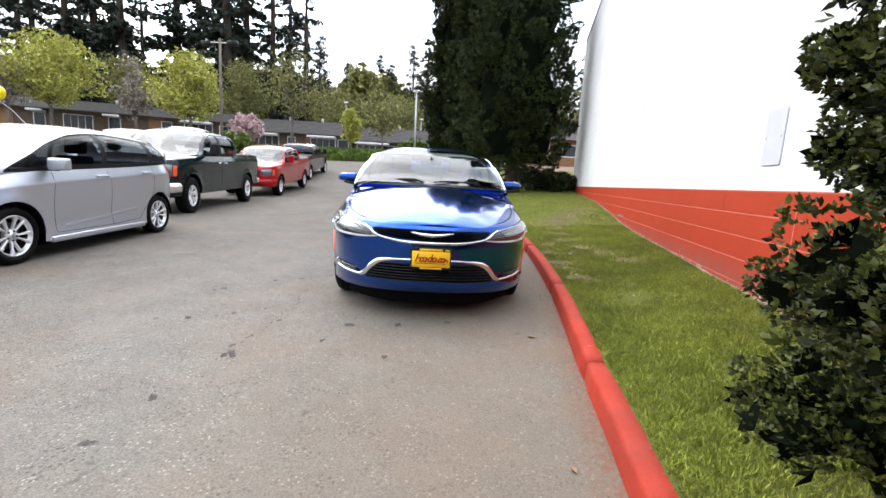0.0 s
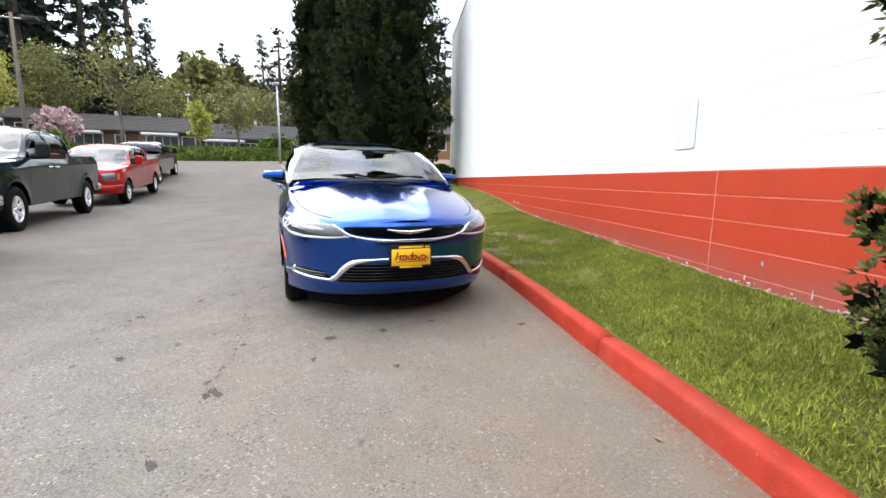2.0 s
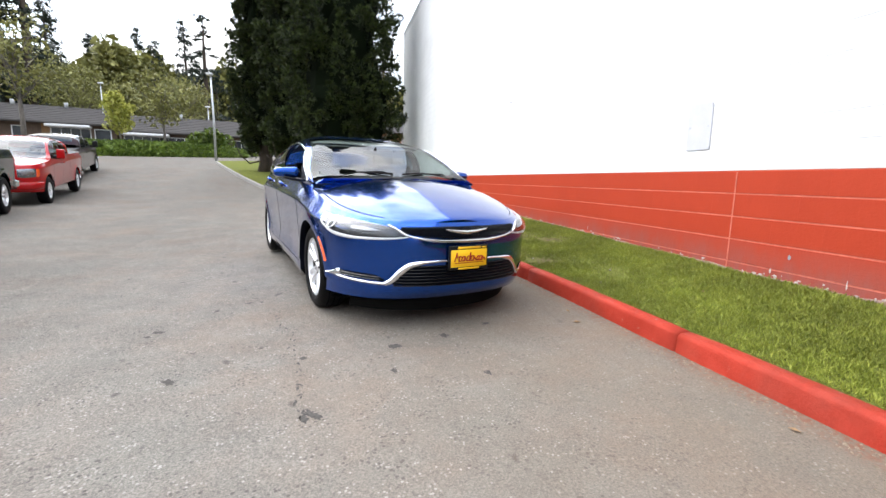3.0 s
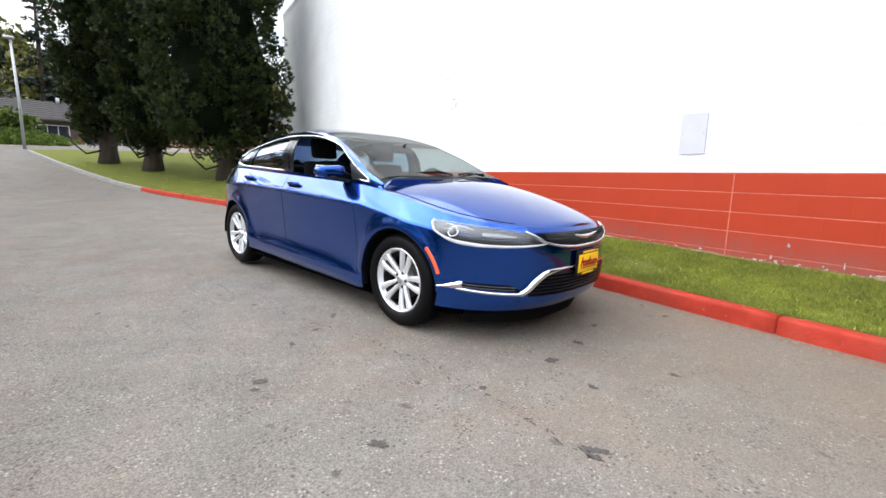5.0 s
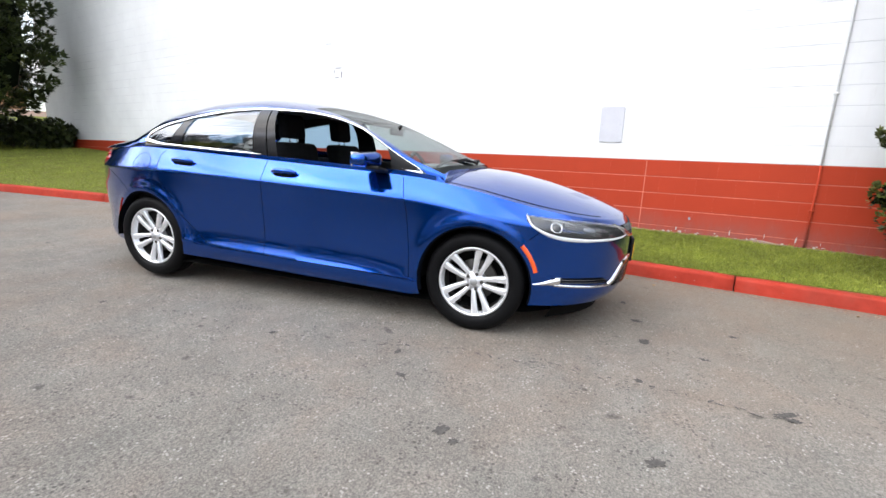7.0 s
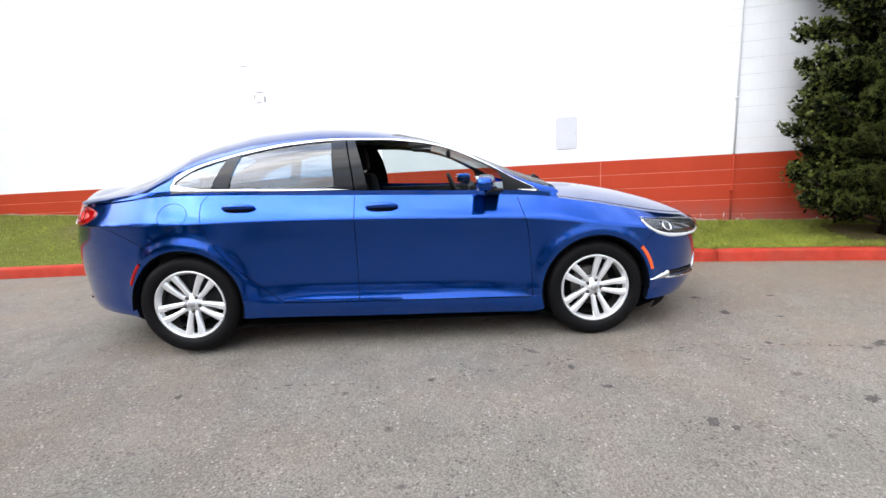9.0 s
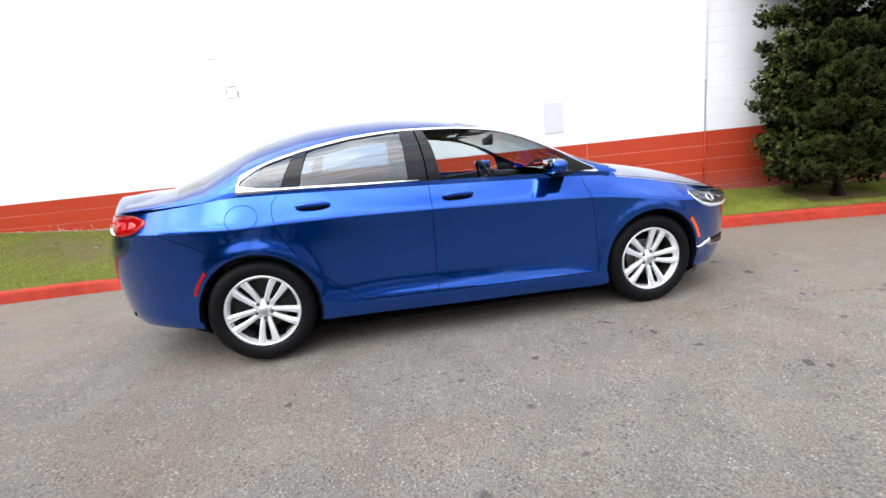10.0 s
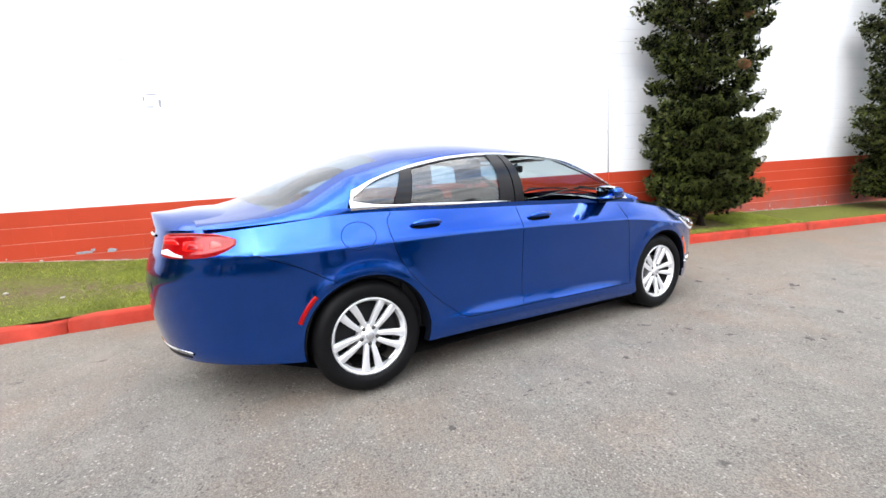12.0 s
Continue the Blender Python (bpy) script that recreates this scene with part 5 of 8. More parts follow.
    for r in range(7):
        z = 0.672 + r * 0.0145
        for c in range(-24, 25):
            a = (c + (0.5 if r % 2 else 0)) * 0.019
            if abs(a) > 0.45 or not (np.interp(abs(a), [g[0] for g in gr], [g[1] for g in gr]) + 0.006 < z < 0.757):
                continue
            ring = []
            for k in range(6):
                t = math.pi / 3 * k + math.pi / 6
                aa, zz = abs(a + 0.0105 * math.cos(t)), z + 0.0075 * math.sin(t)
                p = S.out(aa, zz, 0.009)
                p.x = math.copysign(p.x, a + 0.0105 * math.cos(t))
                pi_ = S.out(abs(a + 0.0078 * math.cos(t)), z + 0.0055 * math.sin(t), 0.005)
                pi_.x = math.copysign(pi_.x, a + 0.0078 * math.cos(t))
                ring += [p, pi_]
            pieces.append((ring, [(2 * k, 2 * k + 1, (2 * k + 3) % 12, (2 * k + 2) % 12) for k in range(6)]))
    ob = mesh_ob("grille_mesh", *merge(*pieces), M_GLOSS_BLACK, G, smooth=False)
    sweep = [(0.0, 0.652), (0.15, 0.655), (0.30, 0.669), (0.42, 0.692), (0.52, 0.735), (0.585, 0.757)]
    vs, fs = S.ribbon(sweep, lambda u: 0.030 * (1 - 0.72 * u), 0.014)
    mesh_ob("chrome_sweep", *mirrored(vs, fs), M_CHROME, G)
    vs, fs = S.ribbon([(0.0, 0.711), (0.06, 0.714), (0.12, 0.722), (0.172, 0.729)], lambda u: 0.026 * (1 - u) ** 0.6 + 0.004, 0.02)
    mesh_ob("emblem", *mirrored(vs, fs), M_CHROME, G, "plain chrome winged bar")
    # lower grille with louvres, chrome brow and fog recesses
    F = new("lower_grille")
    F.parent = car
    lg = [(0.0, 0.335, 0.512), (0.3, 0.338, 0.508), (0.42, 0.342, 0.490), (0.50, 0.350, 0.440), (0.56, 0.358, 0.385)]
    vs, fs = S.strip(lg, 0.003, 7)
    mesh_ob("grille_backing", *mirrored(vs, fs), M_SEAM, F)
    for k in range(7):
        z = 0.352 + k * 0.0225
        amax = float(np.interp(z, [0.36, 0.385, 0.44, 0.49, 0.508], [0.54, 0.53, 0.485, 0.41, 0.30]))
        vs, fs = S.ribbon([(0.0, z), (amax / 2, z), (amax, z)], 0.010, 0.012)
        mesh_ob("louvre", *mirrored(vs, fs), M_PILLAR, F)
    vs, fs = S.ribbon([(0.0, 0.523), (0.22, 0.521), (0.34, 0.512), (0.42, 0.494), (0.50, 0.440), (0.555, 0.385), (0.60, 0.362)], lambda u: 0.018 + 0.030 * math.sin(max(0.0, min(1.0, (u - 0.45) / 0.55)) * 2.6), 0.014)
    mesh_ob("chrome_brow", *mirrored(vs, fs), M_CHROME, F)
    for side in (-1, 1):
        sx = lambda q: [(side * p[0], p[1], p[2]) for p in q]
        vs, fs = S.strip([(0.60, 0.372, 0.392), (0.68, 0.376, 0.428), (0.80, 0.378, 0.432), (0.95, 0.384, 0.430), (1.05, 0.392, 0.425)], 0.003, 6)
        mesh_ob("fog_recess", sx(vs), fs, M_SEAM, F)
        vs, fs = S.ribbon([(0.585, 0.362), (0.72, 0.364), (0.90, 0.371), (1.02, 0.378)], 0.020, 0.012)
        mesh_ob("fog_chrome", sx(vs), fs, M_CHROME, F)
        vs, fs = S.strip([(0.975, 0.370, 0.432), (1.00, 0.369, 0.430), (1.06, 0.371, 0.408), (1.12, 0.376, 0.390), (1.16, 0.380, 0.382)], 0.012, 5)
        mesh_ob("fog_chrome_tip", sx(vs), fs, M_CHROME, F)
        for z in (0.392, 0.408):
            vs, fs = S.ribbon([(0.64, z), (0.80, z + 0.002), (0.98, z + 0.004)], 0.007, 0.008)
            mesh_ob("fog_louvre", sx(vs), fs, M_GLOSS_BLACK, F)

    # black strip added under the bumper, hung low to deepen the shade
    vs = []
    for x in np.linspace(-0.70, 0.70, 24):
        y = -0.86 + 0.34 * abs(x / 0.70) ** 2.6
        vs += [(x, y, 0.262), (x, y + 0.02, 0.19), (x, y + 0.05, 0.125)]
    mesh_ob("air_dam", vs, grid_faces(24, 3), M_UNDER, car, "black strip added to deepen the shade under the bumper")

    # dealer plate
    pl = new("front_plate")
    pl.parent = car
    part("frame", box(-0.157, 0.157, -1.012, -0.993, 0.456, 0.626, 0.006, 2), M_BLACK, pl)
    part("card", box(-0.145, 0.145, -1.016, -1.010, 0.476, 0.598, 0.003, 1), M_PLATE, pl, "yellow dealer card")
    for x0, x1, z0, z1 in ((-0.09, 0.09, 0.603, 0.618), (-0.085, 0.085, 0.459, 0.472), (0.105, 0.14, 0.605, 0.615)):
        part("frame_print", box(x0, x1, -1.0145, -1.0105, z0, z1), M_PLATE, pl)
    part("print_swash", box(-0.115, 0.115, -1.0172, -1.016, 0.503, 0.508), M_INK, pl)
    # handwritten logo as plain loops and strokes
    x = -0.118
    for w, h, loop in ((0.034, 0.064, 0), (0.022, 0.034, 1), (0.022, 0.034, 1), (0.020, 0.036, 0), (0.022, 0.034, 1), (0.012, 0.060, 0), (0.022, 0.034, 1), (0.022, 0.034, 0), (0.007, 0.010, 0), (0.018, 0.032, 1), (0.022, 0.032, 1), (0.028, 0.032, 0)):
        lean = 0.35
        if loop:
            pts = [(x + w * (0.5 + 0.5 * math.cos(t)) + lean * h * (0.5 + 0.5 * math.sin(t)) * 0.6, -1.017, 0.518 + h * (0.5 + 0.5 * math.sin(t))) for t in np.linspace(0.5, 6.5, 12)]
        else:
            pts = [(x, -1.017, 0.516), (x + w * 0.30 + lean * h * 0.4, -1.017, 0.516 + h), (x + w * 0.55, -1.017, 0.518 + h * 0.35), (x + w * 0.85 + lean * h * 0.2, -1.017, 0.518 + h * 0.6), (x + w, -1.017, 0.517)]
        mesh_ob("print_stroke", *tube(pts, 0.0046, 6, 1.0), M_INK, pl)
        x += w * 0.97

    # side markers
    for side in (-1, 1):
        sx = lambda q: [(side * p[0], p[1], p[2]) for p in q]
        R = 0.412
        path = [(S.at_arc(-R * math.cos(t), 0.335 + R * math.sin(t)), 0.335 + R * math.sin(t)) for t in np.linspace(0.30, 0.76, 8)]
        path = [(a, z) for a, z in path]
        vs, fs = S.ribbon(path, 0.028, 0.006)
        mesh_ob("side_marker", sx(vs), fs, M_ORANGE_LENS, car, "orange side marker lamp")
        path = [(S.at_arc(2.742 + R * math.cos(t), 0.335 + R * math.sin(t)), 0.335 + R * math.sin(t)) for t in np.linspace(0.36, 0.78, 8)]
        vs, fs = S.ribbon(path, 0.026, 0.006)
        mesh_ob("side_marker", sx(vs), fs, M_RED_LENS, car, "red side marker lamp")
        # tail lamp: red lens with a clear lower tip
        T = new("tail_lamp")
        T.parent = car
        e = S.length
        t0 = S.at_arc(3.385, 0.93)
        vs, fs = S.strip([(t0, 0.935, 0.962), (t0 + 0.06, 0.898, 0.982), (t0 + 0.16, 0.868, 0.995), (t0 + 0.30, 0.862, 0.998), (t0 + 0.46, 0.866, 0.998), (e - 0.36, 0.88, 0.995)], 0.008, 9)
        mesh_ob("lens", sx(vs), fs, M_RED_LENS, T)
        vs, fs = S.strip([(t0 + 0.30, 0.872, 0.882), (t0 + 0.37, 0.872, 0.900), (t0 + 0.44, 0.874, 0.925), (t0 + 0.50, 0.885, 0.91)], 0.010, 5)
        mesh_ob("reverse_lens", sx(vs), fs, M_FASCIA, T, "white reversing lens")
        # stepped lamp bowls under the lens
        for q, mt, nm in (([(t0 + 0.17, 0.900, 0.915), (t0 + 0.20, 0.888, 0.972), (t0 + 0.29, 0.886, 0.976), (t0 + 0.33, 0.90, 0.965)], M_RED_GLOW, "light_bowl"),
                          ([(t0 + 0.205, 0.905, 0.915), (t0 + 0.225, 0.897, 0.950), (t0 + 0.275, 0.897, 0.955), (t0 + 0.30, 0.91, 0.94)], M_RED_LENS, "bulb_cup"),
                          ([(t0 + 0.07, 0.925, 0.935), (t0 + 0.11, 0.905, 0.965), (t0 + 0.145, 0.895, 0.972), (t0 + 0.16, 0.91, 0.96)], M_RED_PALE, "reflex_panel"),
                          ([(t0 + 0.34, 0.930, 0.945), (t0 + 0.40, 0.932, 0.975), (t0 + 0.50, 0.935, 0.972)], M_RED_GLOW, "light_bowl")):
            vs, fs = S.strip(q, 0.0095 if nm != "bulb_cup" else 0.0105, 5)
            mesh_ob(nm, sx(vs), fs, mt, T)
        vs, fs = S.ribbon([(t0 + 0.03, 0.968), (t0 + 0.14, 0.990), (t0 + 0.30, 0.995), (t0 + 0.46, 0.995)], 0.006, 0.011)
        mesh_ob("lamp_edge", sx(vs), fs, M_RED_PALE, T)
    # rear chrome and plate recess
    e = S.length
    vs, fs = S.ribbon([(e, 0.985), (e - 0.12, 0.985), (e - 0.24, 0.982)], 0.018, 0.010)
    mesh_ob("boot_chrome", *mirrored(vs, fs), M_CHROME, car)
    vs, fs = S.ribbon([(e, 0.345), (e - 0.25, 0.340), (e - 0.42, 0.334), (e - 0.52, 0.326)], 0.016, 0.008)
    mesh_ob("rear_bumper_chrome", *mirrored(vs, fs), M_CHROME, car)
    vs, fs = S.strip([(e - 0.30, 0.60, 0.76), (e - 0.15, 0.60, 0.76), (e, 0.60, 0.76)], 0.002, 5)
    mesh_ob("plate_recess", *mirrored(vs, fs), M_BLUE, car)
    vs, fs = S.strip([(e - 0.50, 0.296, 0.310), (e - 0.35, 0.286, 0.328), (e, 0.286, 0.335)], 0.003, 5)
    mesh_ob("rear_diffuser", *mirrored(vs, fs), M_BLACK, car)
    # sills, underbody, wells
    rim = [S.point(a, 0.30) for a in np.linspace(0, S.length, 60)]
    vs = []
    for p in rim:
        x, y = p.x * 0.93, 1.4 + (p.y - 1.4) * 0.955
        z = 0.16 + 0.12 * min(1.0, max(0.0, y - 2.95) / 0.5) + 0.05 * min(1.0, max(0.0, -0.35 - y) / 0.3)
        vs += [(x, y, z), (-x, y, z)]
    mesh_ob("underbody", vs, grid_faces(60, 2), M_UNDER, car, smooth=False)
    for y in (0.0, 2.742):
        for side in (-1, 1):
            wheel_well(car, side * 0.855, side * 0.57, y, 0.335, 0.374)
    # arch lips: the rolled edge of each wheel opening
    for y in (0.0, 2.742):
        for side in (-1, 1):
            vs = []
            for t in np.linspace(-0.26, math.pi + 0.26, 44):
                yy, zz = y + 0.378 * math.cos(t), 0.335 + 0.378 * math.sin(t)
                zz = max(zz, 0.235)
                p = S.point(S.at_arc(yy, zz), zz)
                vs += [(side * (p.x - 0.001), p.y, p.z), (side * (p.x - 0.004), y + 0.366 * math.cos(t), max(0.335 + 0.366 * math.sin(t), 0.232)), (side * (p.x - 0.05), y + 0.366 * math.cos(t), max(0.335 + 0.366 * math.sin(t), 0.232))]
            mesh_ob("arch_lip", vs, grid_faces(44, 3), M_SEAM, body)
    style = dict(spokes=5, pair=(-1, 1), spread=0.185, root=0.30, w0=0.030, w1=0.044)
    for k, (y, side) in enumerate(((0.0, -1), (2.742, -1), (0.0, 1), (2.742, 1))):
        wheel(car, side * 0.752, y, 0.335, 0.335, 0.222, 0.232, side, style, M_ALLOY, 17 * k)

    # cabin
    tub = [(-0.775, 0.45), (0.775, 0.45), (0.775, 2.95), (-0.775, 2.95)]
    vs = [(x, y, 0.30) for x, y in tub] + [(x * 0.985, y, 0.985) for x, y in tub]
    mesh_ob("cabin_tub", vs, [(0, 1, 2, 3)] + [(i, (i + 1) % 4, 4 + (i + 1) % 4, 4 + i) for i in range(4)], M_BLACK, car, smooth=False)
    for side in (-1, 1):
        for y0, y1 in ((0.55, 1.58), (1.66, 2.50)):
            part("door_lining", box(min(side * 0.745, side * 0.79), max(side * 0.745, side * 0.79), y0, y1, 0.42, 1.02, 0.012, 2), M_BLACK, car)
    bm = box(-0.78, 0.78, 0.22, 0.72, 0.72, 0.985, 0.05, 3)
    for q in bm.verts:
        if q.co.y < 0.4:
            q.co.z -= 0.015
    part("dashboard", bm, M_BLACK, car)
    part("instrument_hood", box(0.22, 0.58, 0.56, 0.74, 0.94, 1.03, 0.03, 3), M_BLACK, car)
    part("centre_console", box(-0.12, 0.12, 0.70, 1.65, 0.32, 0.62, 0.03, 2), M_BLACK, car)
    ring = [(0.40 + 0.185 * math.cos(t), 0.86 + 0.07 * math.sin(t), 0.955 + 0.172 * math.sin(t)) for t in np.linspace(0, 2 * math.pi, 33)]
    sw = new("steering_wheel")
    sw.parent = car
    mesh_ob("steering_rim", *tube(ring, 0.016, 8, 1.0, False), M_BLACK, sw)
    part("steering_boss", box(0.32, 0.48, 0.82, 0.87, 0.90, 1.0, 0.02, 2), M_BLACK, sw)
    for x0, x1 in ((0.22, 0.33), (0.47, 0.58)):
        part("steering_spoke", box(x0, x1, 0.85, 0.87, 0.945, 0.975, 0.006, 1), M_STEEL, sw)
    for x in (-0.38, 0.38):
        headrest_seat(car, x, 1.30, 0.42)
    part("rear_bench", box(-0.68, 0.68, 1.98, 2.48, 0.42, 0.60, 0.05, 3), M_CLOTH, car)
    bm = box(-0.66, 0.66, -0.07, 0.07, 0.0, 0.58, 0.05, 3)
    for q in bm.verts:
        q.co.y += 2.48 + q.co.z * 0.45
        q.co.z += 0.54
    part("rear_backrest", bm, M_CLOTH, car)
    for x in (-0.36, 0.36):
        bm = box(x - 0.12, x + 0.12, 2.68, 2.77, 1.06, 1.19, 0.035, 3)
        part("rear_headrest", bm, M_CLOTH, car)
    part("parcel_shelf", box(-0.70, 0.70, 2.72, 3.15, 1.01, 1.03, 0.005, 1), M_BLACK, car)
    part("cabin_mirror", box(-0.12, 0.12, 0.93, 0.96, 1.265, 1.325, 0.012, 2), M_BLACK, car)
    mesh_ob("cabin_mirror_stem", *tube([(0, 0.95, 1.32), (0, 0.90, 1.345)], 0.012, 8), M_BLACK, car)
    # sun visors and a paper tag behind the windshield
    for x in (-0.36, 0.36):
        part("sun_visor", box(x - 0.2, x + 0.2, 1.08, 1.25, 1.345, 1.36, 0.005, 1), M_TRIM_GREY, car)
    # wipers and cowl
    vs = []
    for x in np.linspace(-0.70, 0.70, 30):
        f = 1 - (x / 0.75) ** 2
        yy = 0.47 - 0.24 * f
        zz = 1.0 + 0.065 * f
        vs += [(x, yy - 0.07, zz - 0.012), (x, yy, zz + 0.004), (x, yy + 0.05, zz + 0.012)]
    mesh_ob("cowl", vs, grid_faces(30, 3), M_BLACK, car)
    for x0, x1 in ((-0.60, -0.08), (0.02, 0.58)):
        w = new("wiper")
        w.parent = car
        pts = []
        for t in np.linspace(0, 1, 8):
            x = x0 + (x1 - x0) * t
            f = 1 - (x / 0.75) ** 2
            pts.append((x, 0.455 - 0.225 * f + 0.05 * math.sin(t * 3.1), 1.028 + 0.060 * f + 0.02 * math.sin(t * 3.1)))
        mesh_ob("blade", *tube(pts, 0.009, 6), M_BLACK, w)
        mesh_ob("arm", *tube([(x1, pts[-1][1] - 0.03, pts[-1][2] - 0.01), (x1 - 0.1, pts[5][1] - 0.015, pts[5][2] + 0.012), pts[4]], 0.008, 6), M_BLACK, w)
    return car


build_sedan(pose(-0.597, 4.470, 0.0, 1.2, 0, 14.15))

# ---- the other parked vehicles ----
def build_parked(name, label, spec, m, paint, glass_mat, wheel_spec, front, rear, extras):
    """A parked vehicle from a shell: skin, decks, glass, lamps, wheels, mirrors, handles."""
    car = thing(name, label, extras.get("category", "car"), m)
    S = Shell(spec)
    P, gone = S.side_piece(26, 0.035)
    rows = P.shape[1]
    v = P.reshape(-1, 3)
    fs = grid_faces(P.shape[0], rows, keep=lambda i, j: not gone[i, j])
    mesh_ob("body", *mirrored(v, [f[::-1] for f in fs]), paint, car)
    mesh_ob("hood", *mirrored(*S.deck(0.0, S.at_y(spec["st0"] + 0.35), S.zc_hood, 0.035, 14)), paint, car)
    st0, st1, d0, d1 = spec["st0"], spec["st1"], spec["dlo"][0], spec["dlo"][1]
    w1, r0, r1 = spec["screen"]
    mesh_ob("belt_panel", *mirrored(*S.upper(st0, st1, 0, 3, 0.05)), paint, car)
    vs, fs = S.upper(st0, st1, 2, 6, 0.05)
    mesh_ob("roof_rail", vs, fs, paint, car)
    mesh_ob("roof_rail", [(-p[0], p[1], p[2]) for p in vs], [f[::-1] for f in fs], paint, car)
    mesh_ob("roof", *mirrored(*S.upper(w1, r0, 3, 8, 0.05)), paint, car)
    mesh_ob("windshield", *mirrored(*S.upper(st0, w1, 3, 8, 0.05)), glass_mat, car).visible_shadow = False
    mesh_ob("rear_window", *mirrored(*S.upper(r0, r1, 3, 8, 0.03)), glass_mat, car).visible_shadow = False
    if r1 < st1:
        mesh_ob("tail_panel", *mirrored(*S.upper(r1, st1, 3, 8, 0.03)), paint, car)
    if "bed" in extras:
        b0 = extras["bed"]
        ys = np.linspace(b0, spec["yr"] - 0.06, 8)
        vs = []
        for y in ys:
            p = S.belt(min(y, spec["yr"] - 0.3))
            vs += [(p.x, y, p.z + 0.004), (p.x * 0.93, y, p.z + 0.03), (-p.x * 0.93, y, p.z + 0.03), (-p.x, y, p.z + 0.004)]
        mesh_ob("bed_cover", vs, grid_faces(8, 4), extras.get("bed_mat", M_BLACK), car)
    posts = [d0] + extras["posts"] + [d1]
    for side in (-1, 1):
        for a, b in zip(posts, posts[1:]):
            vs, fs = S.upper(a + 0.03, b - 0.03, 1, 6, 0.05, -0.006)
            mesh_ob("side_window", [(side * p[0], p[1], p[2]) for p in vs], fs if side > 0 else [f[::-1] for f in fs], extras.get("side_glass", glass_mat), car).visible_shadow = False
        for s in extras["posts"]:
            vs = []
            for t in np.linspace(0, 1, 6):
                for o in (-0.045, 0.045):
                    lo, hi, e = S.phis(s + o)
                    p = S.on_upper(s + o, lo + (hi - lo) * t, 0.003)
                    vs.append((side * p.x, p.y, p.z))
            mesh_ob("door_post", vs, grid_faces(6, 2), M_BLACK, car)
        # seals round the glass
        for top in (0, 1):
            vs = []
            for s in np.linspace(d0, d1, 40):
                lo, hi, e = S.phis(s)
                for o in (-0.02, 0.02):
                    p = S.on_upper(s, (hi if top else lo) + o, 0.003)
                    vs.append((side * p.x, p.y, p.z))
            mesh_ob("window_seal", vs, grid_faces(40, 2), extras.get("seal", M_BLACK), car)
        for path in extras["gaps"]:
            vs, fs = S.ribbon([(S.at_arc(y, z), z) for y, z in path], 0.0055, 0.0015, 0.04)
            mesh_ob("panel_gap", [(side * p[0], p[1], p[2]) for p in vs], fs, M_SEAM, car)
        for path in extras.get("folds", ()):
            vs, fs = S.ribbon([(S.at_arc(y, z), z) for y, z in path], 0.050, 0.006, 0.04)
            mesh_ob("door_fold", [(side * p[0], p[1], p[2]) for p in vs], fs if side > 0 else [f[::-1] for f in fs], paint, car)
        for y, z in extras["handles"]:
            a = S.at_arc(y, z)
            pts = [S.out(a + t * 0.10, z, 0.012 + 0.022 * (1 - t * t)) for t in np.linspace(-1, 1, 7)]
            vs, fs = tube(pts, 0.014, 8)
            mesh_ob("door_handle", [(side * p[0], p[1], p[2]) for p in vs], fs, extras.get("handle_mat", paint), car)
        my, mz, mx, ms = extras["mirror"]
        mr = new("door_mirror")
        mr.parent = car
        bm = box(side * mx - ms[0], side * mx + ms[0], my - ms[1], my + ms[1], mz - ms[2], mz + ms[2], min(ms) * 0.6, 3)
        part("mirror_cap", bm, extras.get("mirror_mat", paint), mr)
        bm = box(min(side * mx, side * (mx - 0.2)), max(side * mx, side * (mx - 0.2)), my - 0.03, my + 0.03, mz - ms[2] - 0.01, mz - ms[2] * 0.4, 0.01, 1)
        part("mirror_foot", bm, M_BLACK, mr)
    for nm, spans, mt, d in front + rear:
        flip = nm in [r[0] for r in rear] and (nm, spans, mt, d) in rear
        sp = [(S.length - a, lo, hi) for a, lo, hi in spans][::-1] if flip else spans
        vs, fs = S.strip(sp, d, 6)
        if nm.endswith("lamp"):
            mesh_ob(nm, vs, fs, mt, car)
            mesh_ob(nm, [(-p[0], p[1], p[2]) for p in vs], [f[::-1] for f in fs], mt, car)
        else:
            mesh_ob(nm, *mirrored(vs, fs), mt, car)
    for y in spec["axles"]:
        for side in (-1, 1):
            x = spec["track"]
            wheel_well(car, side * (x + 0.08), side * (x - 0.22), y, spec["hub"], spec["arch"] - 0.004)
            wheel(car, side * x, y, spec["hub"], wheel_spec["R"], wheel_spec["w"], wheel_spec["rim"], side, wheel_spec, wheel_spec["mat"], 11 + 23 * y)
    rim = [S.point(a, spec["floor"] + 0.1) for a in np.linspace(0, S.length, 40)]
    mid = (spec["yf"] + spec["yr"]) / 2
    vs = []
    for p in rim:
        vs += [(p.x * 0.92, mid + (p.y - mid) * 0.95, spec["floor"]), (-p.x * 0.92, mid + (p.y - mid) * 0.95, spec["floor"])]
    mesh_ob("underbody", vs, grid_faces(40, 2), M_UNDER, car, smooth=False)
    # dark cabin with two front seats
    bx = S.belt((d0 + d1) / 2)
    x = bx.x - 0.08
    z0 = spec["floor"] + 0.12
    vs = [(-x, d0 + 0.15, z0), (x, d0 + 0.15, z0), (x, d1 - 0.05, z0), (-x, d1 - 0.05, z0)]
    vs += [(p[0], p[1], bx.z - 0.03) for p in vs]
    mesh_ob("cabin_tub", vs, [(0, 1, 2, 3)] + [(i, (i + 1) % 4, 4 + (i + 1) % 4, 4 + i) for i in range(4)], M_BLACK, car, smooth=False)
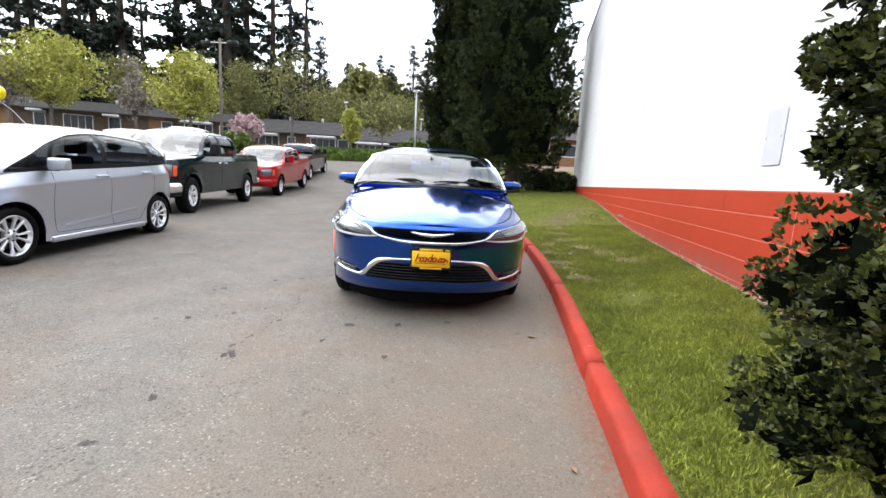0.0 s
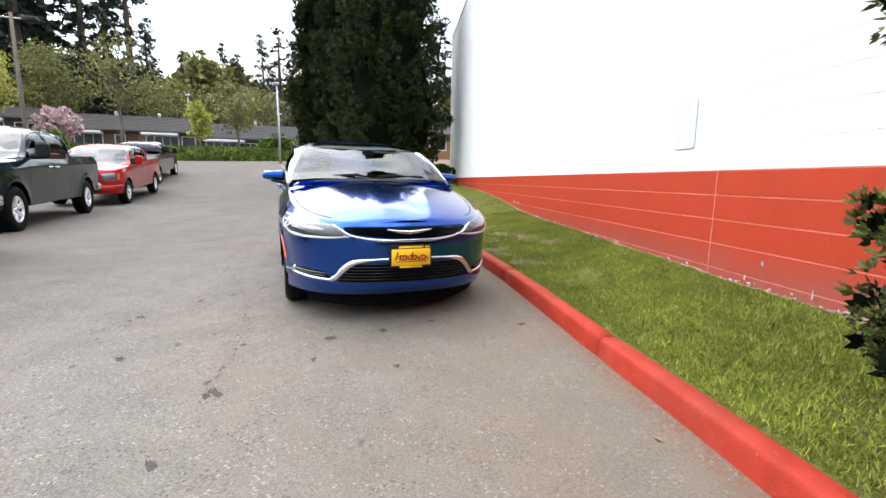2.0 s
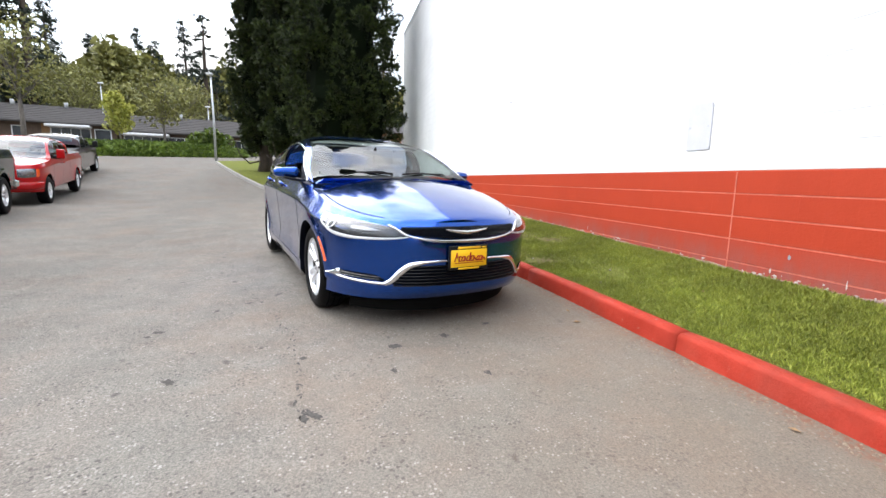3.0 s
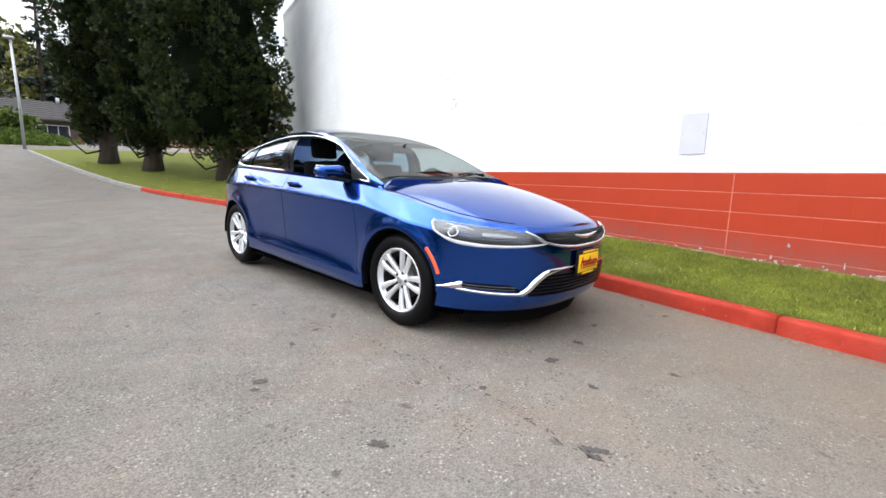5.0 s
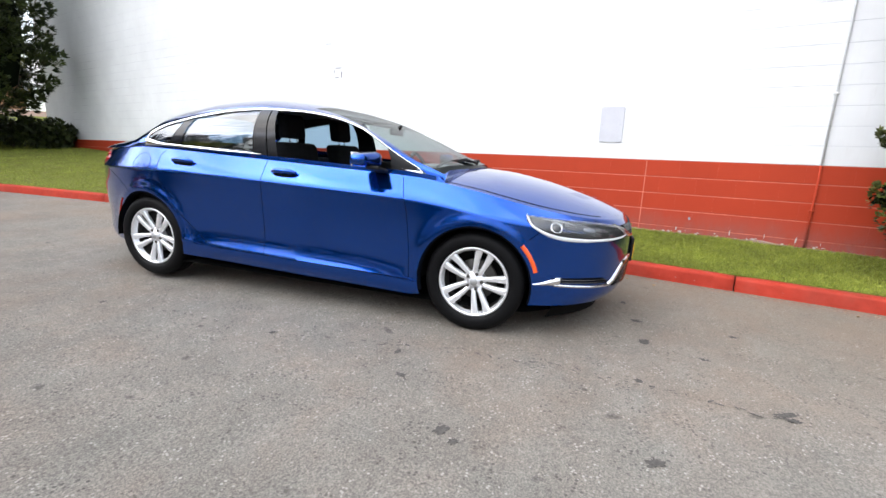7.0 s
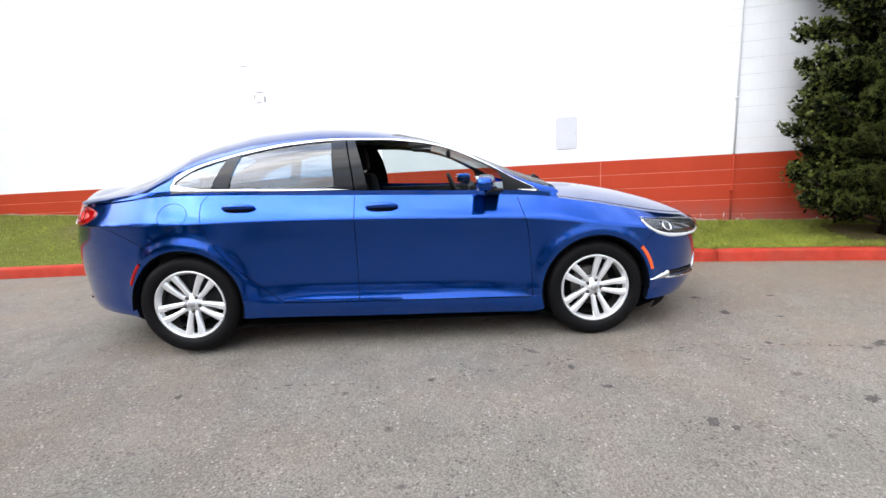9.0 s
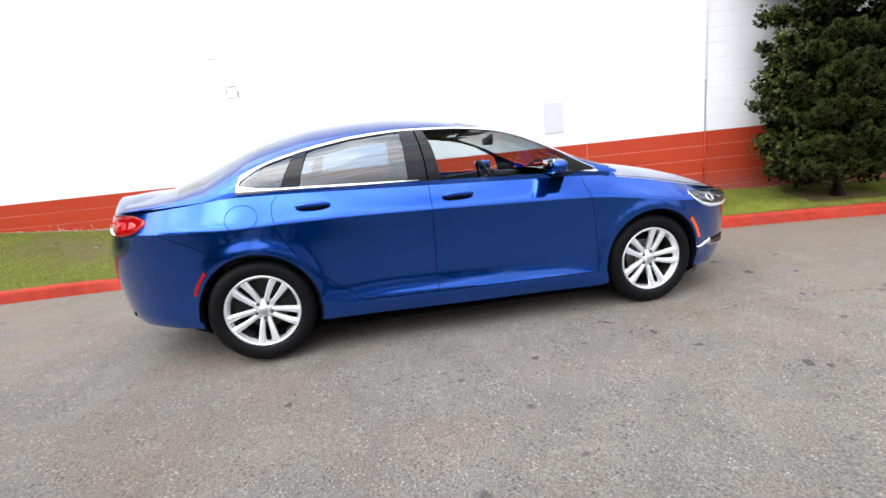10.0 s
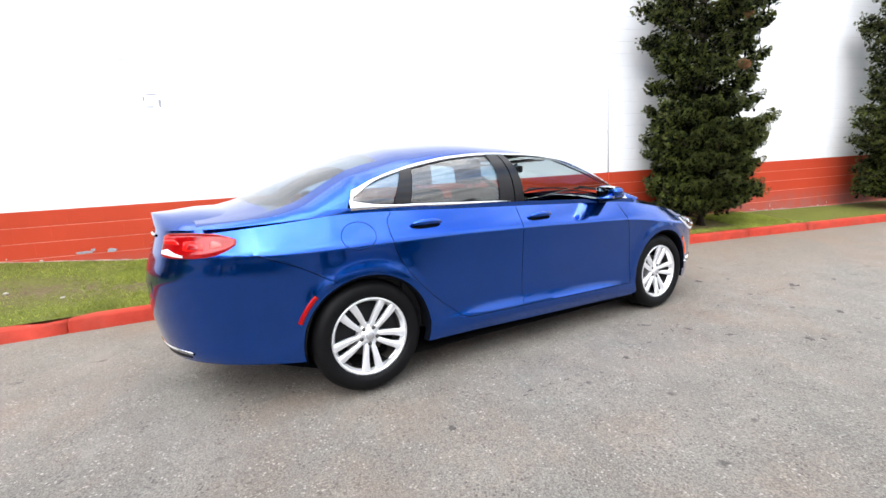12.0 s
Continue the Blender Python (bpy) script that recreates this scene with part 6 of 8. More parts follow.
    part("dashboard", box(-x + 0.02, x - 0.02, d0 + 0.02, d0 + 0.5, bx.z - 0.25, bx.z - 0.02, 0.04, 2), M_BLACK, car)
    for sx in (-0.38, 0.38):
        headrest_seat(car, sx, extras["seat"], bx.z - 0.60)
    for nm, b_, mt in extras.get("boxes", ()):
        part(nm, box(*b_), mt, car)
    return car


HATCH = dict(
    y0=0.15, y1=2.35, yf=-0.80, yr=3.30, corner=(2.5, 3.2), axles=(0.0, 2.5), hub=0.30, arch=0.355, track=0.74, floor=0.15,
    width=([-0.9, 0.0, 1.2, 2.5, 3.4], [0.84, 0.845, 0.848, 0.845, 0.81]),
    zt=([-0.82, -0.5, -0.1, 0.3, 1.0, 1.8, 2.5, 3.0, 3.3], [0.76, 0.82, 0.91, 0.955, 0.985, 1.02, 1.06, 1.08, 1.08]),
    zb=([-0.82, -0.4, 0.4, 2.1, 2.9, 3.3], [0.24, 0.19, 0.19, 0.20, 0.25, 0.30]),
    crease=([-0.82, 0.0, 0.6, 2.0, 3.3], [0.66, 0.80, 0.84, 0.90, 0.95]), shoulder=0.07,
    side_inset=([-0.05, 0.0, 0.2, 0.35, 0.5, 0.58, 0.66, 0.75], [0.0, 0.0, 0.012, 0.03, 0.045, 0.02, 0.01, 0.03]),
    front_inset=([0.2, 0.3, 0.45, 0.6, 0.7, 0.8, 1.0], [0.12, 0.03, 0.0, 0.01, 0.05, 0.12, 0.3]),
    rear_inset=([0.2, 0.35, 0.6, 0.8, 1.0, 1.1], [0.12, 0.03, 0.0, 0.02, 0.07, 0.10]),
    zc_hood=([-0.82, -0.7, -0.4, -0.1, 0.3, 0.6], [0.76, 0.82, 0.91, 0.97, 1.0, 1.0]), zc_deck=([2.5, 3.3], [1.0, 1.0]),
    zc_roof=([-0.45, -0.15, 0.2, 0.55, 0.9, 1.3, 1.8, 2.4, 2.85, 3.08, 3.22, 3.32], [0.96, 1.06, 1.20, 1.34, 1.45, 1.51, 1.528, 1.51, 1.465, 1.40, 1.22, 1.04]),
    dlo_x=([-0.1, 0.05, 0.4, 0.7, 1.1, 1.6, 2.2, 2.6, 2.92], [0.79, 0.775, 0.73, 0.68, 0.63, 0.615, 0.62, 0.64, 0.72]), tail_power=5.0, st0=-0.12, st1=3.24, sill_gap=0.025,
    bow=([-0.12, 0.5, 1.2, 2.4, 3.24], [-0.14, -0.10, -0.02, 0.0, 0.05]), dlo=(0.0, 2.92),
    dlo_top=([-0.1, 0.02, 0.35, 0.7, 1.1, 1.6, 2.2, 2.6, 2.8, 2.92], [0.92, 0.98, 1.13, 1.29, 1.40, 1.44, 1.42, 1.37, 1.29, 1.13]),
    edge=([-0.12, 0.4, 0.7, 1.1, 2.0, 2.8, 3.24], [0.70, 0.65, 0.60, 0.555, 0.54, 0.55, 0.56]), screen=(0.92, 2.80, 3.16))

TRUCK = dict(
    y0=0.10, y1=4.3, yf=-0.98, yr=4.88, corner=(3.6, 6.0), axles=(0.0, 3.63), hub=0.39, arch=0.475, track=0.87, floor=0.40,
    width=([-1.0, 0.0, 2.0, 3.6, 4.9], [0.99, 1.005, 1.0, 1.01, 0.98]),
    zt=([-1.0, -0.6, 0.2, 0.7, 1.5, 2.4, 2.7, 4.9], [1.10, 1.15, 1.20, 1.235, 1.25, 1.26, 1.32, 1.34]),
    zb=([-1.0, -0.5, 0.5, 3.1, 4.1, 4.9], [0.42, 0.40, 0.42, 0.43, 0.50, 0.52]),
    crease=([-1.0, 0.0, 1.0, 4.9], [1.0, 1.06, 1.10, 1.18]), shoulder=0.05,
    side_inset=([-0.05, 0.0, 0.25, 0.45, 0.6, 0.75], [0.0, 0.0, 0.012, 0.02, 0.03, 0.06]),
    front_inset=([0.4, 0.55, 0.7, 0.95, 1.05, 1.15], [0.05, 0.0, 0.02, 0.03, 0.06, 0.14]),
    rear_inset=([0.4, 0.6, 0.7, 1.3, 1.4], [0.0, 0.0, 0.05, 0.05, 0.06]),
    zc_hood=([-1.0, -0.9, -0.5, 0.2, 0.9], [1.10, 1.15, 1.22, 1.27, 1.29]), zc_deck=([2.7, 4.9], [1.3, 1.3]),
    zc_roof=([0.3, 0.6, 0.95, 1.3, 1.7, 2.2, 2.55, 2.72, 2.82, 2.9], [1.20, 1.36, 1.60, 1.79, 1.87, 1.88, 1.86, 1.80, 1.55, 1.28]),
    dlo_x=([0.6, 0.75, 1.0, 1.25, 1.6, 2.2, 2.66], [0.93, 0.91, 0.86, 0.81, 0.78, 0.78, 0.79]), tail_power=6.0, st0=0.48, st1=2.84, sill_gap=0.03,
    bow=([0.48, 1.2, 1.8, 2.84], [-0.10, -0.06, 0.0, 0.0]), dlo=(0.72, 2.64),
    dlo_top=([0.6, 0.74, 1.0, 1.25, 1.6, 2.2, 2.5, 2.66], [1.26, 1.34, 1.56, 1.70, 1.76, 1.765, 1.75, 1.68]),
    edge=([0.48, 0.75, 1.0, 1.4, 2.2, 2.84], [0.86, 0.83, 0.78, 0.71, 0.70, 0.70]), screen=(1.36, 2.60, 2.80))


def truck_kit(grille, bumper, lamp, tall=False):
    front = [("grille", [(0.0, 0.74, 1.04), (0.40, 0.74, 1.04), (0.50, 0.76, 1.03)], grille, 0.004),
             ("front_lamp", [(0.55, 0.80, 1.03), (0.70, 0.78, 1.05), (0.98, 0.80, 1.06)], lamp, 0.012),
             ("corner_lamp", [(0.99, 0.80, 1.05), (1.04, 0.80, 1.05), (1.10, 0.82, 1.04)], M_ORANGE_LENS, 0.012),
             ("front_bumper", [(0.0, 0.46, 0.68), (0.8, 0.46, 0.68), (1.20, 0.48, 0.67)], bumper, 0.05),
             ("bumper_intake", [(0.0, 0.50, 0.58), (0.45, 0.50, 0.58), (0.55, 0.52, 0.57)], M_BLACK, 0.058)]
    rear = [("rear_bumper", [(0.0, 0.50, 0.70), (0.75, 0.50, 0.70), (1.12, 0.52, 0.68)], M_CHROME, 0.06),
            ("tail_lamp", [(0.82, 0.86, 1.24), (0.90, 0.86, 1.25), (1.06, 0.86, 1.25)], M_RED_LENS, 0.012),
            ("tailgate", [(0.0, 0.76, 1.28), (0.5, 0.76, 1.28), (0.78, 0.77, 1.27)], None, 0.012)]
    return front, rear


def louvres(car, S, zs, a1, mt):
    for z in zs:
        vs, fs = S.ribbon([(0.0, z), (a1 / 2, z), (a1, z)], 0.03, 0.016, 0.05)
        mesh_ob("grille_bar", *mirrored(vs, fs), mt, car)


M_GLASS_DIM = glass("dim_car_glass", (0.34, 0.39, 0.41), 1.0, 0.075)
M_SILVER_LIGHT = car_paint("bright_silver_paint", (0.62, 0.64, 0.68), 0.5, 0.28)
M_GLASS_DARK = glass("dark_side_glass", (0.40, 0.43, 0.45), 0.45, 0.02)


def build_parked_row():
    five = dict(spokes=5, pair=(-1, 1), spread=0.27, root=0.20, w0=0.018, w1=0.036, R=0.30, w=0.185, rim=0.212, mat=M_ALLOY)
    front = [("head_lamp", [(0.42, 0.62, 0.68), (0.62, 0.60, 0.76), (0.85, 0.64, 0.82), (1.05, 0.74, 0.85)], M_LAMP_SILVER, 0.008),
             ("grille", [(0.0, 0.60, 0.70), (0.30, 0.60, 0.70), (0.38, 0.62, 0.69)], M_BLACK, 0.004),
             ("bumper_intake", [(0.0, 0.28, 0.44), (0.40, 0.28, 0.44), (0.55, 0.32, 0.40)], M_BLACK, 0.004)]
    rear = [("tail_lamp", [(0.62, 0.80, 1.00), (0.75, 0.78, 1.06), (0.90, 0.80, 1.06)], M_RED_LENS, 0.010)]
    ex = dict(posts=[1.42, 2.42], gaps=[[(0.52, 0.28), (0.50, 0.6), (0.55, 0.95)], [(1.45, 0.27), (1.45, 0.6), (1.42, 0.98)],
              [(2.02, 0.30), (2.20, 0.50), (2.36, 0.70), (2.40, 1.03)], [(0.52, 0.27), (1.3, 0.265), (2.02, 0.29)]],
              handles=[(1.28, 0.90), (2.22, 0.945)], handle_mat=M_SILVER_LIGHT, mirror=(0.50, 1.045, 0.93, (0.105, 0.06, 0.068)), seat=1.05, category="car", side_glass=M_GLASS_DARK,
              folds=[[(0.66, 0.33), (1.3, 0.375), (1.95, 0.44)]],
              boxes=[("side_skirt", (0.80, 0.86, 0.42, 2.10, 0.165, 0.235, 0.02, 2), M_SILVER_PAINT), ("side_skirt", (-0.86, -0.80, 0.42, 2.10, 0.165, 0.235, 0.02, 2), M_SILVER_PAINT)])
    build_parked("hatchback_car", "silver grey five-door hatchback with dark alloy wheels, parked", HATCH, pose(-5.832, 3.745, road_z(-5.8, 4.5), 0.6, 0, 14.3), M_SILVER_PAINT, M_GLASS_DIM, five, front, rear, ex).scale = (1.0, 1.055, 1.045)

    six = dict(spokes=6, pair=(-1, 1), spread=0.12, root=0.2, w0=0.034, w1=0.040, R=0.39, w=0.255, rim=0.225, mat=M_ALLOY)
    gaps = [[(0.62, 0.48), (0.62, 0.8), (0.64, 1.20)], [(1.72, 0.48), (1.72, 0.8), (1.72, 1.22)], [(2.62, 0.48), (2.62, 0.9), (2.62, 1.24)], [(2.80, 0.50), (2.80, 0.9), (2.80, 1.30)]]
    base = dict(posts=[1.72], gaps=gaps, handles=[(1.55, 1.10), (1.90, 1.10)], mirror=(0.85, 1.40, 1.16, (0.10, 0.07, 0.14)), mirror_mat=M_BLACK, handle_mat=M_BLACK, seat=1.35, bed=2.88, category="truck", side_glass=M_GLASS_DARK)
    for label, paint, grille, bumper, m, extra in (
            ("dark green-grey pickup truck with a chrome bumper and orange corner lamps", M_GREEN_PAINT, M_BLACK, M_CHROME, (-8.44, 9.05, 16), dict(size=(1.04, 0.99, 1.085), handle_mat=M_CHROME)),
            ("bright red pickup truck with a red grille and bumper", M_RED_PAINT, M_BLACK, M_RED_PAINT, (-10.1, 15.6, 15), dict(mirror_mat=M_RED_PAINT, handle_mat=M_RED_PAINT)),
            ("dark maroon and grey pickup truck with a black bed cover", M_MAROON_PAINT, M_CHROME, M_CHROME, (-13.45, 26.1, 194), dict(bed_mat=M_BLACK))):
        f, r = truck_kit(grille, bumper, M_LAMP_SILVER)
        r = [(n, s, paint if mt is None else mt, d) for n, s, mt, d in r]
        x, y, a = m
        rise = math.degrees(math.atan2(road_z(x, y + 5) - road_z(x, y), 5)) * (1 if a < 90 else -1)
        ex = dict(base, **extra)
        car = build_parked("pickup_truck", label, TRUCK, pose(x, y, road_z(x, y), rise, 0, a), paint, M_GLASS_TINT if a > 90 else M_GLASS_DIM, six, f, r, ex)
        car.scale = ex.get("size", (1, 1, 1))
        louvres(car, Shell(TRUCK), [0.80, 0.88, 0.96], 0.46, paint if paint is M_RED_PAINT else M_CHROME)
    # white vehicles in the row behind
    for x, y, a, k, lab, nm, cat in ((-12.75, 11.7, 14, (1.05, 1.0, 1.45), "white van parked in the row behind the trucks", "white_van", "van"),
                                     (-15.5, 17.0, 14, (1.2, 1.35, 1.80), "tall white van parked behind the dark green pickup", "white_van", "van")):
        car = build_parked(nm, lab, HATCH, pose(x, y, road_z(x, y), 0.6, 0, a), M_WHITE_PAINT, M_GLASS_DIM, five, front, rear, dict(
            posts=[1.42, 2.42], gaps=[[(1.45, 0.27), (1.45, 0.6), (1.42, 0.98)]], handles=[(1.28, 0.90)], mirror=(0.52, 1.03, 0.93, (0.10, 0.06, 0.07)), seat=1.05, category=cat))
        car.scale = k


build_parked_row()

# ---- plants ----
def fast_mesh(name, verts, tris, material, parent=None, label="", smooth=False):
    me = bpy.data.meshes.new(name)
    verts = np.asarray(verts, np.float32)
    tris = np.asarray(tris, np.int32)
    me.vertices.add(len(verts))
    me.vertices.foreach_set("co", verts.ravel())
    me.loops.add(tris.size)
    me.loops.foreach_set("vertex_index", tris.ravel())
    me.polygons.add(len(tris))
    me.polygons.foreach_set("loop_start", np.arange(0, tris.size, 3, dtype=np.int32))
    me.polygons.foreach_set("loop_total", np.full(len(tris), 3, np.int32))
    me.update(calc_edges=True)
    me.materials.append(material)
    ob = new(name, me)
    if parent:
        ob.parent = parent
    if label:
        ob["label"] = label
    return ob


def unit(v):
    return v / np.maximum(np.linalg.norm(v, axis=-1, keepdims=True), 1e-9)


def sprays(p, d, size, leaves, rng, spread=0.7, thin=0.22, droop=0.0):
    """Fans of pointed leaflets, one fan at each place p along its direction d; one island each."""
    n = len(p)
    d = unit(d)
    side = unit(np.cross(d, unit(rng.normal(size=(n, 3)))))
    up = np.cross(side, d)
    size = np.broadcast_to(size, (n,))
    verts = [p]
    per = 1 + 3 * leaves
    for k in range(leaves):
        a = (k / max(1, leaves - 1) - 0.5) * 2 * spread + rng.normal(0, 0.12, n)
        b = rng.normal(0, 0.35, n)
        w = unit(d * np.cos(a)[:, None] + side * np.sin(a)[:, None] + up * b[:, None])
        w[:, 2] -= droop
        L = size * rng.uniform(0.65, 1.1, n)
        across = unit(np.cross(w, up + rng.normal(0, 0.3, (n, 3))))
        mid = p + w * (L * 0.5)[:, None]
        wd = (L * thin)[:, None]
        bend = up * (L * 0.08)[:, None]
        verts += [mid + across * wd + bend, p + w * L[:, None], mid - across * wd + bend]
    V = np.stack(verts, 1).reshape(-1, 3)
    base = np.arange(n)[:, None] * per
    T = []
    for k in range(leaves):
        o = 1 + 3 * k
        T.append(np.concatenate([base, base + o, base + o + 1], 1))
        T.append(np.concatenate([base, base + o + 1, base + o + 2], 1))
    return V, np.concatenate(T)


def lobes(centres, radii, per, rng, squash=0.8, out_from=None, solid=0.55):
    """Places and directions over the outer faces of rounded clumps."""
    m = len(centres)
    n = np.repeat(np.arange(m), per)
    d = unit(rng.normal(size=(len(n), 3)))
    if out_from is not None:
        o = unit(centres[n] - out_from[n])
        flip = (d * o).sum(1) < -0.25
        d[flip] *= -1
    r = radii[n] * rng.uniform(solid, 1.0, len(n)) ** 0.5
    p = centres[n] + d * r[:, None] * np.array([1, 1, squash])
    return p, d


def add_mesh(parts_):
    vs, ts, o = [], [], 0
    for v, t in parts_:
        vs.append(v)
        ts.append(t + o)
        o += len(v)
    return np.concatenate(vs), np.concatenate(ts)


def low_ball(sub):
    bm = bmesh.new()
    bmesh.ops.create_icosphere(bm, subdivisions=sub, radius=1.0)
    out = np.array([v.co for v in bm.verts]), np.array([[v.index for v in f.verts] for f in bm.faces])
    bm.free()
    return out


def tufts(bases, axes, length, girth, per, leaf, leaves, rng, thin=0.2, spread=0.6):
    """Flame-shaped tufts: shoots set along an axis, leaning out and forwards; one fan each."""
    m = len(bases)
    n = np.repeat(np.arange(m), per)
    ax = unit(axes)[n]
    u = rng.uniform(0.0, 1.0, len(n))
    rad = unit(np.cross(ax, unit(rng.normal(size=(len(n), 3)))))
    fat = np.sin(np.clip(0.18 + 0.80 * u, 0, 1) * math.pi) ** 0.7
    p = bases[n] + ax * (u * length[n])[:, None] + rad * (fat * girth[n] * rng.uniform(0.55, 1.0, len(n)))[:, None]
    d = ax * (0.55 + 0.5 * u)[:, None] + rad * (0.95 - 0.6 * u)[:, None] + rng.normal(0, 0.16, p.shape)
    return sprays(p, d, rng.uniform(0.7, 1.2, len(p)) * leaf, leaves, rng, spread, thin)


def big_conifer(at, height, radius, label, seed):
    """A broad dense conifer: upswept flame-shaped clumps standing off a dark heart, bare trunk and low dead limbs at its foot."""
    rng = np.random.default_rng(seed)
    t = thing("conifer_tree", label, "tree", pose(*at), "conifers by the corner")
    mesh_ob("trunk", *tube([(0, 0, -0.1), (0.03, 0.0, 0.5), (0.0, 0.05, 2.0), (0.0, 0, height * 0.5), (0, 0, height * 0.92)], [0.42, 0.33, 0.29, 0.2, 0.03], 14), M_BARK, t)
    for k in range(7):
        a, z = rng.uniform(0, 6.28), rng.uniform(0.5, 1.6)
        c, s = math.cos(a), math.sin(a)
        mesh_ob("limb", *tube([(c * 0.3, s * 0.3, z), (c * 0.9, s * 0.9, z - 0.15), (c * 1.4, s * 1.4, z + 0.25), (c * 1.6, s * 1.6, z + 0.9)], [0.045, 0.035, 0.025, 0.01], 6), M_BARK, t)
    shape = curve_of([0, 0.05, 0.12, 0.25, 0.5, 0.8, 1.0], [0.62, 0.86, 0.98, 1.0, 0.93, 0.60, 0.06])
    low = 1.05
    cs, ax, ln = [], [], []
    for k in range(560):
        u = rng.uniform(0, 1) ** 0.95
        z = low + (height - low) * u
        a = rng.uniform(0, 2 * math.pi)
        lump = 1 + 0.13 * math.sin(3 * a + z * 0.9) + rng.normal(0, 0.09)
        r = radius * float(shape(u)) * lump
        q = rng.uniform(0.45, 0.95) * (1 - 0.35 * u)
        out = Vector((math.cos(a), math.sin(a), rng.uniform(0.35, 1.1)))
        cs.append(((r - q * 0.62) * math.cos(a), (r - q * 0.62) * math.sin(a), z - q * 0.4))
        ax.append(tuple(out))
        ln.append(q)
    cs, ax, ln = np.array(cs), np.array(ax), np.array(ln)
    V, T = tufts(cs, ax, ln, ln * 0.36, 46, 0.18, 5, rng, 0.11, 0.5)
    fast_mesh("crown", V, T, M_CONIFER, t)
    # closed core, its near-black colour standing for shade between the clumps
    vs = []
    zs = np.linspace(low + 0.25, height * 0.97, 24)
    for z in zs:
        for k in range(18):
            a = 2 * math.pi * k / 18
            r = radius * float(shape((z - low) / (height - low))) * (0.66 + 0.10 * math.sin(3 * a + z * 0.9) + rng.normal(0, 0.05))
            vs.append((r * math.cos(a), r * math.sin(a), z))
    mesh_ob("inner_foliage", vs, grid_faces(24, 18, wrap=True), M_INNER_SHADE, t, smooth=False)
    return t


def juniper(seed, fine=1.0):
    """An upright, ragged juniper: crooked trunk, tiers of upswept limbs carrying pads of flame-shaped tufts, with gaps between."""
    rng = np.random.default_rng(seed)
    t = thing("juniper_shrub", "ragged dark green juniper with tufted upswept branches by the wall", "shrub", group="junipers along the wall")
    H = 5.3
    tr = [(0.0, 0.0, -0.05), (-0.06, 0.07, 0.35), (0.06, -0.04, 0.9), (0.0, 0.06, 1.7), (0.07, 0.0, 2.6), (0.0, 0.05, 3.7), (0.02, 0.03, H)]
    mesh_ob("trunk", *tube(tr, [0.105, 0.09, 0.08, 0.065, 0.05, 0.035, 0.012], 10), M_BARK, t)
    wide = curve_of([0, 0.25, 0.5, 0.75, 0.95, 1.2, 1.45, 1.75, 2.1, 2.45, 2.75, 3.0, 3.4, 3.9, 4.6, 5.3],
                    [0.62, 0.92, 1.06, 1.02, 0.86, 1.04, 1.12, 1.04, 0.86, 0.84, 0.78, 1.06, 1.08, 0.84, 0.58, 0.15])
    bases, axes, sizes = [], [], []
    tiers = [0.36, 0.52, 0.70, 0.94, 1.18, 1.38, 1.62, 1.92, 2.22, 2.52, 2.82, 3.10, 3.38, 3.70, 4.05, 4.45, 4.85]
    for i, level in enumerate(tiers):
        many = 13 if level < 1.5 else (11 if level < 1.8 else 9)
        for k in range(many):
            z0 = level + rng.normal(0, 0.05)
            a = 2 * math.pi * (k + 0.5 * (i % 2) + rng.uniform(-0.25, 0.25)) / many
            reach = float(wide(z0)) * rng.uniform(0.74, 1.04)
            ex, ey = ((0.60 if z0 < 0.85 else 0.76) if math.cos(a) < 0 else 0.52) * reach * math.cos(a), (1.0 if z0 < 2.0 else 1.15) * reach * math.sin(a)
            rise = rng.uniform(0.04, 0.26)
            pts = [Vector((0, 0.03, z0 - 0.14)), Vector((ex * 0.4, ey * 0.4, z0 - 0.05)), Vector((ex * 0.75, ey * 0.75, z0 + rise * 0.2)), Vector((ex, ey, z0 + rise * 0.75))]
            mesh_ob("branch", *tube(pts, [0.026, 0.018, 0.012, 0.004], 6), M_BARK, t)
            out = Vector((ex, ey, 0)).normalized()
            across = Vector((-out.y, out.x, 0))
            long_ = math.hypot(ex, ey)
            for s in np.linspace(0.36, 1.0, 4 + int(long_ * 4.5)):
                j = min(2, int(s * 3))
                q = pts[j].lerp(pts[j + 1], min(s * 3 - j, 1.0))
                half = 0.20 * math.sin(min(s, 0.97) * 3.0) + 0.04
                for _ in range(2):
                    w = rng.uniform(-1, 1)
                    b = q + across * (w * half) + Vector((0, 0, rng.normal(0.0, 0.03)))
                    if b.x > 0.52:
                        continue
                    d = out * rng.uniform(0.5, 1.0) + across * (w * 0.7) + Vector((0, 0, rng.uniform(0.35, 1.0)))
                    bases.append(tuple(b - d.normalized() * 0.05))
                    axes.append(tuple(d))
                    sizes.append(rng.uniform(0.15, 0.27) * (1.08 - 0.2 * s))
    bases, axes, sizes = np.array(bases), np.array(axes), np.array(sizes)
    near = (bases[:, 2] < 2.05) & (bases[:, 0] * 0.91 + bases[:, 1] * 0.41 < 0.02) if fine >= 1 else np.zeros(len(bases), bool)
    meshes = []
    for pick, per, leaf, leaves, wide_ in ((near, 260, 0.015, 2, 0.32), (~near, 21 if fine >= 1 else 14, 0.050, 4, 0.18)):
        if pick.any():
            meshes.append(tufts(bases[pick], axes[pick], sizes[pick], sizes[pick] * 0.38, per, leaf, leaves, rng, wide_, 0.45))
    fast_mesh("foliage", *add_mesh(meshes), M_JUNIPER, t)
    # near-black shoots in the tufts' hearts and round the trunk: shade painted as colour
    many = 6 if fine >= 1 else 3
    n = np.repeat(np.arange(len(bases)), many)
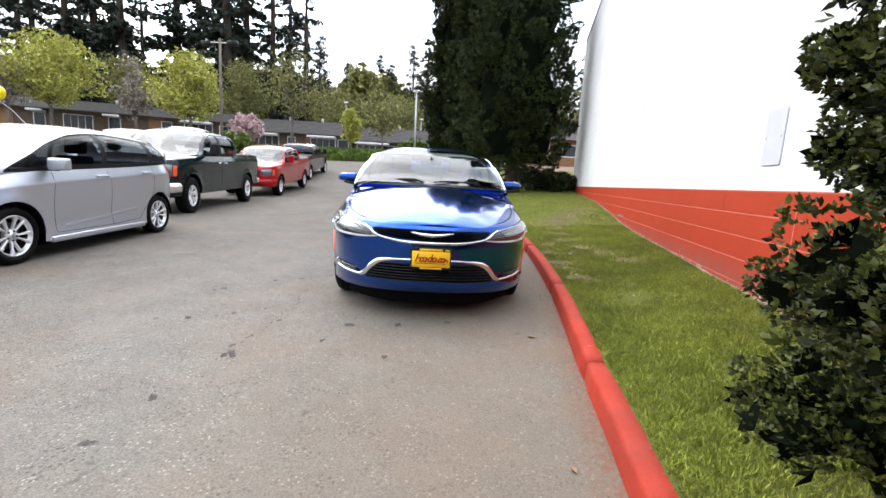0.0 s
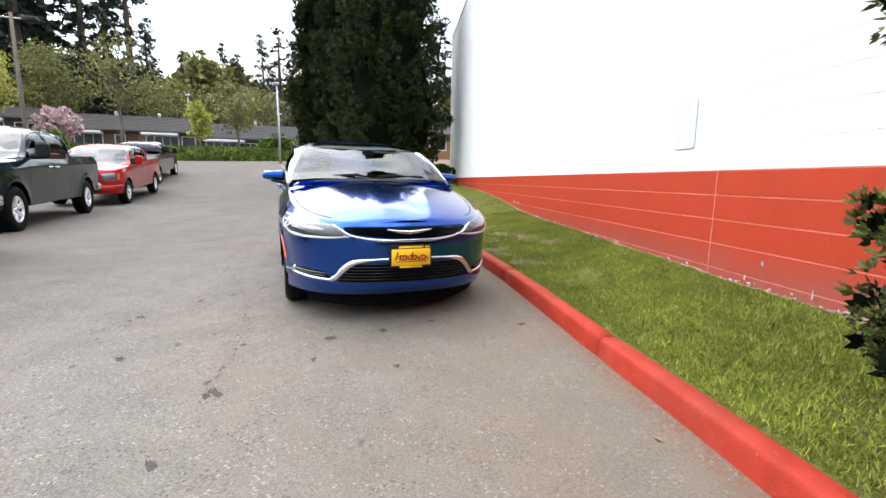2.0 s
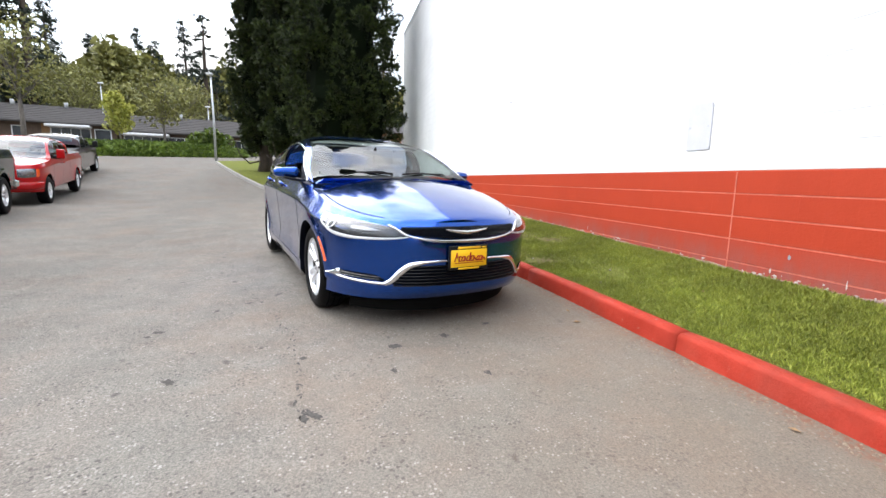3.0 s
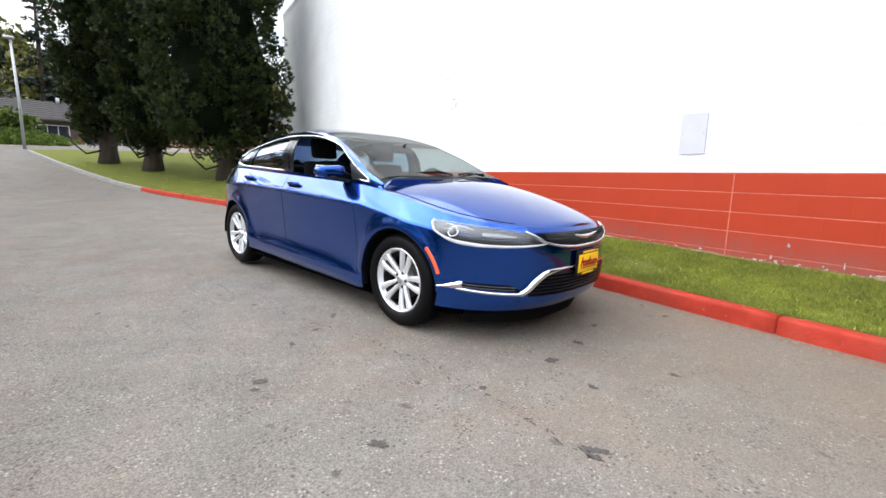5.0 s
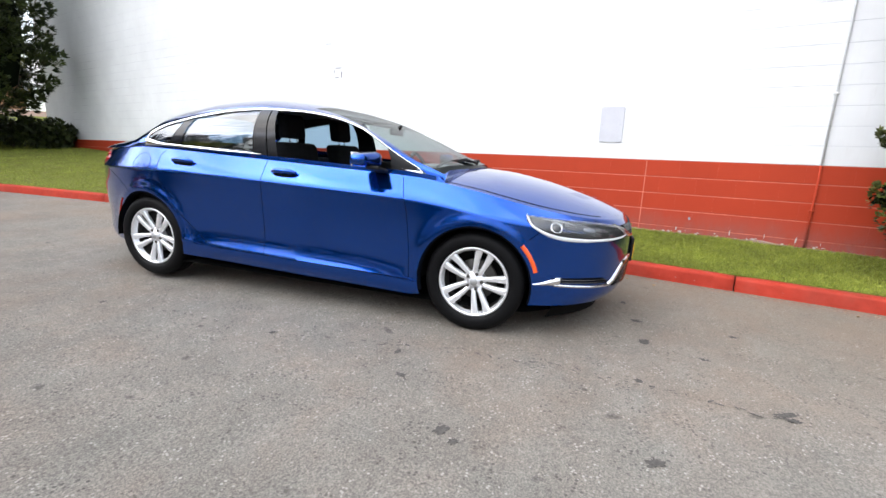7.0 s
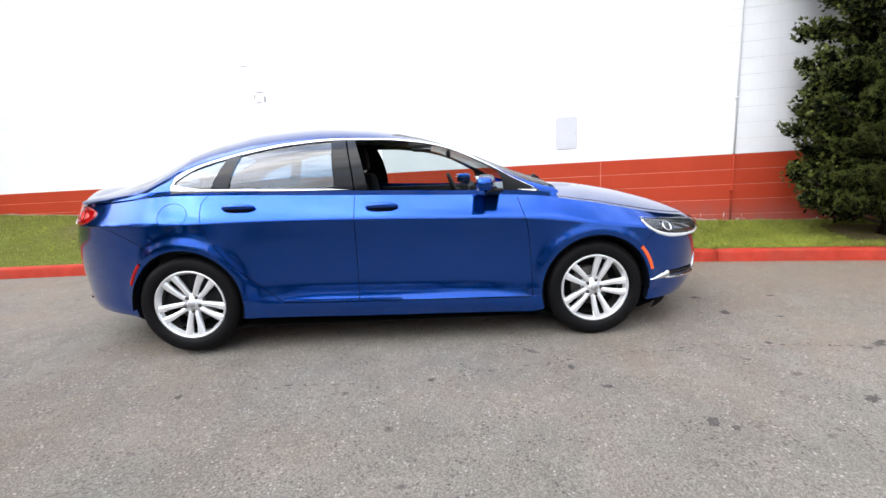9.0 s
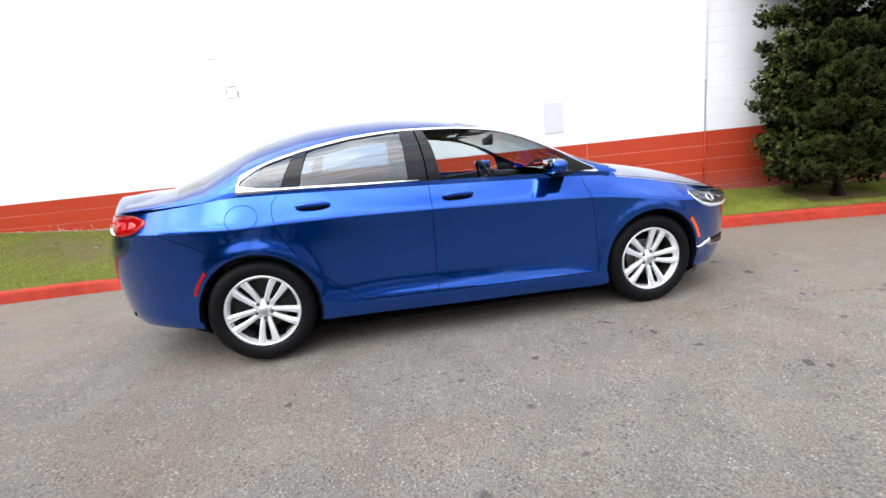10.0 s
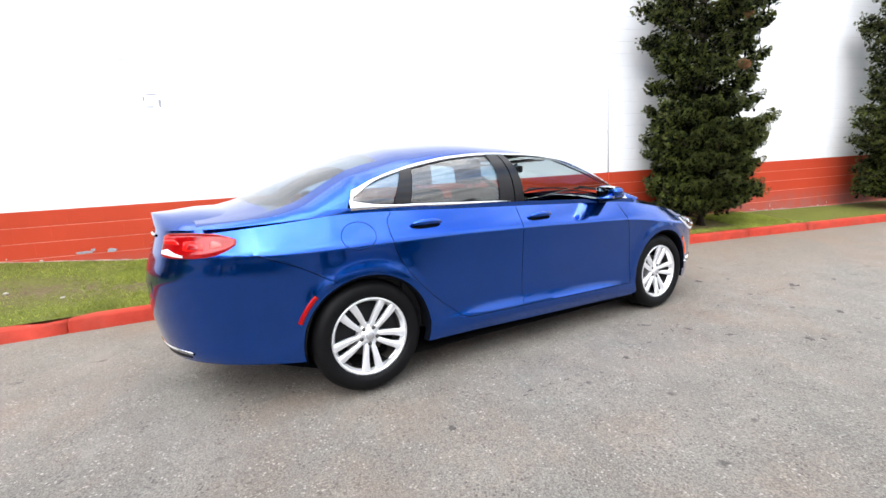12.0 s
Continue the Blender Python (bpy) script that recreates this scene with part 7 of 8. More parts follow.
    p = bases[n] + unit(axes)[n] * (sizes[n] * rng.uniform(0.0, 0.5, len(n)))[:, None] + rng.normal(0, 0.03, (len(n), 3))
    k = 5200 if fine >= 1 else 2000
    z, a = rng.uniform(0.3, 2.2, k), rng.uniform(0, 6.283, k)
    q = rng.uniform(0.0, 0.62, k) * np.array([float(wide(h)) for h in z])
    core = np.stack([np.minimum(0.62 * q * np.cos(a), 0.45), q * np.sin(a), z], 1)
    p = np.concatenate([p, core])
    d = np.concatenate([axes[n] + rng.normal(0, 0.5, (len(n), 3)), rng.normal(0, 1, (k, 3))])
    fast_mesh("inner_foliage", *sprays(p, d, np.concatenate([np.full(len(n), 0.06), np.full(k, 0.085)]), 4, rng, 0.9, 0.30), M_INNER_SHADE, t)
    return t


def fir_tree(name, label, height, seed, sparse=1.0, mat_=None):
    rng = np.random.default_rng(seed)
    t = thing(name, label, "tree", group="firs on the hill")
    mesh_ob("trunk", *tube([(0, 0, -0.5), (0.1, 0, height * 0.3), (0, 0.1, height * 0.7), (0, 0, height)], [height * 0.016, height * 0.013, height * 0.008, 0.02], 8), M_BARK, t)
    P, D, S_ = [], [], []
    n = int(115 * sparse)
    for k in range(n):
        u = rng.uniform(0.16, 1.0)
        z = height * u
        r = height * 0.115 * (1.02 - u) ** 0.62 * rng.uniform(0.55, 1.15) + 0.25
        a = rng.uniform(0, 2 * math.pi)
        for s in np.linspace(0.18, 1.0, 7):
            rr = r * s
            for _ in range(3):
                P.append((rr * math.cos(a) + rng.normal(0, 0.22), rr * math.sin(a) + rng.normal(0, 0.22), z - 0.22 * rr * s + rng.normal(0, 0.12)))
                D.append((math.cos(a) + rng.normal(0, 0.5), math.sin(a) + rng.normal(0, 0.5), -0.35 + rng.normal(0, 0.25)))
                S_.append(rng.uniform(0.45, 1.0) * (0.55 + 0.5 * (1 - u)) * height / 30)
    V, T = sprays(np.array(P), np.array(D), np.array(S_), 4, rng, 0.9, 0.20, 0.15)
    fast_mesh("crown", V, T, mat_ or M_FIR, t)
    return t


def leafy_tree(name, label, height, width, seed, leaf, density=1.0, clear=0.46, size=0.24, group="spring trees by the building"):
    rng = np.random.default_rng(seed)
    t = thing(name, label, "tree", group=group)
    mesh_ob("trunk", *tube([(0, 0, -0.3), (0.08, 0, height * 0.25), (-0.05, 0.06, height * 0.5), (0, 0, height * 0.85)], [height * 0.022, height * 0.016, height * 0.010, 0.02], 9), M_BARK_GREY, t)
    cs, rs = [], []
    for k in range(int(26 * density) + 8):
        u = rng.uniform(clear + 0.06, 0.98)
        a = rng.uniform(0, 2 * math.pi)
        w = width / 2 * math.sin(min(1.0, (u - clear) / (1 - clear) * 0.86 + 0.14) * math.pi) ** 0.6 * rng.uniform(0.35, 1.0)
        tip = Vector((w * math.cos(a), w * math.sin(a), height * u))
        root = Vector((0, 0, height * max(clear * 0.8, u - 0.28)))
        mid = root.lerp(tip, 0.5) + Vector((0, 0, height * 0.02))
        mesh_ob("limb", *tube([root, mid, tip], [height * 0.006, height * 0.0038, 0.012], 5), M_BARK_GREY, t)
        for s in (0.45, 0.75, 1.0, 1.1):
            q = root.lerp(tip, s)
            cs.append((q.x + rng.normal(0, width * 0.05), q.y + rng.normal(0, width * 0.05), q.z + rng.normal(0, height * 0.03)))
            rs.append(width * rng.uniform(0.10, 0.19))
    p, d = lobes(np.array(cs), np.array(rs), int(34 * density), rng, 0.85)
    d = d + np.array([0, 0, 0.1])
    V, T = sprays(p, d, rng.uniform(size * 0.5, size, len(p)), 4, rng, 1.0, 0.32)
    fast_mesh("crown", V, T, leaf, t)
    return t


# where the background stands: bearings fan out from the first eye
EYE0, AHEAD, RIGHT = Vector((0.371, 0.222, 0)), Vector((-0.194, 0.981, 0)), Vector((0.981, 0.194, 0))


def fan(slope, depth):
    """A place on the ground at that depth, slope to the right of straight ahead."""
    p = EYE0 + AHEAD * depth + RIGHT * (slope * depth)
    return p.x, p.y, road_z(p.x, p.y)


def build_plants():
    for x, y, h, r, lab, seed in ((-0.62, 20.3, 13.5, 2.12, "tall broad dark green conifer with dense clumped foliage beside the wall", 11),
                                  (-2.95, 23.2, 14.5, 1.25, "tall narrow dark conifer between two others on the lawn", 12),
                                  (-4.55, 25.6, 15.0, 1.25, "tall narrow dark conifer at the end of the lawn", 13)):
        big_conifer((x, y, lawn_z(x, y)), h, r, lab, seed)
    j = juniper(21)
    j.matrix_world = pose(1.50, 0.72, lawn_z(1.50, 0.72))
    j = juniper(22, 0.5)
    j.matrix_world = pose(1.45, -4.35, lawn_z(1.45, -4.35), 0, 0, 0)
    # a withered brown ball of twigs caught in the juniper
    rng = np.random.default_rng(33)
    for q, r in (((0.92, 0.55, 2.70), 0.055), ((1.0, 0.42, 3.45), 0.04)):
        b = thing("withered_clump", "withered brown ball of dead shoots in the juniper", "dead foliage", pose(*q))
        p, d = lobes(np.array([(0, 0, 0), (0.03, 0.02, 0.03)]), np.full(2, r), 260, rng)
        V, T = sprays(p, d + [0, 0, -0.2], rng.uniform(0.02, 0.045, len(p)), 5, rng, 0.8, 0.12)
        fast_mesh("dead_shoots", V, T, M_DEAD_SHOOTS, b)
    # low dark shrubs under the conifers
    for k, (x, y, w, h) in enumerate(((0.9, 21.2, 0.95, 1.1), (1.6, 20.4, 0.7, 0.95), (0.1, 23.2, 0.9, 1.0))):
        rng = np.random.default_rng(40 + k)
        t = thing("low_shrub", "low dark rounded shrub at the foot of the conifers", "shrub", pose(x, y, lawn_z(x, y)), "shrubs under the conifers")
        mesh_ob("stem", *tube([(0, 0, -0.05), (0.02, 0, 0.2), (0, 0, h * 0.6)], [0.05, 0.04, 0.02], 7), M_BARK, t)
        c = rng.normal(size=(40, 3)) * [w * 0.42, w * 0.42, h * 0.2] + [0, 0, h * 0.5]
        p, d = lobes(c, np.full(40, 0.24), 40, rng)
        V, T = sprays(p, d, rng.uniform(0.08, 0.15, len(p)), 5, rng, 0.8, 0.25)
        fast_mesh("foliage", V, T, M_CONIFER, t)
    # firs
    f1 = fir_tree("fir_tree", "tall dark fir with drooping branches against the sky", 36, 51)
    f2 = fir_tree("fir_tree", "tall dark fir with gaps between its branches", 33, 52, 0.7)
    f3 = fir_tree("fir_tree", "slender half-bare fir with thin foliage", 31, 53, 0.36)
    first = [True, True, True]
    spots = [(-1.22, 76, 1, 1.0), (-1.10, 82, 0, 1.05), (-1.0, 70, 0, 1.0), (-0.93, 84, 1, 1.05), (-0.83, 74, 0, 1.0), (-0.77, 80, 0, 1.1), (-0.71, 72, 0, 1.0), (-0.665, 86, 2, 0.95),
             (-0.59, 76, 0, 1.05), (-0.545, 82, 1, 1.0), (-0.485, 74, 0, 1.05), (-0.44, 80, 0, 1.0), (-0.385, 78, 2, 1.05), (-0.35, 84, 1, 0.95), (-0.315, 80, 2, 0.95),
             (-0.265, 128, 1, 0.62), (-0.50, 92, 1, 1.05), (-0.90, 92, 1, 1.1), (-0.80, 95, 2, 1.1), (0.30, 90, 1, 0.7), (-0.05, 105, 2, 0.85), (0.02, 110, 1, 0.8)]
    protos = [f1, f2, f3]
    for k, (s, dp, kind, sc) in enumerate(spots):
        x, y, z = fan(s, dp)
        m = pose(x, y, z + 2.0, 0, 0, 77 * k)
        if first[kind]:
            protos[kind].matrix_world = m
            first[kind] = False
        else:
            ob = copy_thing(protos[kind], m)
            ob.scale = (sc * random.uniform(1.2, 1.45), sc * random.uniform(1.2, 1.45), sc)
    # unseen firs added across the street, giving the paint a dark band to mirror
    for k in range(17):
        a = radians(170 + 6.6 * k)
        r = 62 + 9 * (k % 3)
        ob = copy_thing(protos[k % 2], pose(-14 + r * math.cos(a), 8 + r * math.sin(a), -1.0, 0, 0, 53 * k))
        ob.scale = (0.8, 0.8, random.uniform(0.20, 0.30))
    # far tree line: small firs and pale spring crowns
    rng = np.random.default_rng(61)
    far_leaf = leafy_tree("broadleaf_tree", "far olive-green broadleaf tree on the hillside", 13, 9, 62, M_OLIVE, 0.9, 0.1, 0.9, "far trees on the hill")
    far_fir = fir_tree("fir_tree", "small dark fir in the far tree line", 16, 63, 0.55)
    n = 0
    for k in range(88):
        s = -0.72 + 1.15 * (k % 44 + rng.uniform(0, 1)) / 44
        dp = rng.uniform(108, 150)
        x, y, z = fan(s, dp)
        leaf = rng.uniform() < 0.5
        m = pose(x, y, z + 1.5 + 0.03 * (dp - 108), 0, 0, rng.uniform(0, 360))
        if k == 0:
            far_leaf.matrix_world = m
            continue
        if k == 1:
            far_fir.matrix_world = m
            continue
        ob = copy_thing(far_leaf if leaf else far_fir, m)
        c = rng.uniform(1.15, 1.6)
        ob.scale = (c, c, c * rng.uniform(0.9, 1.15))
    # trees in front of the low building
    for s, dp, h, w, leaf, dens, lab, nm, seed in (
            (-0.875, 47, 10.5, 8.0, M_SPRING, 1.7, "broad yellow-green spring maple in front of the low building", "maple_tree", 71),
            (-0.69, 46, 8.3, 3.6, M_BLOSSOM_PALE, 0.5, "upright tree with sparse pale blossom", "blossom_tree", 72),
            (-0.568, 46, 8.6, 6.8, M_SPRING, 1.3, "yellow-green spring maple with airy crown", "maple_tree", 73),
            (-0.97, 44, 8.5, 3.2, M_BLOSSOM_PALE, 0.5, "thin upright tree with sparse pale blossom", "blossom_tree", 74),
            (-0.452, 66, 12.5, 9, M_OLIVE, 1.4, "olive-green broadleaf tree behind the low building", "broadleaf_tree", 75),
            (-0.345, 46, 9.8, 5.5, M_OLIVE, 0.55, "half-leafed olive tree with a tall bare trunk", "broadleaf_tree", 76),
            (-0.145, 45, 6.3, 5.6, M_OLIVE, 0.5, "small round-headed tree with fine bare twigs", "broadleaf_tree", 77),
            (-0.214, 44, 4.2, 2.2, M_SPRING, 0.6, "small yellow-green tree by the building", "young_tree", 78),
            (-0.446, 41, 3.4, 2.4, M_BLOSSOM, 0.8, "small cherry tree in pink blossom", "cherry_tree", 79),
            (-0.70, 66, 12.0, 9, M_OLIVE, 1.2, "olive-green broadleaf tree behind the low building", "broadleaf_tree", 80),
            (-0.25, 70, 10.0, 10, M_OLIVE, 1.2, "olive broadleaf tree behind the low building", "broadleaf_tree", 81),
            (-0.10, 72, 9.5, 9, M_OLIVE, 1.0, "olive broadleaf tree on the hillside", "broadleaf_tree", 82),
            (0.27, 48, 8.5, 5.0, M_OLIVE, 0.4, "bare-twigged tree beyond the end of the wall", "broadleaf_tree", 83)):
        x, y, z = fan(s, dp)
        t = leafy_tree(nm, lab, h, w, seed, leaf, dens)
        t.matrix_world = pose(x, y, z + 0.1)


def build_grass():
    """Blades over the verge, thinner on the bare patches."""
    rng = np.random.default_rng(91)
    n = 165000
    y = np.concatenate([rng.uniform(-1.0, 9.5, int(n * 0.72)), rng.uniform(9.5, 26, n - int(n * 0.72))])
    u = rng.uniform(0, 1, n)
    P = []
    for yy, uu in zip(y, u):
        k = kerb_x(yy) + 0.122
        x = k + (WALL_X - 0.03 - k) * uu
        b = noise.noise((x * 0.75, yy * 0.75, 0.4)) + 0.45 * noise.noise((x * 2.6, yy * 2.6, 7.0))
        bald = min(math.hypot(x - p, yy - q) / r for p, q, r in BALD)
        if b > 0.30 + 0.55 * rng.uniform() or bald + 0.5 * noise.noise((x * 5.0, yy * 5.0, 3.0)) < rng.uniform(0.12, 1.0) or (abs(x - 1.55) < 0.35 and abs(yy - 0.72) < 0.5):
            continue
        P.append((x, yy, lawn_z(x, yy) - 0.004))
    P = np.array(P)
    d = rng.normal(0, 0.42, (len(P), 3)) + [0, 0, 1.0]
    V, T = sprays(P, d, rng.uniform(0.022, 0.050, len(P)), 2, rng, 0.45, 0.05)
    ob = fast_mesh("grass", V, T, M_GRASS)
    tagged(ob, "short green grass blades on the verge", "grass", kind="stuff")


def build_bank():
    """The ivy bank along the street."""
    rng = np.random.default_rng(95)
    e = thing("ivy_bank", "long low bank overgrown with bright green ivy along the street", "hedge")
    xs = np.linspace(-32, -7.2, 60)
    prof = [(-0.2, -0.1), (0.15, 0.16), (0.9, 0.50), (1.9, 0.72), (3.2, 0.82), (5.0, 0.84)]
    vs, P, N = [], [], []
    for x in xs:
        taper = min(1.0, (-6.9 - x) / 3.0)
        y0 = 34.6 + 0.10 * (x + 20)
        for dy, h in prof:
            vs.append((x, y0 + dy, road_z(x, y0 + dy) + h * taper + 0.12 * noise.noise((x * 0.7, dy, 2))))
    mesh_ob("bank_soil", vs, grid_faces(60, len(prof), flip=True), M_LAWN, e)
    g = np.array(vs).reshape(60, len(prof), 3)
    for _ in range(9000):
        i, j = rng.integers(0, 59), rng.integers(0, len(prof) - 1)
        a, b = rng.uniform(), rng.uniform()
        P.append(g[i, j] * (1 - a) * (1 - b) + g[i + 1, j] * a * (1 - b) + g[i, j + 1] * (1 - a) * b + g[i + 1, j + 1] * a * b)
        N.append((rng.normal(0, 0.5), -0.5 + rng.normal(0, 0.4), 0.9))
    V, T = sprays(np.array(P), np.array(N), rng.uniform(0.14, 0.32, len(P)), 4, rng, 1.0, 0.36)
    fast_mesh("ivy", V, T, M_IVY, e)
    for s, dp, w in ((-0.075, 40, 1.6), (-0.06, 42, 1.2), (-0.50, 38, 2.0), (-0.46, 37.5, 1.6)):
        x, y, z = fan(s, dp)
        c = rng.normal(size=(30, 3)) * [w * 0.35, w * 0.3, 0.22] + [0, 0, 0.75]
        t = thing("round_bush", "rounded green bush on the bank", "shrub", pose(x, y, z + 0.45), "bushes on the bank")
        mesh_ob("stem", *tube([(0, 0, -0.6), (0, 0, 0.5)], 0.05, 6), M_BARK, t)
        p, d = lobes(c, np.full(30, 0.36), 26, rng)
        V, T = sprays(p, d, rng.uniform(0.15, 0.28, len(p)), 4, rng, 1.0, 0.34)
        fast_mesh("foliage", V, T, M_IVY, t)


M_BLOSSOM_PALE = foliage("pale_blossom", (0.20, 0.17, 0.13), (0.46, 0.40, 0.34))
build_plants()
build_grass()
build_bank()

# ---- low building, poles, balloon ----
def build_low_building():
    yaw = math.degrees(math.atan2(RIGHT.y, RIGHT.x))
    D = 57.0
    o = EYE0 + AHEAD * D
    for s0, s1, eave, ridge, turn, wins, lab in (
            (-1.35, -0.437, 6.85, 8.30, 0.25, ((-1.22, 3.0), (-1.10, 1.6), (-0.90, 1.2), (-0.815, 3.0), (-0.735, 1.3), (-0.62, 1.2), (-0.55, 3.2), (-0.485, 2.0)), "long low tan brick building with a grey shingle roof"),
            (-0.425, -0.210, 6.05, 7.95, 0.0, ((-0.395, 2.6), (-0.345, 1.0), (-0.275, 3.2), (-0.23, 1.4)), "low tan brick building wing with white window bands"),
            (-0.205, 0.16, 5.6, 7.55, 0.0, ((-0.165, 4.0), (-0.125, 2.4), (-0.06, 3.0), (0.0, 2.4), (0.06, 2.4), (0.11, 2.4)), "low brick building wing with a grey roof behind the bank")):
        # the long wing is turned a little; bearings become places along its front
        mid = -27.0 if turn else 0.0

        def along(s):
            return ((s * (D - mid * turn) / (1 - s * turn)) - mid) * math.hypot(1, turn)
        c = o + RIGHT * mid
        b = thing("low_building", lab, "building", pose(c.x, c.y, 0, 0, 0, yaw + math.degrees(math.atan(turn))))
        x0, x1 = along(s0), along(s1)
        part("wall", box(x0, x1, 0, 9, 2.0, eave), M_BRICK_SHADED, b, smooth=False)
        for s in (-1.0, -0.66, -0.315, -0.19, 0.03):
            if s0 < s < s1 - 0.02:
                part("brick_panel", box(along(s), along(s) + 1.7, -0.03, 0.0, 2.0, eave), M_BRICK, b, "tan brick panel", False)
        vs = [(x0 - 0.6, -0.7, eave - 0.12), (x1 + 0.3, -0.7, eave - 0.12), (x1 + 0.3, 4.5, ridge), (x0 - 0.6, 4.5, ridge), (x0 - 0.6, 10.1, eave - 0.12), (x1 + 0.3, 10.1, eave - 0.12)]
        low = [(p[0], p[1], p[2] - 0.18) for p in vs]
        mesh_ob("roof", vs + low, [(0, 1, 2, 3), (3, 2, 5, 4), (6, 9, 8, 7), (9, 10, 11, 8), (0, 6, 7, 1), (4, 5, 11, 10), (0, 3, 9, 6), (3, 4, 10, 9), (1, 7, 8, 2), (2, 8, 11, 5)], M_ROOF, b, smooth=False)
        for k in range(9):
            t = (k + 0.5) / 9
            y, z = -0.7 + 5.2 * t, eave - 0.12 + (ridge - eave + 0.12) * t
            part("shingle_course", box(x0 - 0.6, x1 + 0.3, y - 0.03, y + 0.02, z + 0.01, z + 0.045), M_ROOF, b, smooth=False)
        part("gutter", box(x0 - 0.6, x1 + 0.3, -0.78, -0.68, eave - 0.32, eave - 0.16, 0.02, 1), M_ROOF, b)
        for k, (s, w) in enumerate(wins):
            x = along(s)
            win = new("window")
            win.parent = b
            h0, h1 = eave - 3.0, eave - 0.60
            part("window_frame", box(x - w / 2, x + w / 2, -0.06, 0.0, h0, h1), M_FASCIA, win, smooth=False)
            m = max(1, int(w / 0.75))
            for q in range(m):
                a = x - w / 2 + 0.06 + q * (w - 0.12) / m
                part("pane", box(a + 0.03, a + (w - 0.12) / m - 0.03, -0.075, -0.061, h0 + 0.08, h1 - 0.08), M_WINDOW, win, smooth=False)
            if k % 2 == 0:
                part("awning", box(x - w / 2 - 0.1, x + w / 2 + 0.1, -1.25, -0.02, h1 - 0.02, h1 + 0.22, 0.02, 1), M_FASCIA, win, "white awning band")
        for s in (0.25, 0.6):
            x = x0 + (x1 - x0) * s
            part("roof_vent", box(x - 0.15, x + 0.15, 3.9, 4.2, ridge - 0.2, ridge + 0.35, 0.02, 1), M_STEEL, b)
    # a grey house beyond the end of the wall
    x, y, z = fan(0.275, 44)
    h = thing("far_house", "grey low house seen past the end of the wall", "building", pose(x, y, z, 0, 0, yaw))
    part("wall", box(-5, 5, 0, 7, -0.5, 2.6), M_BRICK, h, smooth=False)
    vs = [(-5.6, -0.8, 2.5), (5.6, -0.8, 2.5), (5.6, 3.5, 4.2), (-5.6, 3.5, 4.2), (-5.6, 7.8, 2.5), (5.6, 7.8, 2.5)]
    mesh_ob("roof", vs, [(0, 1, 2, 3), (3, 2, 5, 4), (0, 3, 4), (1, 5, 2), (0, 4, 5, 1)], M_ROOF, h, smooth=False)
    for x in (-3.0, 0.0, 3.0):
        w = new("window")
        w.parent = h
        part("window_frame", box(x - 0.9, x + 0.9, -0.05, 0.0, 0.9, 2.1), M_FASCIA, w, smooth=False)
        part("pane", box(x - 0.8, x + 0.8, -0.065, -0.051, 1.0, 2.0), M_WINDOW, w, smooth=False)


def build_poles():
    x, y, z = fan(-0.499, 31)
    p = thing("parking_lamp", "tall grey parking lamp post with two box lamps", "street lamp", pose(x, y, z))
    mesh_ob("post", *tube([(0, 0, -0.1), (0, 0, 4), (0, 0, 8.2)], [0.11, 0.10, 0.085], 10), M_WOODPOLE, p)
    mesh_ob("cross_arm", *tube([(-0.75, -0.15, 7.95), (0.75, 0.15, 7.95)], 0.04, 6), M_STEEL, p)
    for s in (-1, 1):
        part("lamp_box", box(s * 0.95 - 0.34, s * 0.95 + 0.34, -0.2, 0.2, 7.75, 8.02, 0.03, 1), M_BLACK, p)
    x, y, z = -8.45, 32.4, road_z(-8.45, 32.4)
    p = thing("street_pole", "slim grey metal lamp pole beside the street", "pole", pose(x, y, z))
    mesh_ob("post", *tube([(0, 0, -0.1), (0.01, 0, 2.5), (-0.03, 0, 5.3)], [0.075, 0.065, 0.05], 10), M_STEEL, p)
    part("lamp_head", box(-0.28, 0.12, -0.1, 0.1, 5.28, 5.42, 0.03, 1), M_STEEL, p)
    for s, dp, h in ((-0.226, 60, 7.4), (-0.06, 62, 6.0)):
        x, y, z = fan(s, dp)
        p = thing("yard_lamp", "thin lamp post behind the low building", "street lamp", pose(x, y, z), "yard lamps")
        mesh_ob("post", *tube([(0, 0, -0.1), (0, 0, h)], [0.07, 0.05], 8), M_STEEL, p)
        part("lamp_head", box(-0.25, 0.25, -0.12, 0.12, h, h + 0.14, 0.03, 1), M_FASCIA, p)


def build_balloon():
    x, y, z = fan(-0.987, 10.5)
    b = thing("balloon", "yellow balloon floating on a thin string", "balloon", pose(x, y, z))
    prof = [(0.0, 0.0)] + [(0.15 * math.sin(t) * (1 - 0.12 * math.cos(t)), -0.165 * math.cos(t) + 0.165) for t in np.linspace(0.15, math.pi - 0.02, 18)]
    v, f = lathe([(r, h) for r, h in prof], 20)
    mesh_ob("skin", [(p[1] * 1.0, p[2], 2.40 + p[0]) for p in v], f, M_YELLOW, b)
    mesh_ob("string", *tube([(0, 0, 2.41), (0.25, 0.1, 2.2), (0.7, 0.3, 1.6), (0.9, 0.4, 0.0)], 0.006, 5), M_FASCIA, b)


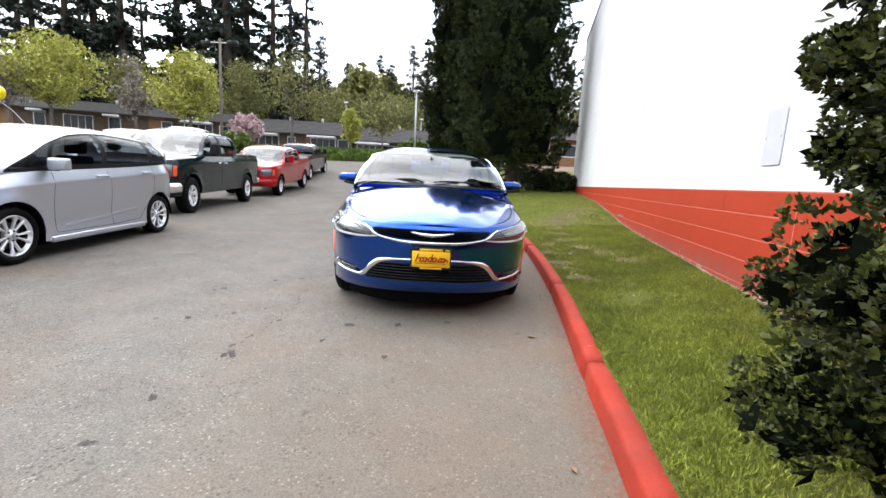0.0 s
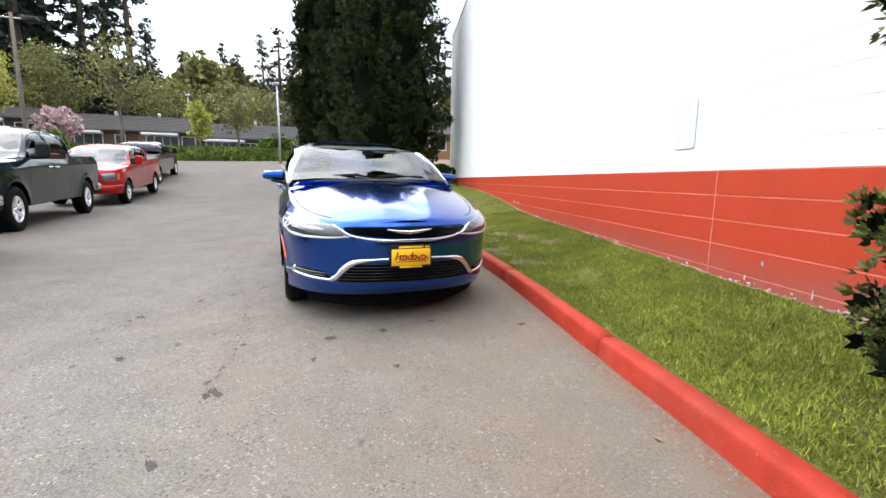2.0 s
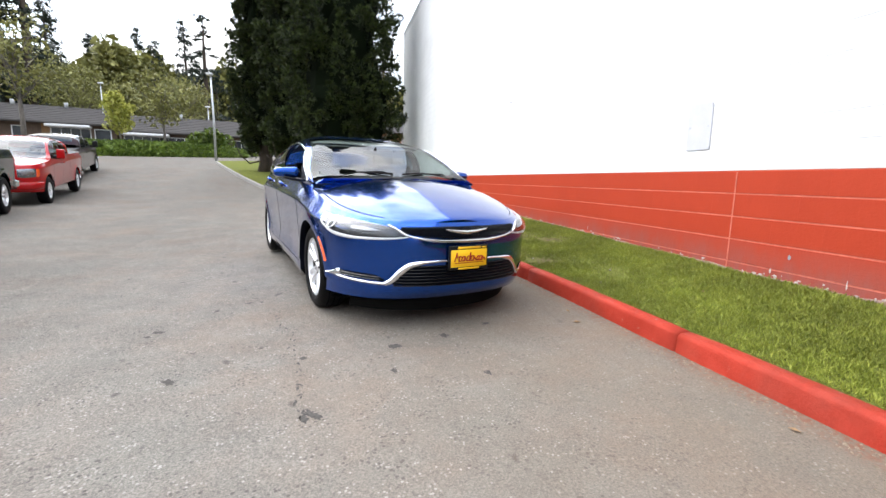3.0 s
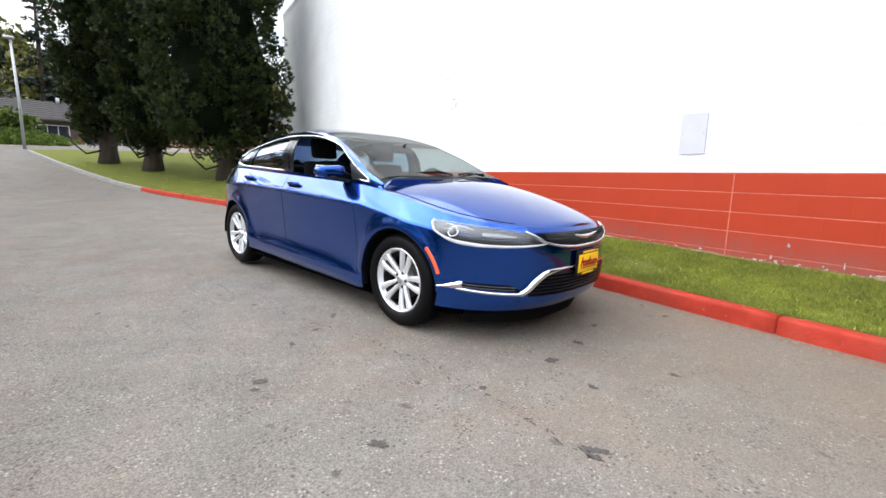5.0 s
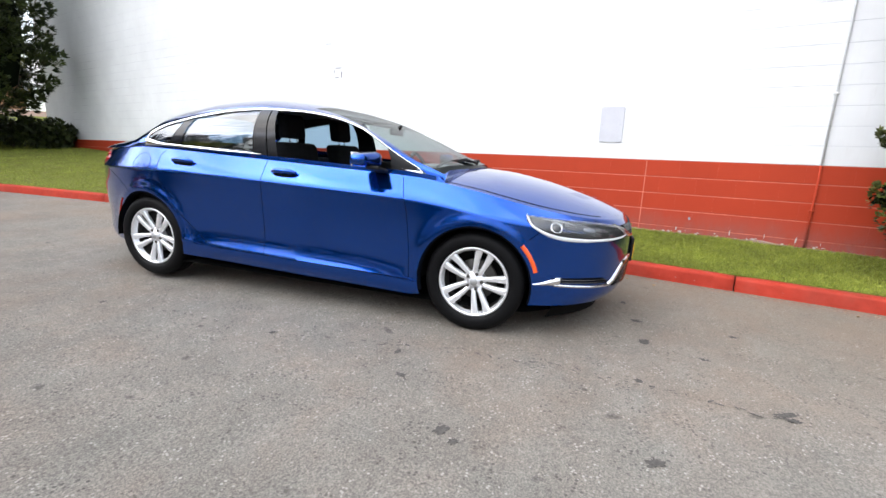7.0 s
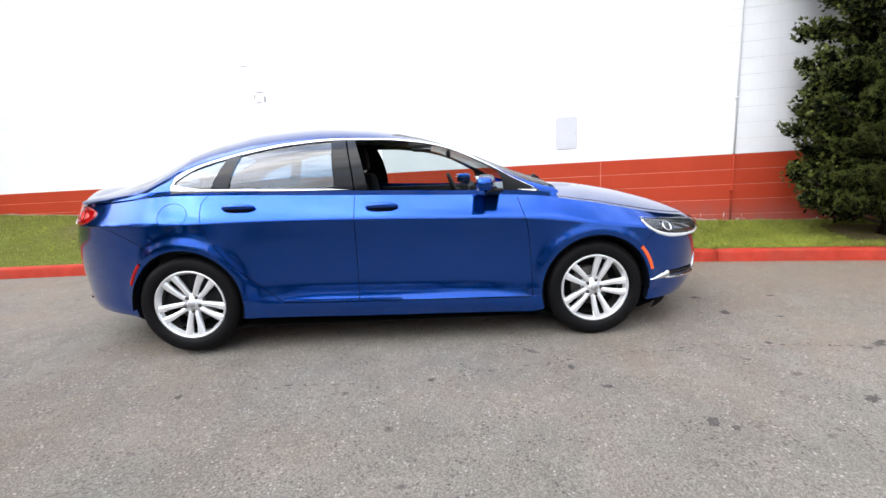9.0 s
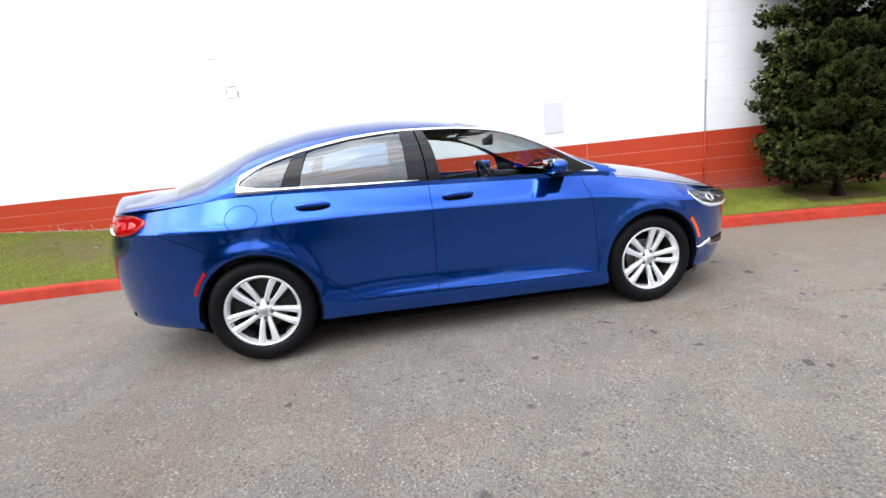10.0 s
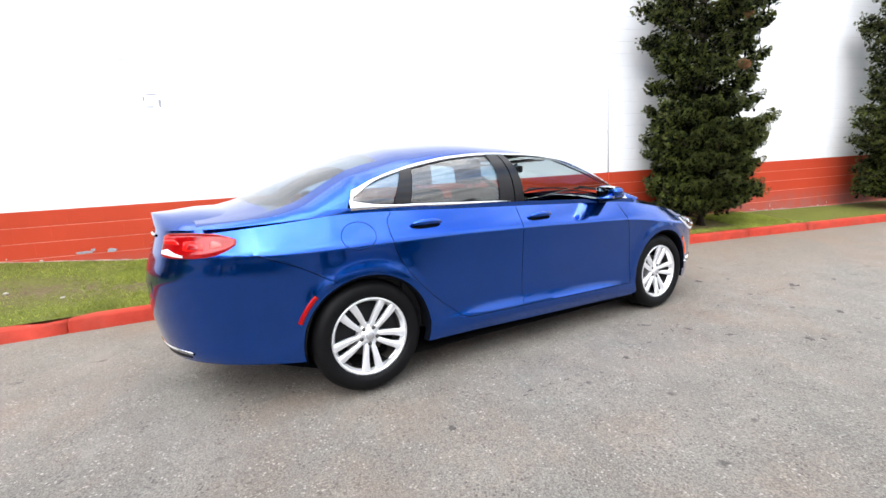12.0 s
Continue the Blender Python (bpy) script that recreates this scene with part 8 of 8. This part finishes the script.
def build_debris():
    """Cracks and stains laid on the asphalt, stones and dry leaves along the kerb."""
    rng = random.Random(5)
    crack_mat = plain("crack_tar", (0.082, 0.076, 0.070), 0.95, 0, 0.4, 60, spec=0.05)

    def blob(name, x, y, a, b, turn, mt, lab):
        vs = [(x, y, road_z(x, y) + 0.003)]
        n = 30
        c, s = math.cos(turn), math.sin(turn)
        for k in range(n):
            t = 2 * math.pi * k / n
            r = 1 + 0.45 * noise.noise((math.cos(t) * 1.3 + x * 7, math.sin(t) * 1.3, y * 5)) + 0.75 * noise.noise((math.cos(t) * 4.3 + x * 7, math.sin(t) * 4.3, y * 5))
            u, w = a * r * math.cos(t), b * r * math.sin(t)
            px, py = x + c * u - s * w, y + s * u + c * w
            vs.append((px, py, road_z(px, py) + 0.003))
        ob = mesh_ob(name, vs, [(0, 1 + k, 1 + (k + 1) % n) for k in range(n)], mt)
        tagged(ob, lab, "stain", "stains on the asphalt")
    spots = [(-1.415, 2.525, 0.05, 0.035), (-1.398, 1.98, 0.07, 0.03), (-2.116, 3.04, 0.06, 0.045), (-2.47, 3.77, 0.035, 0.03), (-1.378, 2.55, 0.09, 0.035),
             (-2.217, 5.24, 0.04, 0.03), (-1.953, 4.45, 0.05, 0.025), (-2.162, 4.27, 0.06, 0.03), (-2.43, 3.85, 0.06, 0.035), (-0.55, 3.35, 0.06, 0.04), (-0.9, 3.25, 0.06, 0.05), (-0.2, 3.5, 0.05, 0.03),
             (-1.45, 3.2, 0.04, 0.03), (-1.35, 1.6, 0.05, 0.03), (-0.95, 2.9, 0.05, 0.025), (-0.45, 2.75, 0.045, 0.03), (-2.6, 6.6, 0.04, 0.03), (-3.0, 8.3, 0.05, 0.04), (-3.4, 9.6, 0.06, 0.05)]
    for x, y, a, b in spots:
        blob("oil_stain", x, y, a * 0.62, b * 0.6, rng.uniform(0, 3), crack_mat, "small dark oil stain on the asphalt")
    # broken tar lines along the lane and across it
    specks = []
    for path in ([(-1.33, 1.2), (-1.41, 2.0), (-1.44, 2.6), (-1.5, 3.4), (-1.75, 4.2), (-2.1, 5.0), (-2.45, 6.2)],):
        xs_, ys_ = [p[0] for p in path], [p[1] for p in path]
        tt = np.linspace(0, len(path) - 1, 90)
        for t in tt:
            i = min(len(path) - 2, int(t))
            f = t - i
            x = xs_[i] + (xs_[i + 1] - xs_[i]) * f + 0.05 * noise.noise((t * 1.9, 3, 0)) + rng.gauss(0, 0.014)
            y = ys_[i] + (ys_[i + 1] - ys_[i]) * f + rng.uniform(-0.03, 0.03)
            if noise.noise((t * 1.6, 9, x)) < -0.05:
                continue
            n, c, w = 9, rng.uniform(0.010, 0.034), rng.uniform(0.003, 0.009)
            turn = math.atan2(ys_[i + 1] - ys_[i], xs_[i + 1] - xs_[i]) + rng.gauss(0, 0.5)
            ring = []
            for k in range(n):
                q = 2 * math.pi * k / n
                u, v = c * math.cos(q) * rng.uniform(0.5, 1.2), w * math.sin(q) * rng.uniform(0.4, 1.4)
                px, py = x + u * math.cos(turn) - v * math.sin(turn), y + u * math.sin(turn) + v * math.cos(turn)
                ring.append((px, py, road_z(px, py) + 0.003))
            specks.append((ring, [tuple(range(n))]))
    ob = mesh_ob("tar_specks", *merge(*specks), crack_mat, smooth=False)
    tagged(ob, "broken lines of small dark tar specks on the asphalt", "stain", kind="stuff")
    # pebbles and litter in the gutter, one mesh
    pieces = []
    for k in range(900):
        y = rng.uniform(-0.5, 9.5)
        x = kerb_x(y) - abs(rng.gauss(0, 0.09)) - 0.005
        r = rng.uniform(0.003, 0.008) * (1.6 if k % 11 == 0 else 1.0)
        z = road_z(x, y)
        v = [(x + r * rng.uniform(0.7, 1.3), y, z), (x, y + r, z), (x - r, y, z), (x, y - r * 1.2, z), (x, y, z + r * rng.uniform(0.6, 1.1))]
        pieces.append((v, [(0, 1, 4), (1, 2, 4), (2, 3, 4), (3, 0, 4)]))
    ob = mesh_ob("gutter_gravel", *merge(*pieces), plain("gutter_grit", (0.22, 0.17, 0.12), 0.9, 0, 0.5, 60), smooth=False)
    tagged(ob, "loose grit and dry litter in the gutter", "gravel", kind="stuff")
    # stones on the bare soil
    pale = plain("pale_stone", (0.36, 0.33, 0.29), 0.9, 0, 0.3, 30, bump=0.4)
    grey = plain("grey_stone", (0.16, 0.15, 0.14), 0.9, 0, 0.3, 30, bump=0.4)
    ball = low_ball(2)
    for x, y, r, mt in ((0.80, 5.35, 0.045, pale), (1.06, 6.85, 0.050, pale), (0.93, 6.25, 0.060, grey), (0.90, 5.05, 0.028, pale), (1.15, 5.3, 0.025, grey), (0.86, 7.7, 0.040, pale),
                        (1.42, 6.3, 0.030, grey), (1.30, 4.2, 0.022, pale), (1.00, 3.9, 0.024, grey), (0.95, 10.3, 0.050, pale), (1.25, 11.0, 0.045, pale), (0.70, 9.7, 0.040, pale), (1.55, 11.9, 0.045, grey)):
        vs = [(p[0] * r * rng.uniform(0.45, 0.85), p[1] * r * 0.55 * rng.uniform(0.6, 1.2), p[2] * r * 0.32 * rng.uniform(0.6, 1.2) + r * 0.12) for p in ball[0]]
        ob = mesh_ob("stone", vs, [tuple(f) for f in ball[1]], mt, smooth=False)
        ob.matrix_world = pose(x, y, lawn_z(x, y), 0, 0, rng.uniform(0, 360))
        tagged(ob, "small pale stone lying on the bare soil" if mt is pale else "small grey stone lying on the verge", "stone", "stones on the verge")
    leaf = plain("dry_leaf", (0.26, 0.16, 0.08), 0.8, 0, 0.3, 50)
    for x, y, s in ((0.45, 3.35, 0.035), (0.52, 3.6, 0.028), (0.30, 5.6, 0.03), (0.95, 5.7, 0.06), (1.25, 6.4, 0.05), (1.1, 7.2, 0.05), (0.62, 1.9, 0.025), (1.5, 3.3, 0.03)):
        z = (lawn_z(x, y) if x > kerb_x(y) + 0.1 else road_z(x, y)) + 0.006
        t = rng.uniform(0, 6.28)
        c, sn = math.cos(t) * s, math.sin(t) * s
        vs = [(x - c, y - sn, z), (x + sn * 0.5, y - c * 0.5, z + s * 0.25), (x + c, y + sn, z + 0.004), (x - sn * 0.5, y + c * 0.5, z + s * 0.2), (x, y, z - 0.002)]
        ob = mesh_ob("dry_leaf", vs, [(0, 1, 4), (1, 2, 4), (2, 3, 4), (3, 0, 4)], leaf, smooth=False)
        tagged(ob, "curled dry brown leaf lying on the ground", "leaf", "fallen leaves")


build_low_building()
build_poles()
build_balloon()
build_debris()
build_red_blocks(WALL)
